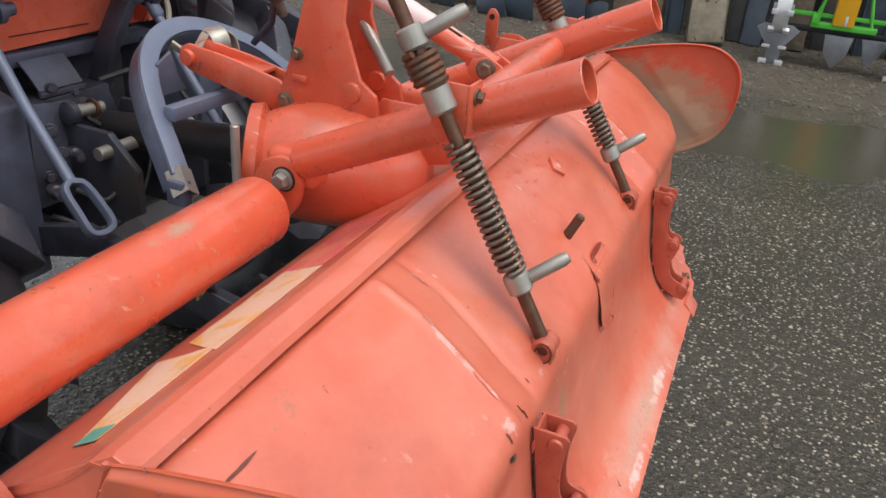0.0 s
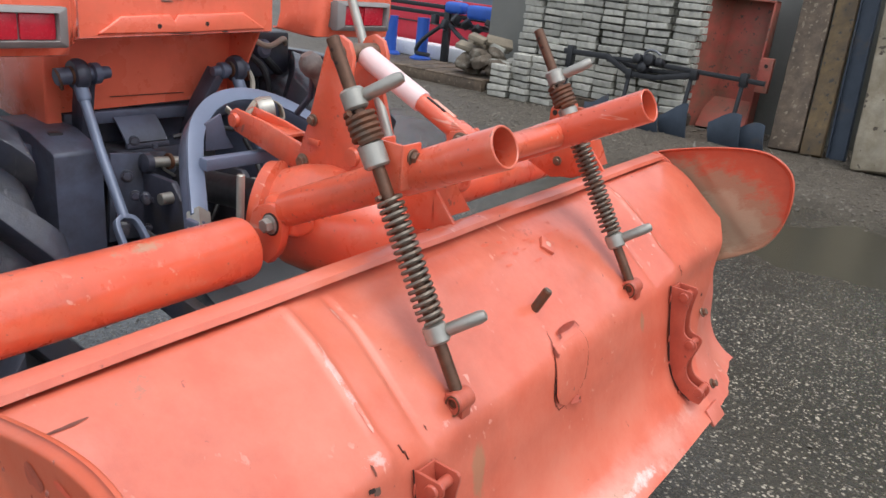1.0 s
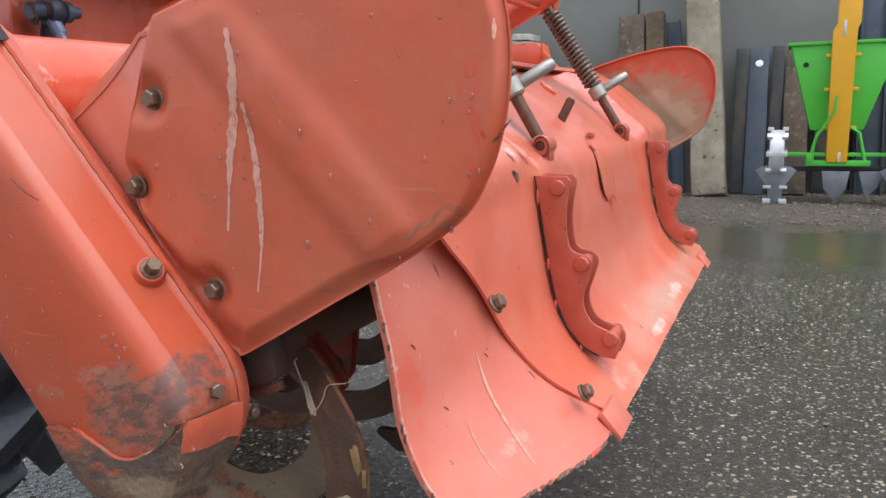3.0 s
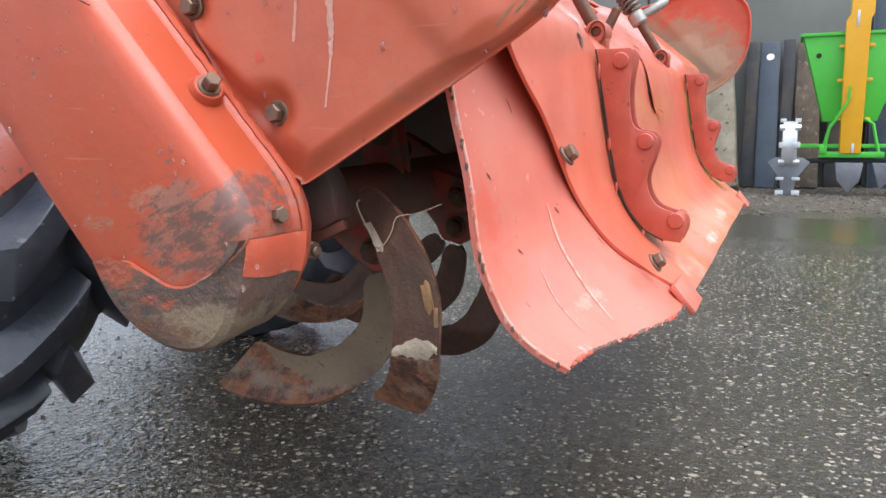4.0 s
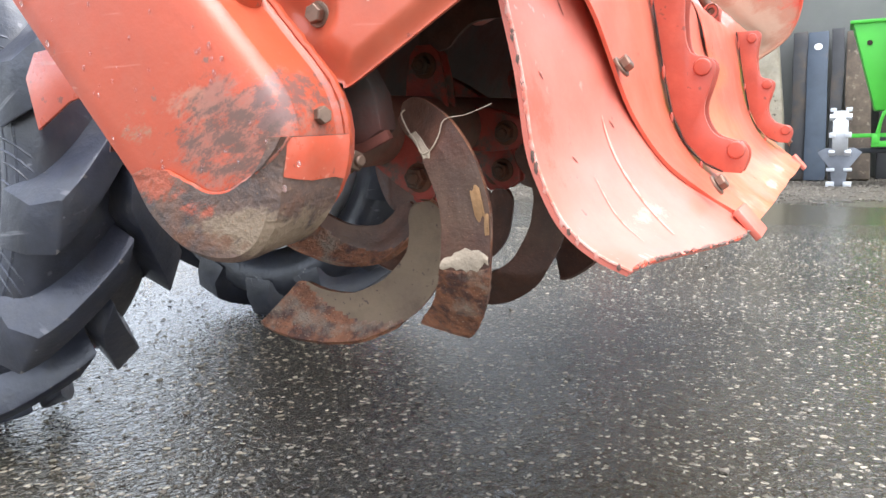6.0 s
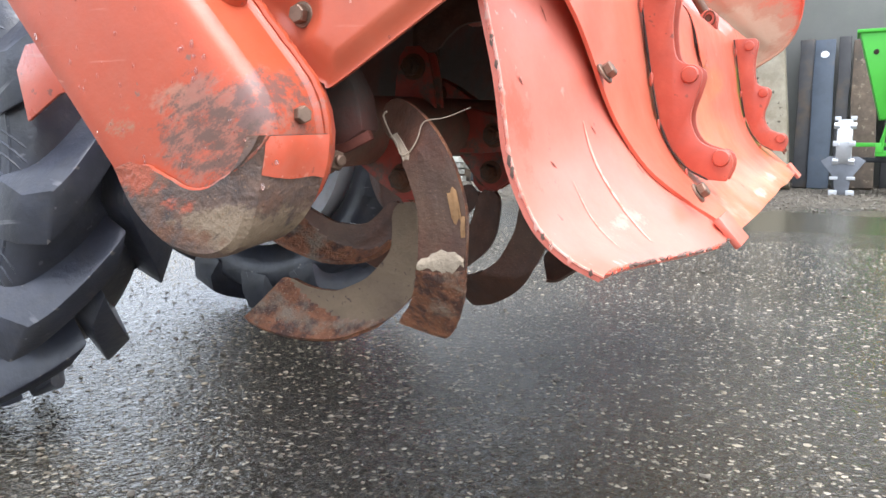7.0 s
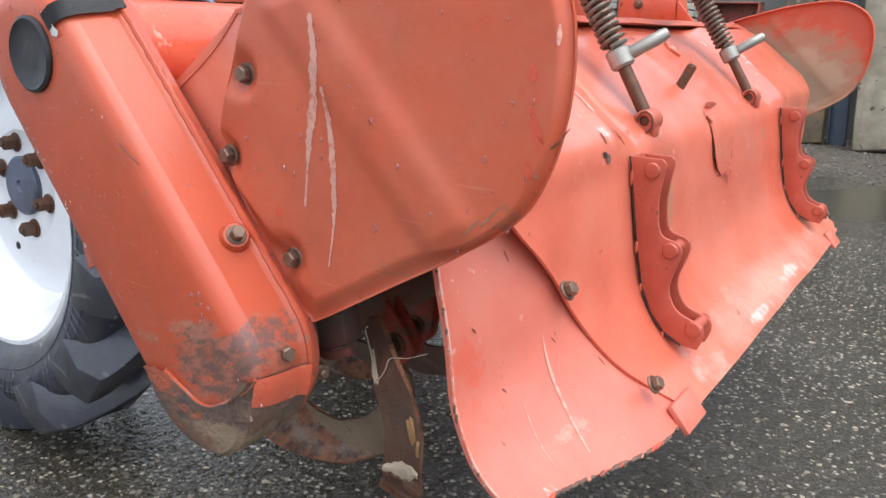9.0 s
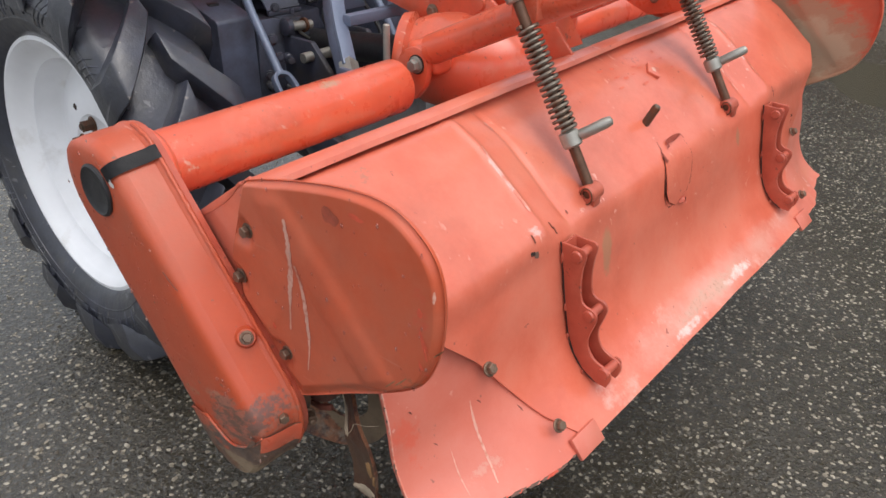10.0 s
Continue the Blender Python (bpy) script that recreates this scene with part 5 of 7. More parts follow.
part("worn_patch", box((-0.004, -0.0008, -0.024), (0.004, 0.0008, 0.024), 0.0004, m=axis_matrix(TA + ld * 0.180 + V((0.0025, -0.0055, 0.0135)), ld)), M_CHALK, tl, "bare rubbed paint")
part("link_eye", box((-0.013, -0.015, -0.032), (0.013, 0.015, 0.006), 0.003, m=axis_matrix(TB, ld)), M_TUBE, tl)
for dx in (-0.019, 0.013):
    part("link_fork", prism([(0.012, 0.932), (-0.012, 0.938), (-0.030, 0.928), (-0.062, 0.895), (-0.040, 0.875), (0.0, 0.895), (0.018, 0.915)], TB.x + dx, TB.x + dx + 0.006, "x", 0.001), M_TUBE, tl)
part("bolt", hexbolt(TB + V((-0.019, 0, 0)), (-1, 0, 0), 0.0105, 0.008), M_BOLT, tl, "worn zinc bolt")
part("prop_rod", cyl((0.134, 0.40, 1.097), (-0.018, 0.15, 0.880), 0.0085, n=14), M_ZINC, tiller, "pale grey prop rod")
part("end_flange", lathe([(0.0, 0.0), (0.060, 0.0), (0.060, 0.008), (0.045, 0.010), (0.036, 0.022), (0, 0.022)], (0.738, 0.205, 0.745), (-1, 0, 0), 32), M_TUBE, tiller, "round orange end flange")
part("lift_tab", prism([(0.245, 0.770), (0.247, 0.842), (0.256, 0.854), (0.268, 0.854), (0.276, 0.842), (0.276, 0.765)], 0.736, 0.742, "x", 0.0015), M_TUBE, tiller, "orange tab with a hole")
part("tab_hole", cyl((0.7345, 0.262, 0.836), (0.7355, 0.262, 0.836), 0.007, n=14), M_CUT, tiller)
# hanger brackets from the tubes down to the cover
for x in (-0.045, 0.470):
    hb = part("hanger_bracket", prism([(0.150, 0.850), (0.045, 0.850), (-0.008, 0.792), (-0.005, 0.782), (0.110, 0.752), (0.17, 0.775)], x, x + 0.007, "x", 0.0012), M_TUBE, tiller, "bent orange hanger plate")
    part("gusset", prism([(x, 0.786), (x + 0.10, 0.784), (x + 0.045, 0.845), (x, 0.848)], 0.030, 0.036, "y", 0.001), M_TUBE, hb)
    for y, z in ((0.118, 0.828), (0.10, 0.79)):
        part("bolt", hexbolt((x, y, z), (-1, 0, 0), 0.0075, 0.006), M_BOLT, hb)


# spring rods
def spring_rod(base, top):
    base, top = V(base), V(top)
    d = (top - base).normalized()
    length = (top - base).length
    at = lambda s: base + d * s
    rod = part("spring_rod", cyl(at(0.004), at(length), 0.0085, n=16), M_ROD, tiller, "brown rusty threaded rod with springs")
    for k in range(7):
        s = length - 0.016 - 0.0165 * k if k < 2 else 0.36 + 0.006 * k
        part("cross_hole", cyl(at(min(s, length - 0.012)) + V((-0.0086, 0, 0)), at(min(s, length - 0.012)) + V((-0.0083, 0, 0)), 0.0025, n=10), M_CUT, rod)
    pts, turns = [], 19
    s0, s1 = 0.100, 0.265
    q = d.to_track_quat("Z", "Y")
    for k in range(turns * 12 + 1):
        a = 2 * math.pi * k / 12
        pts.append(at(s0 + (s1 - s0) * k / (turns * 12)) + q @ V((0.0150 * math.cos(a), 0.0150 * math.sin(a), 0)))
    part("coil_spring", sweep(pts, 0.0029, 6), M_SPRING, rod, "dull steel coil spring")
    pts = []
    for k in range(5 * 12 + 1):
        a = 2 * math.pi * k / 12
        pts.append(at(0.333 + 0.038 * k / 60) + q @ V((0.0165 * math.cos(a), 0.0165 * math.sin(a), 0)))
    part("short_spring", sweep(pts, 0.0042, 6), M_RUST, rod, "short thick rusty spring")
    part("guide_collar", cyl(at(0.300), at(0.332), 0.0165, n=24, b=0.003), M_ZINC, rod, "grey steel guide collar")
    for s, hand in ((0.084, V((0.50, -0.74, 0.52))), (0.386, V((0.45, -0.70, 0.50)))):
        cl = part("stop_collar", cyl(at(s - 0.012), at(s + 0.014), 0.0155, n=24, b=0.003), M_ZINC, rod, "plated stop collar with a grip pin")
        h = hand.normalized()
        part("grip_pin", lathe([(0.006, 0.012), (0.0085, 0.016), (0.0085, 0.058), (0.0065, 0.066), (0, 0.068)], at(s), h, 16), M_ZINC, cl)
    part("base_eye", lathe([(0.0065, -0.017), (0.0125, -0.017), (0.0140, -0.015), (0.0140, 0.013), (0.0125, 0.015), (0.0065, 0.015)], base + V((0, -0.002, -0.001)), (1, 0, 0), 24, closed=True), M_LATCH, rod, "orange eye on the cover")
    part("base_lug", prism([(-0.206, 0.642), (-0.206, 0.660), (-0.190, 0.674), (-0.176, 0.668), (-0.178, 0.650)], base.x - 0.010, base.x + 0.009, "x", 0.002), M_LATCH, rod)
    part("split_pin", sweep([base + V((-0.019, 0.010 * math.cos(a) - 0.004, 0.013 * math.sin(a) - 0.002)) for a in [2 * math.pi * k / 16 for k in range(14)]], 0.0012, 6), M_RUST, rod, "bent split pin")
    part("eye_bolt", cyl(base + V((-0.015, -0.002, -0.001)), base + V((0.018, -0.002, -0.001)), 0.0066, n=12), M_RUST, rod)
    g = at(0.308)
    br = part("rod_bracket", box((base.x + 0.014, g.y - 0.022, g.z - 0.036), (base.x + 0.019, g.y + 0.018, g.z + 0.022), 0.002), M_TUBE, rod, "orange guide bracket on the tube")
    part("bracket_cheek", box((base.x + 0.014, g.y - 0.026, g.z - 0.036), (base.x + 0.050, g.y - 0.021, g.z + 0.022), 0.002), M_TUBE, br)
    part("bracket_cheek", box((base.x + 0.014, g.y + 0.016, g.z - 0.036), (base.x + 0.050, g.y + 0.021, g.z + 0.022), 0.002), M_TUBE, br)
    part("bolt", hexbolt((base.x + 0.032, g.y - 0.026, g.z + 0.006), (0, -1, 0), 0.0075, 0.007), M_BOLT, br)


spring_rod((-0.262, -0.192, 0.664), (-0.270, 0.040, 1.068))
spring_rod((0.255, -0.190, 0.662), (0.252, 0.060, 1.066))


# latch brackets: two notched cheeks with three cross pins
def latch(x):
    wavy = [(-0.2560, 0.6340), (-0.2610, 0.6270), (-0.2575, 0.6030), (-0.2565, 0.5800), (-0.2600, 0.5540), (-0.2672, 0.5450), (-0.2816, 0.5416), (-0.2885, 0.5330), (-0.2850, 0.5151), (-0.2785, 0.4942), (-0.2797, 0.4773), (-0.2899, 0.4611), (-0.3099, 0.4529), (-0.3205, 0.4480), (-0.3224, 0.4360), (-0.3165, 0.4200)]
    back = [(-0.2988, 0.4215), (-0.2768, 0.4335), (-0.2585, 0.4546), (-0.2455, 0.4848), (-0.2365, 0.5289), (-0.2300, 0.5658), (-0.2235, 0.6090), (-0.2190, 0.6340)]
    edge = [(p.x, p.y) for p in ease(wavy, 44)]
    base = None
    for dx in (-0.017, 0.013):
        o = prism(edge + back, x + dx, x + dx + 0.0045, "x", 0.0010)
        base_ = part("latch_bracket" if base is None else "cheek", o, M_LATCH, tiller if base is None else base, "notched orange adjusting bracket with three pins" if base is None else "")
        base = base or base_
    web = [(p.x - 0.003, p.y) for p in ease(back[::-1], 16)]
    part("back_web", sheet(lambda u, v: (x - 0.016 + 0.032 * u, *web[round(v * 16)]), 2, 16, 0.003), M_LATCH, base)
    for y, z in ((-0.2466, 0.6205), (-0.2757, 0.5320), (-0.3108, 0.4447)):
        part("cross_pin", lathe([(0.0, 0), (0.0080, 0.0012), (0.0092, 0.0032), (0.0092, 0.0050), (0.0070, 0.0055), (0.0070, 0.040), (0.0088, 0.041), (0.0085, 0.044), (0.0, 0.045)], (x - 0.0225, y, z), (1, 0, 0), 20), M_LATCH, base)
    rim_ = [V((x - 0.0165, p.x + 0.0010, p.y)) for p in ease(back, 24)]
    part("weld_gap", sweep(rim_, lambda q: 0.0011 + 0.0008 * noise.noise((q * 13, x, 0)), 6), M_CUT, base, "dark gap along the welded edge")
    for k in (1, 3, 4, 6):
        wy, wz = back[k]
        bead_ = bmesh.new()
        bmesh.ops.create_icosphere(bead_, subdivisions=2, radius=1, matrix=Matrix.Translation((x - 0.0170, wy + 0.0012, wz - 0.005 * (k % 2))) @ Matrix.Diagonal((0.0016, 0.0022, 0.0040 + 0.001 * k, 1)))
        part("weld_blob", bead_, M_LATCH, base)


latch(-0.3625)
latch(0.399)
# stud, square nut and the torn plate in the middle of the cover
sy, sz = hood_point(0.0, 0.38)
stud = part("stud", cyl((-0.012, -0.146, 0.686), (-0.005, -0.162, 0.722), 0.0075, n=14), M_RUST, tiller, "rusty threaded stud")
# the light on the stud's end is put in as a paler cap
part("stud_end", cyl((-0.0049, -0.1622, 0.7222), (-0.0046, -0.1628, 0.7236), 0.0060, n=14), M_SPRING, stud, "stud end in paler steel to look lit")
nut_m = axis_matrix((0.1147, -0.0868, 0.7412), (0, -0.60, 0.80)) @ Matrix.Rotation(radians(40), 4, "Z")
part("square_nut", box((-0.0135, -0.0135, -0.003), (0.0135, 0.0135, 0.0055), 0.0018, m=nut_m), M_PAINT, tiller, "square orange nut")
part("nut_hole", lathe([(0.0, 0.0), (0.0055, 0.0), (0.0052, 0.0006), (0.0, 0.0006)], nut_m @ V((0, 0, 0.0054)), (0, -0.60, 0.80), 14), M_CHALK, tiller)


def on_hood(x, v, lift=0.001):
    y, z = hood_point(x, v)
    y2, z2 = hood_point(x, min(1, v + 1 / 60))
    t = V((y2 - y, z2 - z)).normalized() if (y2, z2) != (y, z) else V((-0.7, -0.7))
    nrm = V((t.y, -t.x))
    return V((x, y + nrm.x * lift, z + nrm.y * lift))


def gash(pts, w, lift=0.0008):
    ps = [on_hood(x, round(v * 60) / 60, lift) for x, v in [(p.x, p.y) for p in ease(pts, 26)]]
    bm = bmesh.new()
    n = len(ps)
    ra, rb = [], []
    for i, p in enumerate(ps):
        d = (ps[min(i + 1, n - 1)] - ps[max(i - 1, 0)]).normalized()
        s = d.cross(V((0, -0.75, 0.65))).normalized() * w * (0.15 + math.sin(math.pi * i / (n - 1)))
        ra.append(bm.verts.new(p - s)), rb.append(bm.verts.new(p + s))
    for i in range(n - 1):
        bm.faces.new((ra[i], ra[i + 1], rb[i + 1], rb[i]))
    bmesh.ops.solidify(bm, geom=bm.faces[:], thickness=0.0006)
    return bm


LEFT_T = [(0.400, -0.030), (0.44, -0.042), (0.48, -0.049), (0.53, -0.055), (0.56, -0.047), (0.588, -0.020)]
RIGHT_T = [(0.400, 0.046), (0.43, 0.052), (0.47, 0.054), (0.52, 0.048), (0.56, 0.030), (0.588, -0.006)]


def tongue_at(u, v, lifted=True):
    q = 0.415 + 0.172 * v
    a_, b_ = interp(q, LEFT_T), interp(q, RIGHT_T)
    i_ = int(min(59, q * 60))
    x_ = a_ + (b_ - a_) * u
    rise = 0.0014 + (0.0042 * (1 - u) ** 2 * math.sin(math.pi * v ** 1.6) if lifted else 0.0)
    return on_hood(x_, i_ / 60, rise).lerp(on_hood(x_, (i_ + 1) / 60, rise), q * 60 - i_)


part("torn_tongue", sheet(lambda u, v: tongue_at(1 - u, v), 10, 24, 0.0012), M_PAINT, tiller, "orange tongue of sheet steel torn loose along one side", 60)
gap_ = bmesh.new()
rows_g = [[gap_.verts.new(tongue_at(0.02, k / 24)), gap_.verts.new(tongue_at(0.02, k / 24, False) + V((-0.001, 0, 0)))] for k in range(25)]
for a_, b_ in zip(rows_g, rows_g[1:]):
    gap_.faces.new((a_[0], a_[1], b_[1], b_[0]))
part("tear_gap", gap_, M_CUT, tiller, "dark open tear")
part("torn_slit", gash([(-0.022, 0.365), (-0.030, 0.40), (-0.042, 0.44), (-0.055, 0.53), (-0.045, 0.575), (-0.018, 0.592)], 0.0013), M_SLIT, tiller, "torn slit with a dark rusty edge")
part("torn_slit", gash([(0.050, 0.405), (0.055, 0.46), (0.044, 0.54), (0.010, 0.585)], 0.0006), M_SLIT, tiller)
part("torn_edge", gash([(-0.012, 0.400), (0.006, 0.382), (0.030, 0.378), (0.052, 0.395)], 0.0042, 0.004), M_LATCH, tiller)
part("torn_edge", gash([(-0.034, 0.405), (-0.037, 0.425), (-0.030, 0.440)], 0.0035, 0.003), M_LATCH, tiller)
part("torn_curl", gash([(-0.014, 0.590), (0.004, 0.583), (0.020, 0.600)], 0.0040, 0.006), M_FLAP, tiller, "curled end of the torn tongue")
for x, v, l in ((-0.389, 0.395, 0.045), (0.43, 0.41, 0.045)):
    part("paint_crack", gash([(x, v), (x + 0.006, v + l * 0.6), (x + 0.010, v + l)], 0.0011), M_SLIT, tiller)
PUNCHED = []
for x, v in ((-0.447, 0.445), (0.56, 0.58)):
    PUNCHED.append((x, v))

def hood_patch(x, v, a, b, material, name, label):
    bm, n, ring = bmesh.new(), 20, []
    for k in range(n):
        t = 2 * math.pi * k / n
        w = 1 + 0.55 * noise.noise((math.cos(t) * 1.7 + x * 9, math.sin(t) * 1.7 + v * 9, 2.2))
        ring.append((x + a * math.cos(t) * w, min(0.985, max(0.02, v + b * math.sin(t) * w))))
    mid = bm.verts.new(hood_exact(x, v))
    vs = [bm.verts.new(hood_exact(p, q)) for p, q in ring]
    for k in range(n):
        bm.faces.new((vs[k], vs[(k + 1) % n], mid))
    bmesh.ops.recalc_face_normals(bm, faces=bm.faces)
    return part(name, bm, material, tiller, label)


def hood_exact(x, v):
    i = int(min(59, v * 60))
    return on_hood(x, i / 60, 0.0010).lerp(on_hood(x, (i + 1) / 60, 0.0010), v * 60 - i)


for x, v in PUNCHED:
    hood_patch(x, v, 0.005, 0.006, M_CUT, "punched_hole", "small dark hole")
hood_patch(-0.437, 0.415, 0.0016, 0.014, M_SLIT, "paint_nick", "dark nick in the paint")
hood_patch(-0.439, 0.452, 0.0050, 0.010, M_BARE, "paint_nick", "bare grey nick in the paint")
hood_patch(-0.687, 0.095, 0.018, 0.0030, M_SLIT, "paint_nick", "thin dark scratch")
hood_patch(-0.330, 0.400, 0.0012, 0.007, M_SLIT, "paint_nick", "dark nick in the paint")
rw = random.Random(21)
for x0 in (-0.411, -0.345, 0.341, 0.411):
    for _ in range(3):
        hood_patch(x0 + rw.uniform(-0.003, 0.003), rw.uniform(0.08, 0.40), rw.uniform(0.0010, 0.0022), rw.uniform(0.008, 0.030), M_WORN, "ridge_scuff", "pale rubbed paint on the ridge")
for _ in range(14):
    hood_patch(rw.uniform(-0.02, 0.20), rw.uniform(0.06, 0.18), rw.uniform(0.003, 0.010), rw.uniform(0.002, 0.007), M_REDSMEAR, "red_smear", "dark red smear")

# rotor: shaft, tine holders and curved tines
ROT = V((0, -0.005, 0.480))
part("rotor_shaft", cyl((-0.744, ROT.y, ROT.z), (0.744, ROT.y, ROT.z), 0.034, n=28), M_SHAFT, tiller, "clay-smeared reddish rotor shaft")


TINE_R = [(0, 0.086), (8, 0.114), (16, 0.139), (29, 0.163), (40, 0.179), (48, 0.190), (60, 0.199), (72, 0.205)]
TINE_C = ease([(r * math.cos(radians(a)), r * math.sin(radians(a))) for a, r in TINE_R], 60)


def tine_fn(fold, crease, slant, slope, lean, half, blunt=0.62, reach=1.0, cut=0.0):
    """A sickle blade that leaves its holder, curls round the shaft and has its end folded sideways along a crease."""
    def fn(u, v):
        j = 2 * v - 1
        k = min(59.999, u * (reach - cut * j * u) * 60)
        i = int(k)
        c = TINE_C[i].lerp(TINE_C[i + 1], k - i)
        t = (TINE_C[min(60, i + 2)] - TINE_C[max(0, i - 1)]).normalized()
        n = V((t.y, -t.x))
        w = half * (0.80 + 0.20 * smooth(u / 0.4))
        w *= math.sqrt(max(0.05, 1 - blunt * max(0.0, (u - 0.93) / 0.07) ** 2.5)) * math.sqrt(max(0.05, 1 - 0.8 * max(0.0, (0.07 - u) / 0.07) ** 2))
        d = max(0.0, u - crease + slant * j) * 0.245
        x = fold * slope * (math.sqrt(d * d + 0.00004) - 0.0063) + lean * (1 - smooth(u / 0.28))
        p = V((c.x, c.y)) + n * (w * j)
        return (x + 0.0008 * noise.noise((u * 9, j * 2, half * 99)), p.x, p.y)
    return fn


def tine_mesh(fn, crease, slant, blade, tip):
    """The blade with its folded end in a material of its own."""
    nu, nv = 72, 14
    bm = sheet(fn, nu, nv, 0.0055)
    for k, f in enumerate(bm.faces):
        if k < 2 * nu * nv:
            i, j = k // 2 // nv, k // 2 % nv
            if (i + 0.5) / nu > crease - slant * (2 * (j + 0.5) / nv - 1):
                f.material_index = 1
        else:
            f.material_index = 1
    me = bpy.data.meshes.new("tine")
    bm.to_mesh(me)
    bm.free()
    me.materials.append(blade), me.materials.append(tip)
    for p in me.polygons:
        p.use_smooth = True
    me.set_sharp_from_angle(angle=radians(38))
    return me


def holder_mesh():
    lobe = [(0.020, -0.026), (0.020, 0.026), (0.052, 0.023), (0.078, 0.017), (0.088, 0.008), (0.088, -0.010), (0.078, -0.018), (0.052, -0.023)]
    bm = prism(lobe, -0.011, -0.0055, "x", 0.001)
    return merge(bm, prism(lobe, 0.0055, 0.011, "x", 0.001))


TINE_KINDS = {
    "straight_end": (tine_fn(1, 0.66, 0.0, 0.62, 0.034, 0.0205, 0.25, 0.935, 0.055), 0.66, 0.0, M_TINE, M_TINETIP),
    "turned_end": (tine_fn(-1, 0.72, 0.26, 0.36, 0.0, 0.0232, 0.40, 0.965), 0.72, 0.26, M_CLAYTINE, M_TINETIP),
    "dark_end": (tine_fn(1, 0.66, 0.10, 0.50, 0.0, 0.0205), 0.66, 0.10, M_TINE, M_TINE),
    "dark_turned_end": (tine_fn(-1, 0.66, 0.20, 0.25, 0.0, 0.0205), 0.66, 0.20, M_TINE, M_TINE),
    "rusty_end": (tine_fn(-1, 0.50, 0.45, 0.28, 0.0, 0.0205), 0.50, 0.45, M_TINE, M_TINETIP),
}
# place along the shaft, angle of the root, kind
TINES = [(-0.728, 170, "straight_end"), (-0.605, 233, "turned_end"), (-0.505, 279, "rusty_end"), (-0.430, 197, "dark_end"), (-0.375, 246, "dark_turned_end"), (-0.300, 284, "dark_end"), (-0.250, 178, "dark_turned_end"), (-0.350, 48, "dark_end"), (-0.500, 100, "dark_turned_end")]
for i in range(9):
    TINES.append((-0.150 + 0.100 * i, (75 + 72 * i) % 360, "dark_end" if i % 2 else "dark_turned_end"))
tine_data = {k: tine_mesh(*v) for k, v in TINE_KINDS.items()}
first_holder = None
for x, a0_, kind_ in TINES:
    rotm = Matrix.Translation((x, ROT.y, ROT.z)) @ Matrix.Rotation(radians(a0_), 4, "X")
    tb = new("tine", tine_data[kind_])
    tb.parent, tb.matrix_basis = tiller, rotm
    tagged(tb, {"straight_end": "curved brown steel tine, its end caked with clay", "turned_end": "curved steel tine filmed with grey clay, rusty turned end"}.get(kind_, "curved worn brown steel tine"))
    if kind_ == "straight_end":
        continue
    hm = rotm @ Matrix.Translation((0.016, 0, 0)) @ Matrix.Rotation(radians(-9), 4, "X")
    if first_holder is None:
        hb = part("tine_holder", holder_mesh(), M_HOLDER, tiller, "orange forged tine holder")
        bb = part("tine_bolt", hexbolt((-0.011, 0.066, 0), (-1, 0, 0), 0.0105, 0.011, stub=0.004), M_RUST, tiller, "rusty tine bolt")
        hb.matrix_basis = bb.matrix_basis = hm
        first_holder = (hb, bb)
    else:
        for o in first_holder:
            again(o, hm, tiller)


def on_tine(kind_, x, a, u, v, lift=0.0007):
    """A place on the near face of a tine."""
    p = V(TINE_KINDS[kind_][0](u, v))
    return Matrix.Translation((x, ROT.y, ROT.z)) @ Matrix.Rotation(radians(a), 4, "X") @ (p - V((lift, 0, 0)))


def tine_patch(lo, hi, n, material, name, label, lift=0.0007):
    """A patch on the end tine between two edges u = lo(v) and u = hi(v)."""
    v0, v1 = n
    bm = sheet(lambda a, b: on_tine("straight_end", -0.728, 170, lo(v0 + (v1 - v0) * b) * (1 - a) + hi(v0 + (v1 - v0) * b) * a, v0 + (v1 - v0) * b, lift + 0.0012 * math.sin(math.pi * a)), 8, 14, 0.0008)
    return part(name, bm, material, tiller, label, 50)


tine_patch(lambda v: 0.640 - 0.045 * math.sin(math.pi * v) ** 0.6 - 0.012 * noise.noise((v * 7, 0, 0)), lambda v: 0.662 + 0.030 * noise.noise((v * 6, 3, 0)), (0.02, 0.98), M_CLAY, "clay_clot", "pale clay stuck across the tine")
tine_patch(lambda v: 0.42 + 0.05 * noise.noise((v * 9, 1, 4)), lambda v: 0.50 + 0.10 * (v - 0.7) + 0.03 * noise.noise((v * 11, 4, 1)), (0.70, 0.90), M_OCHREMUD, "ochre_smear", "ochre mud smear on the tine", 0.0004)
tine_patch(lambda v: 0.50 + 0.02 * noise.noise((v * 8, 1, 1)), lambda v: 0.56, (0.90, 0.98), M_OCHREMUD, "ochre_smear", "ochre mud smear on the tine", 0.0004)
tine_patch(lambda v: 0.05 + 0.2 * v, lambda v: 0.24 + 0.03 * noise.noise((v * 9, 5, 1)), (0.04, 0.24), M_CLAY, "clay_smear", "pale clay streak by the tine root", 0.0004)
part("rotor_flange", cyl((-0.735, ROT.y, ROT.z), (-0.722, ROT.y, ROT.z), 0.052, n=30), M_SKID, tiller)
fibre = [on_tine("straight_end", -0.728, 170, u, v, 0.0020) for u, v in ((0.02, 0.62), (0.01, 0.42), (0.06, 0.16), (0.13, 0.10), (0.20, 0.06), (0.235, 0.30), (0.225, 0.62), (0.215, 0.95))]
fibre += [fibre[-1] + V((0.004, -0.016, 0.003)), fibre[-1] + V((0.010, -0.034, 0.010))]
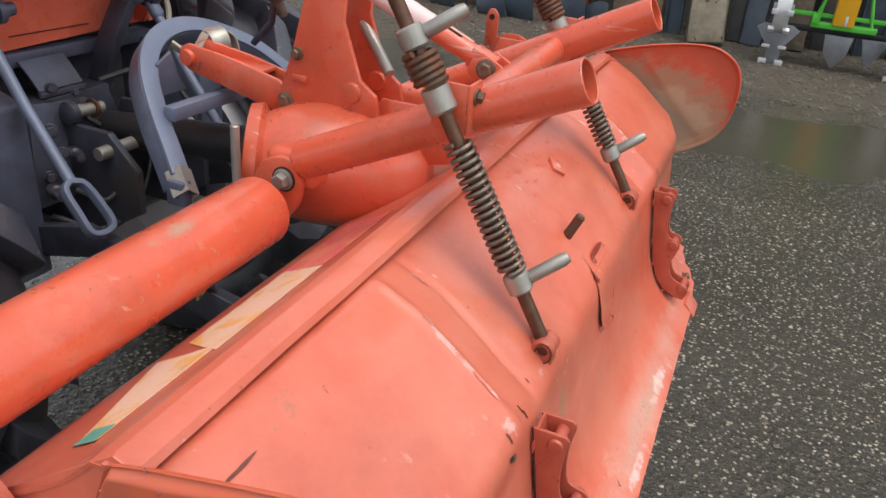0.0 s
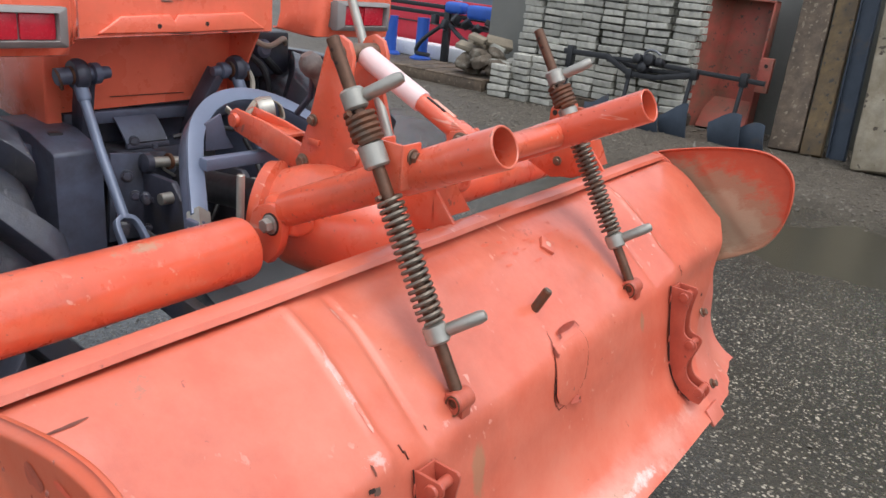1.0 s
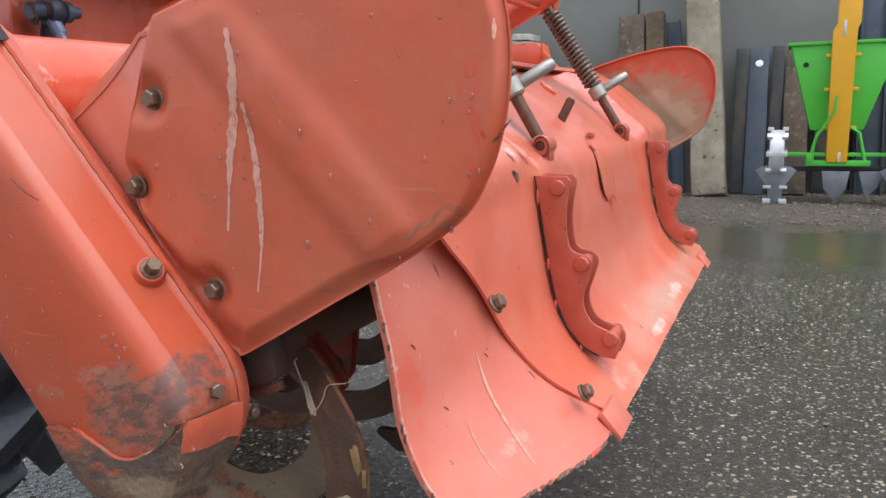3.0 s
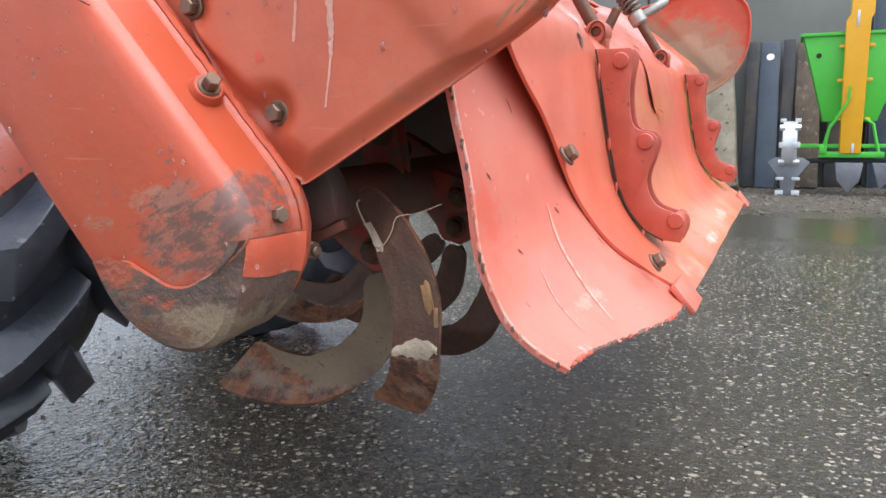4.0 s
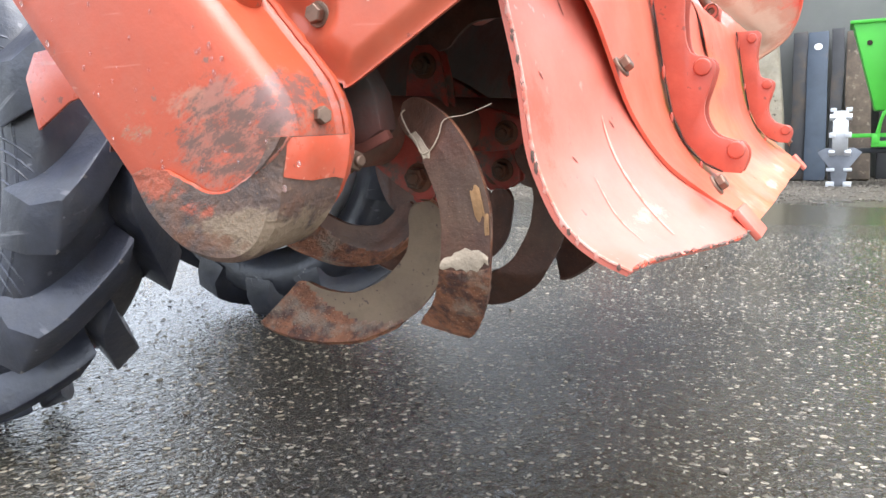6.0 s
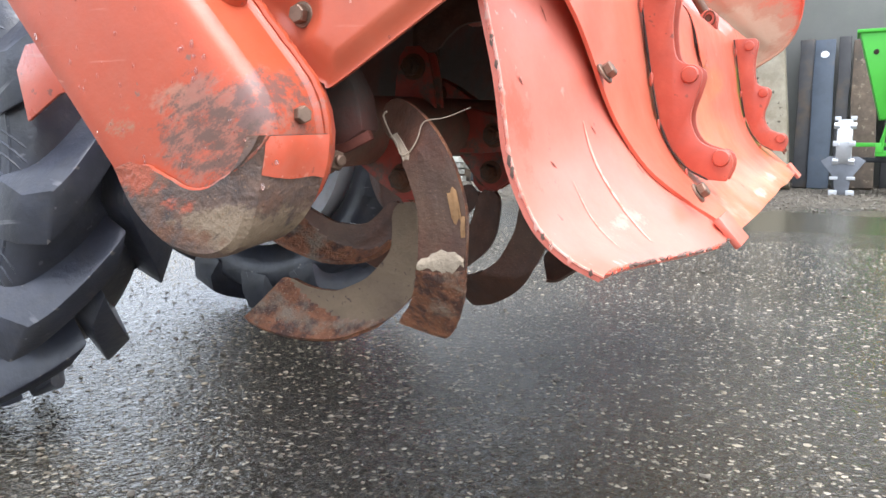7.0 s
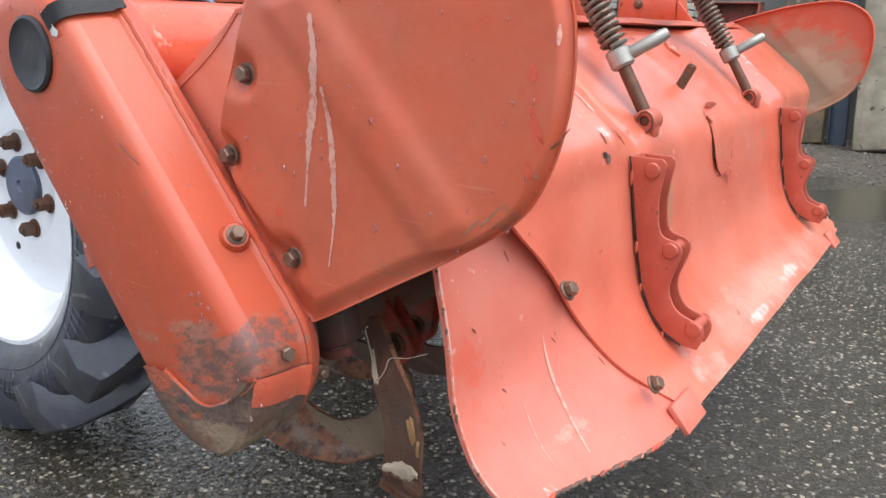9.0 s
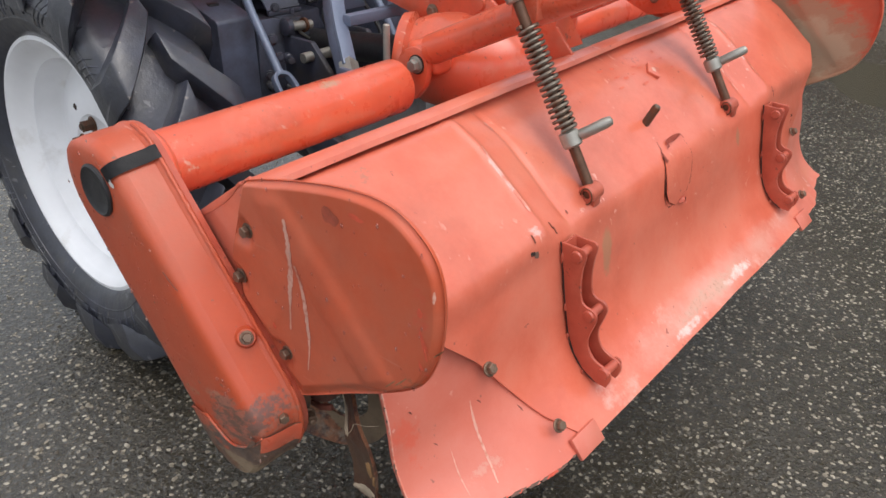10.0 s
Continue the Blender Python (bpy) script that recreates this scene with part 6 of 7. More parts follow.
part("straw_wisp", sweep(ease(fibre, 50), lambda q: 0.0007 * (1 - 0.5 * q), 6), M_CLAY, tiller, "pale plant fibre caught on the tine")
# seal housing and scraper beside the chain case
part("seal_housing", prism([(-0.030, 0.545), (-0.066, 0.536), (-0.080, 0.510), (-0.084, 0.481), (-0.056, 0.466), (-0.020, 0.470)], -0.716, -0.690, "x", 0.003), M_INSIDE, tiller, "dark muddy seal housing")
part("scraper_lip", sweep([(-0.716, -0.050, 0.464), (-0.718, -0.070, 0.468), (-0.716, -0.092, 0.478)], 0, flat=(0.004, 0.003), up=(1, 0, 0)), M_SLIT, tiller, "chipped red scraper edge")

# ---- tractor ----
tractor = thing("tractor", "orange compact tractor with white rear rims, seen from behind", "tractor")


def wheel(sgn):
    """White dished rim, lugged tyre, hub and wheel bolts; the outer side faces sgn * x."""
    prof = [(0.288, 0.072), (0.294, 0.080), (0.281, 0.082), (0.264, 0.068), (0.256, 0.050), (0.236, 0.040), (0.232, 0.020), (0.226, -0.010), (0.215, -0.020), (0.170, -0.006), (0.150, 0.004), (0.105, 0.006), (0.100, 0.002), (0.060, 0.002), (0.0, 0.002)]
    back = [(0.0, -0.006), (0.15, -0.006), (0.215, -0.032), (0.250, -0.05), (0.262, -0.10), (0.278, -0.13), (0.275, -0.10), (0.262, 0.0)]
    c = V((-0.487 if sgn < 0 else 0.427, 0.923, 0.460))
    rim = part("wheel_rim", lathe(prof + back, c, (sgn, 0, 0), 72, closed=True), M_RIM, tractor, "white painted dished steel rim", 40)
    part("hub", lathe([(0.056, 0), (0.056, 0.008), (0.051, 0.012), (0.012, 0.013), (0.008, 0.009), (0, 0.009)], c + V((sgn * 0.002, 0, 0)), (sgn, 0, 0), 28), M_PLATE, rim, "blue-grey hub")
    for k in range(6):
        a = 2 * math.pi * k / 6 + 0.3
        part("wheel_bolt", hexbolt(c + V((sgn * 0.003, 0.082 * math.cos(a), 0.082 * math.sin(a))), (sgn, 0, 0), 0.0135, 0.022, stub=0.006), M_RUST, rim, "rusty wheel bolt")
    for k in range(3):
        a = 2 * math.pi * k / 3 + 0.9
        part("rim_hole", cyl(c + V((sgn * 0.0035, 0.135 * math.cos(a), 0.135 * math.sin(a))), c + V((sgn * 0.0055, 0.135 * math.cos(a), 0.135 * math.sin(a))), 0.008, n=14), M_CUT, rim)
    tp = ease([(0.280, 0.066), (0.294, 0.088), (0.325, 0.105), (0.358, 0.112), (0.388, 0.105), (0.406, 0.085), (0.415, 0.04), (0.417, -0.005), (0.415, -0.05), (0.406, -0.095), (0.388, -0.113), (0.358, -0.120), (0.325, -0.112), (0.294, -0.09), (0.280, -0.07)], 44)
    tyre = part("tyre", lathe([(p.x, p.y) for p in tp], c + V((sgn * 0.010 - sgn * 0.012, 0, 0)), (sgn, 0, 0), 72, closed=True), M_TYRE, rim, "wet black tractor tyre with deep angled lugs", 40)
    for r_, w_ in ((0.330, 0.1060), (0.350, 0.1105), (0.368, 0.1095)):
        part("sidewall_rib", lathe([(r_ - 0.003, w_ - 0.002), (r_ - 0.0015, w_ + 0.0018), (r_ + 0.0015, w_ + 0.0018), (r_ + 0.003, w_ - 0.002)], c - V((sgn * 0.002, 0, 0)), (sgn, 0, 0), 72, closed=True), M_TYRE, rim)
    n = 14
    for side in (1, -1):
        lug = bmesh.new()
        rows = []
        for i in range(11):
            u = i / 10
            w = -0.004 + side * (-0.006 + 0.130 * u)
            e = abs(w + 0.004)
            a = (0.36 * u ** 0.9)
            r_in = interp(e, [(0, 0.408), (0.090, 0.400), (0.108, 0.380), (0.126, 0.352)])
            r_out = interp(e, [(0, 0.463), (0.090, 0.462), (0.114, 0.454), (0.124, 0.412)])
            half = 0.047 + 0.014 * u
            q = []
            for r, h in ((r_in, half * 1.45), (r_out, half), (r_out, -half), (r_in, -half * 1.45)):
                aa = a + h / 0.45 * 0.62
                q.append(lug.verts.new((sgn * w, r * math.cos(aa), r * math.sin(aa))))
            rows.append(q)
        for p, q in zip(rows, rows[1:]):
            for k in range(4):
                lug.faces.new((p[k], p[(k + 1) % 4], q[(k + 1) % 4], q[k]))
        lug.faces.new(rows[0][::-1]), lug.faces.new(rows[-1])
        bmesh.ops.recalc_face_normals(lug, faces=lug.faces)
        bevel_all(lug, 0.004, 2, 40)
        ribs_ = bmesh.new()
        for q_, (ang_, r0_, r1_) in enumerate(((0.10, 0.335, 0.400), (0.22, 0.335, 0.396), (0.50, 0.330, 0.400), (0.60, 0.345, 0.400))):
            line_ = []
            for k_ in range(7):
                rr_ = r0_ + (r1_ - r0_) * k_ / 6
                wd_ = interp(rr_, [(0.325, 0.1055), (0.345, 0.1105), (0.360, 0.1125), (0.375, 0.1095), (0.390, 0.1030), (0.402, 0.0900)])
                aa_ = ang_ + 0.10 * (k_ / 6) ** 2
                line_.append((sgn * (side * wd_ - 0.002), rr_ * math.cos(aa_), rr_ * math.sin(aa_)))
            merge(ribs_, sweep(line_, 0.0020, 5))
        arc_ = [(sgn * (side * 0.1100 - 0.002), 0.372 * math.cos(0.50 + 0.08 * k_), 0.372 * math.sin(0.50 + 0.08 * k_)) for k_ in range(-6, 3)]
        merge(ribs_, sweep(arc_, 0.0017, 5))
        foot_ = []
        for k_, (rr_, wd_) in enumerate(((0.405, 0.108), (0.385, 0.117), (0.362, 0.121), (0.345, 0.116))):
            hh_ = 0.060 - 0.006 * k_
            foot_.append([(sgn * (side * w2_ - 0.004), rr_ * math.cos(0.36 + e_), rr_ * math.sin(0.36 + e_)) for e_, w2_ in ((-hh_, wd_ - 0.016), (-hh_ * 0.8, wd_), (hh_ * 0.8, wd_), (hh_, wd_ - 0.016))])
        fv_ = [[ribs_.verts.new(p_) for p_ in row_] for row_ in foot_]
        for a_, b_ in zip(fv_, fv_[1:]):
            for k_ in range(3):
                ribs_.faces.new((a_[k_], a_[k_ + 1], b_[k_ + 1], b_[k_]))
        bmesh.ops.recalc_face_normals(ribs_, faces=ribs_.faces)
        first = part("tyre_lug", merge(lug, ribs_), M_TYRE, rim)
        for k in range(n):
            m = Matrix.Translation(c) @ Matrix.Rotation(-2 * math.pi * (k + (0.5 if side < 0 else 0)) / n - (0.094 if sgn < 0 else 0.30), 4, "X")
            if k == 0:
                first.matrix_basis = m
            else:
                again(first, m, rim)


wheel(-1)
wheel(1)
# rear deck panel between the fenders, its pressed field and pale lettering bars
deck = part("rear_panel", sheet(lambda u, v: (-0.236 + 0.436 * u, 0.700 + 0.035 * v * v, 0.976 + 0.016 * u + 0.36 * v), 20, 16, 0.005), M_TRACTOR, tractor, "glossy orange rear body panel", 50)
part("panel_fold", sheet(lambda u, v: (-0.236 + 0.436 * u, 0.7015 + 0.014 * v, 0.9765 + 0.016 * u - 0.004 * v), 20, 2, 0.003), M_TRACTOR, deck)
field = [(-0.205, 0.981), (-0.158, 1.013), (-0.056, 1.019), (-0.046, 1.006), (-0.038, 1.019), (0.118, 1.027), (0.178, 0.995), (0.0, 0.986)]
part("pressed_field", prism(field, -0.006, 0.001, "y", 0.0035, 3, m=Matrix.Translation((0, 0.7005, 0))), M_TRACTOR, deck)
for k in range(6):
    bar = box((-0.046 + 0.033 * k, 0.6985, 1.046 + 0.0022 * k), (-0.024 + 0.033 * k, 0.7045, 1.084 + 0.0022 * k), 0.001)
    part("letter_bar", bar, M_LETTER, deck)
for x, z in ((-0.080, 0.997), (0.028, 1.003)):
    part("panel_hole", cyl((x, 0.6950, z), (x, 0.6938, z), 0.0045, n=12), M_CUT, deck)
for x, z, a in ((-0.060, 1.043, 0.014), (-0.035, 0.985, 0.030), (0.075, 0.988, 0.008)):
    chip_ = bmesh.new()
    bmesh.ops.create_icosphere(chip_, subdivisions=2, radius=1, matrix=Matrix.Translation((x, 0.7000 if z > 1 else 0.699, z)) @ Matrix.Diagonal((a, 0.0016, 0.0022, 1)))
    part("paint_chip", chip_, M_BARE, deck, "chipped paint on the panel edge")
part("deck_underside", box((-0.236, 0.715, 0.985), (0.205, 0.90, 0.992), 0.001), M_TRACTOR, tractor)
part("recess_panel", sheet(lambda u, v: (-0.206 + 0.440 * u, 0.846 - 0.010 * v, 0.812 + 0.014 * u + 0.175 * v), 16, 6, 0.004), M_TRACTOR, tractor, "orange inner rear panel", 50)
part("panel_seam", box((-0.10, 0.8405, 0.8385), (0.075, 0.8425, 0.8400), 0.0005), M_CUT, tractor)
part("side_skirt", box((-0.234, 0.836, 0.787), (-0.205, 0.846, 0.99), 0.002), M_TRACTOR, tractor)
part("side_skirt", prism([(0.838, 0.985), (1.10, 0.985), (1.10, 0.80), (0.99, 0.787), (0.838, 0.787)], -0.236, -0.229, "x", 0.002), M_TRACTOR, tractor)
part("side_skirt", prism([(0.735, 0.990), (0.852, 0.990), (0.852, 0.83), (0.82, 0.83)], 0.196, 0.203, "x", 0.002), M_TRACTOR, tractor)
part("panel_edge", box((0.222, 0.832, 0.826), (0.236, 0.846, 0.985), 0.003), M_TRACTOR, tractor)
for sgn in (-1, 1):
    foot = 0.953 if sgn < 0 else 0.984
    back_ = [(0.640, foot), (0.628, foot + 0.003), (0.618, foot + 0.05), (0.622, 1.12), (0.64, 1.18), (0.70, 1.22), (0.85, 1.24), (1.1, 1.22), (1.3, 1.12)]

    def fender_fn(u, v, s=sgn, rows=back_):
        inner, outer = (0.246, 0.625) if s < 0 else (0.212, 0.495)
        y, z = rows[round(v * 8)]
        # the inner end turns forward to meet the panel
        x = s * (inner + (outer - inner) * (u if s > 0 else 1 - u))
        turn = smooth((inner + 0.055 - abs(x)) / 0.055)
        rise = (0.012 * turn if z < 1.0 else 0.0)
        return (x, y + 0.070 * turn * (1 if v < 0.5 else 0.4), z + rise)

    fe = part("fender", sheet(fender_fn, 16, 8, 0.005), M_TRACTOR, tractor, "orange rear fender", 50)
    lo, hi, zl, zh = (-0.470, -0.318, 0.974, 1.036) if sgn < 0 else (0.290, 0.462, 1.004, 1.067)
    yb = 0.588 if sgn < 0 else 0.598
    tail = part("tail_lamp", box((lo + 0.004, yb, zl + 0.004), (hi - 0.004, 0.636, zh - 0.004), 0.003), M_GREYFRAME, tractor, "square red tail lamp in a grey housing")
    # bezel of four sloped bars round the lens
    w, h = hi - lo, zh - zl
    outer = [(lo, zl), (hi, zl), (hi, zh), (lo, zh)]
    inner = [(lo + 0.018, zl + 0.011), (hi - 0.018, zl + 0.011), (hi - 0.018, zh - 0.009), (lo + 0.018, zh - 0.009)]
    bz = bmesh.new()
    rings_ = []
    for pts_, yy in ((outer, yb + 0.012), (outer, yb - 0.006), (inner, yb - 0.014), (inner, yb + 0.004)):
        rings_.append([bz.verts.new((x, yy, z)) for x, z in pts_])
    for a, b in zip(rings_, rings_[1:]):
        for k in range(4):
            bz.faces.new((a[k], a[(k + 1) % 4], b[(k + 1) % 4], b[k]))
    bmesh.ops.recalc_face_normals(bz, faces=bz.faces)
    bevel_all(bz, 0.002, 2, 30)
    part("bezel", bz, M_GREYFRAME, tail, "scuffed grey lamp bezel")
    for a, b in ((0.125, 0.492), (0.508, 0.875)):
        part("lamp_lens", box((lo + w * a, yb - 0.005, zl + 0.012), (lo + w * b, yb + 0.002, zh - 0.010), 0.003), M_REDLENS, tail, "ribbed red lens")
# transmission, axle and brackets
part("transmission", box((-0.14, 0.87, 0.42), (0.15, 1.7, 0.94), 0.03, seg=3), M_DARK, tractor, "dark dirty transmission housing")
part("pto_cover", lathe([(0.075, 0), (0.075, 0.05), (0.065, 0.06), (0.03, 0.062), (0.03, 0.12), (0, 0.12)], (0.02, 0.86, 0.66), (0, -1, 0)), M_DARK, tractor)
part("axle_housing", cyl((-0.40, 0.923, 0.460), (0.40, 0.923, 0.460), 0.075), M_DARK, tractor)
part("deck_beam", box((-0.20, 0.838, 0.785), (0.23, 0.875, 0.811), 0.004), M_PLATE, tractor)
part("frame_plate", prism([(0.705, 0.47), (0.712, 0.764), (0.718, 0.770), (0.80, 0.794), (0.92, 0.80), (0.92, 0.47)], -0.290, -0.196, "x", 0.004), M_PLATE, tractor, "blue-grey folded bracket plate")
part("fender_stay", sweep([(-0.42, 0.83, 0.800), (-0.34, 0.82, 0.775), (-0.25, 0.80, 0.742)], 0, flat=(0.013, 0.020), up=(0, 1, 0)), M_PLATE, tractor, "blue-grey stay bar")
part("cable_clip", box((-0.262, 0.775, 0.770), (-0.235, 0.800, 0.792), 0.004), M_BLACK, tractor)
part("frame_plate", prism([(0.69, 0.47), (0.69, 0.755), (0.735, 0.795), (0.90, 0.80), (0.90, 0.47)], 0.20, 0.27, "x", 0.008), M_PLATE, tractor, "blue-grey folded bracket plate")
part("top_plate", sheet(lambda u, v: (-0.102 + 0.007 * v + 0.096 * u, 0.832 - 0.034 * v, 0.797 - 0.048 * v + 0.003 * math.sin(math.pi * v)), 3, 6, 0.004), M_PLATE, tractor, "tilted blue-grey cover plate", 50)
part("cover_edge", box((-0.096, 0.790, 0.738), (0.002, 0.800, 0.749), 0.002), M_PLATE, tractor)
part("cross_pin", cyl((-0.092, 0.741, 0.722), (-0.012, 0.741, 0.716), 0.011), M_ZINC, tractor, "worn steel cross pin")
part("pin_collar", lathe([(0.020, 0), (0.020, 0.014), (0.013, 0.018), (0, 0.018)], (-0.078, 0.741, 0.721), (-1, 0, 0.05), 18), M_DARK, tractor)
part("pin_washer", lathe([(0.017, 0), (0.017, 0.006), (0, 0.006)], (-0.030, 0.741, 0.718), (-1, 0, 0.05), 18), M_RUST, tractor)
for x, y, z, r in ((-0.10, 0.76, 0.765, 0.010), (-0.06, 0.75, 0.752, 0.007), (-0.13, 0.74, 0.70, 0.012), (-0.12, 0.73, 0.66, 0.010), (-0.08, 0.73, 0.645, 0.008), (-0.145, 0.74, 0.62, 0.011), (-0.05, 0.74, 0.68, 0.008), (-0.10, 0.72, 0.59, 0.009)):
    part("bolt", hexbolt((x, y, z), (-0.6, -1, 0.15), r * 0.8, 0.010), M_DARK, tractor)
part("gusset_plate", prism([(-0.165, 0.56), (-0.155, 0.745), (-0.03, 0.735), (0.015, 0.66), (0.02, 0.56)], 0.755, 0.765, "y", 0.002), M_PLATE, tractor, "dark blue-grey hitch plate")
part("gusset_rim", sweep([(-0.055, 0.748, 0.728), (-0.040, 0.748, 0.700), (0.0, 0.748, 0.672)], 0, flat=(0.003, 0.004), up=(0, 1, 0)), M_ZINC, tractor)
part("hitch_block", box((-0.12, 0.79, 0.66), (0.06, 0.88, 0.738), 0.006), M_DARK, tractor)
part("hitch_block", prism([(0.60, 0.56), (0.60, 0.64), (0.66, 0.70), (0.80, 0.70), (0.86, 0.5), (0.7, 0.5)], -0.085, -0.07, "x", 0.003), M_DARK, tractor)
part("hitch_block", prism([(0.60, 0.56), (0.60, 0.64), (0.66, 0.70), (0.80, 0.70), (0.86, 0.5), (0.7, 0.5)], 0.09, 0.105, "x", 0.003), M_DARK, tractor)
part("hitch_pin", cyl((-0.11, 0.66, 0.668), (0.13, 0.66, 0.668), 0.012), M_ZINC, tractor, "steel hitch pin")
for k in range(9):
    part("bolt", hexbolt((-0.12 + 0.03 * k, 0.868, 0.50 + 0.27 * ((k * 7) % 5) / 5), (0, -1, 0), 0.010, 0.010), M_RUST, tractor)
# lift arms and rods
for sgn in (-1, 1):
    x = -0.204 if sgn < 0 else 0.160
    sh = part("lift_shaft", lathe([(0.0, -0.040), (0.016, -0.040), (0.016, 0.012), (0.013, 0.014), (0.013, 0.026), (0.020, 0.028), (0.020, 0.040), (0.013, 0.042), (0.011, 0.062), (0, 0.064)] if sgn < 0 else [(0.0, -0.062), (0.010, -0.060), (0.012, -0.044), (0.018, -0.040), (0.018, -0.026), (0.012, -0.024), (0.014, 0.03), (0, 0.032)], (x, 0.772, 0.898), (1, -0.03, 0.06), 22), M_PLATE, tractor, "dark lift shaft end with a nut")
    part("lift_ball", lathe([(0.013, -0.013), (0.026, -0.012), (0.030, -0.004), (0.030, 0.004), (0.026, 0.012), (0.013, 0.013)], (x, 0.770, 0.899), (1, -0.03, 0.06), 26), M_DARK, sh, "dark ball eye")
    part("ball_bush", lathe([(0.017, -0.017), (0.017, 0.017), (0.012, 0.018)], (x, 0.770, 0.899), (1, -0.03, 0.06), 20), M_RUST, sh, "rusty brown bush")
    part("loose_washer", lathe([(0.021, 0), (0.021, 0.004), (0.014, 0.004), (0.014, 0)], (x - 0.036 if sgn < 0 else x + 0.030, 0.778, 0.890), (1, -0.3, 0.3), 20, closed=True), M_RUST, sh)
    part("lift_arm", sweep([(x + 0.024, 0.790, 0.898), (x + 0.030, 0.815, 0.82), (x + 0.034, 0.84, 0.70)] if sgn < 0 else [(x - 0.040, 0.785, 0.895), (x - 0.075, 0.80, 0.82), (x - 0.09, 0.83, 0.72)], 0, flat=(0.020, 0.012), up=(1, 0, 0)), M_DARK, tractor)
    rod = part("lift_rod", sweep([(x, 0.765, 0.880), (x - 0.010, 0.690, 0.776), (x - 0.020, 0.600, 0.668)], 0.0095, 12), M_GREYBLUE, tractor, "blue-grey steel lift rod")
    part("rod_neck", lathe([(0.010, 0), (0.013, 0.004), (0.013, 0.03), (0.0096, 0.036)], (x, 0.766, 0.882), (-0.06, -0.59, -0.80), 16), M_GREYBLUE, rod)
    xf = x - 0.020
    loop = ease([(xf - 0.006, 0.600, 0.670), (xf - 0.020, 0.594, 0.662), (xf - 0.023, 0.570, 0.632), (xf - 0.020, 0.545, 0.600), (xf + 0.020, 0.545, 0.600), (xf + 0.023, 0.570, 0.632), (xf + 0.016, 0.594, 0.662), (xf - 0.006, 0.600, 0.670)], 34)
    part("rod_fork", sweep(loop, 0, flat=(0.0045, 0.008), up=(0, -0.77, 0.64)), M_GREYBLUE, rod)
    part("lower_link", sweep([(sgn * 0.20, 0.30, 0.50), (sgn * 0.205, 0.60, 0.56), (sgn * 0.18, 1.0, 0.45)], 0, flat=(0.012, 0.028), up=(0, 0, 1)), M_DARK, tractor, "dark lower hitch arm")
# arched hitch frame: a bent channel that leans towards the tractor
half = [(-0.222, 0.385, 0.727), (-0.205, 0.412, 0.752), (-0.176, 0.458, 0.791), (-0.142, 0.503, 0.834), (-0.102, 0.535, 0.860), (-0.055, 0.556, 0.877), (0.0, 0.562, 0.884)]
arch = ease(half + [(-x, y, z) for x, y, z in half[-2::-1]], 60)
HN = V((0, -0.656, 0.755))
hoop = part("hitch_hoop", sweep([p + HN * 0.004 for p in arch], 0, flat=(0.0145, 0.0035), up=HN), M_GREYBLUE, tractor, "blue-grey arched steel hitch frame")
centre = V((0.0, 0.45, 0.78))
for w in (0.0130, -0.0130):
    rail = []
    for p in arch:
        out_ = (p - centre)
        out_ = (out_ - HN * out_.dot(HN)).normalized()
        rail.append(p + out_ * w - HN * 0.015)
    # the outer flange's shade is put in by giving it the darker blue-grey
    part("hoop_flange", sweep(rail, 0, flat=(0.0022, 0.017), up=HN), M_GREYBLUE if w < 0 else M_PLATE, hoop)
part("hoop_bar", box((-0.172, 0.430, 0.786), (0.172, 0.452, 0.808), 0.003), M_GREYBLUE, hoop, "blue-grey cross bar")
part("hoop_gusset", prism([(-0.118, 0.800), (-0.118, 0.850), (-0.085, 0.866), (-0.072, 0.826), (-0.055, 0.800)], 0.505, 0.511, "y", 0.001), M_PLATE, hoop)
part("hoop_strut", sweep([(-0.050, 0.535, 0.868), (-0.030, 0.490, 0.835), (-0.006, 0.450, 0.802)], 0, flat=(0.002, 0.009), up=(0, 1, 0)), M_HOSE, hoop)
part("roller", lathe([(0.0, 0), (0.022, 0.001), (0.026, 0.010), (0.026, 0.030), (0.022, 0.032), (0.020, 0.012), (0, 0.010)], (-0.018, 0.490, 0.868), (0.9, -0.35, 0.1), 24), M_ZINC, hoop, "worn pale guide cup")
part("roller", sweep(ease([(-0.03, 0.50, 0.862), (-0.012, 0.487, 0.892), (0.022, 0.476, 0.884), (0.030, 0.470, 0.856), (0.008, 0.474, 0.846)], 20), 0, flat=(0.0015, 0.010), up=(0.3, 1, 0)), M_HOSE, hoop, "bent pale strip")
part("hoop_foot", pipe((-0.217, 0.392, 0.733), (-0.236, 0.362, 0.706), 0.019, 0.003, 4), M_ZINC, hoop, "cut open channel end with a rough edge")
part("hoop_lug", box((-0.245, 0.360, 0.690), (-0.225, 0.392, 0.728), 0.004), M_PLATE, hoop)
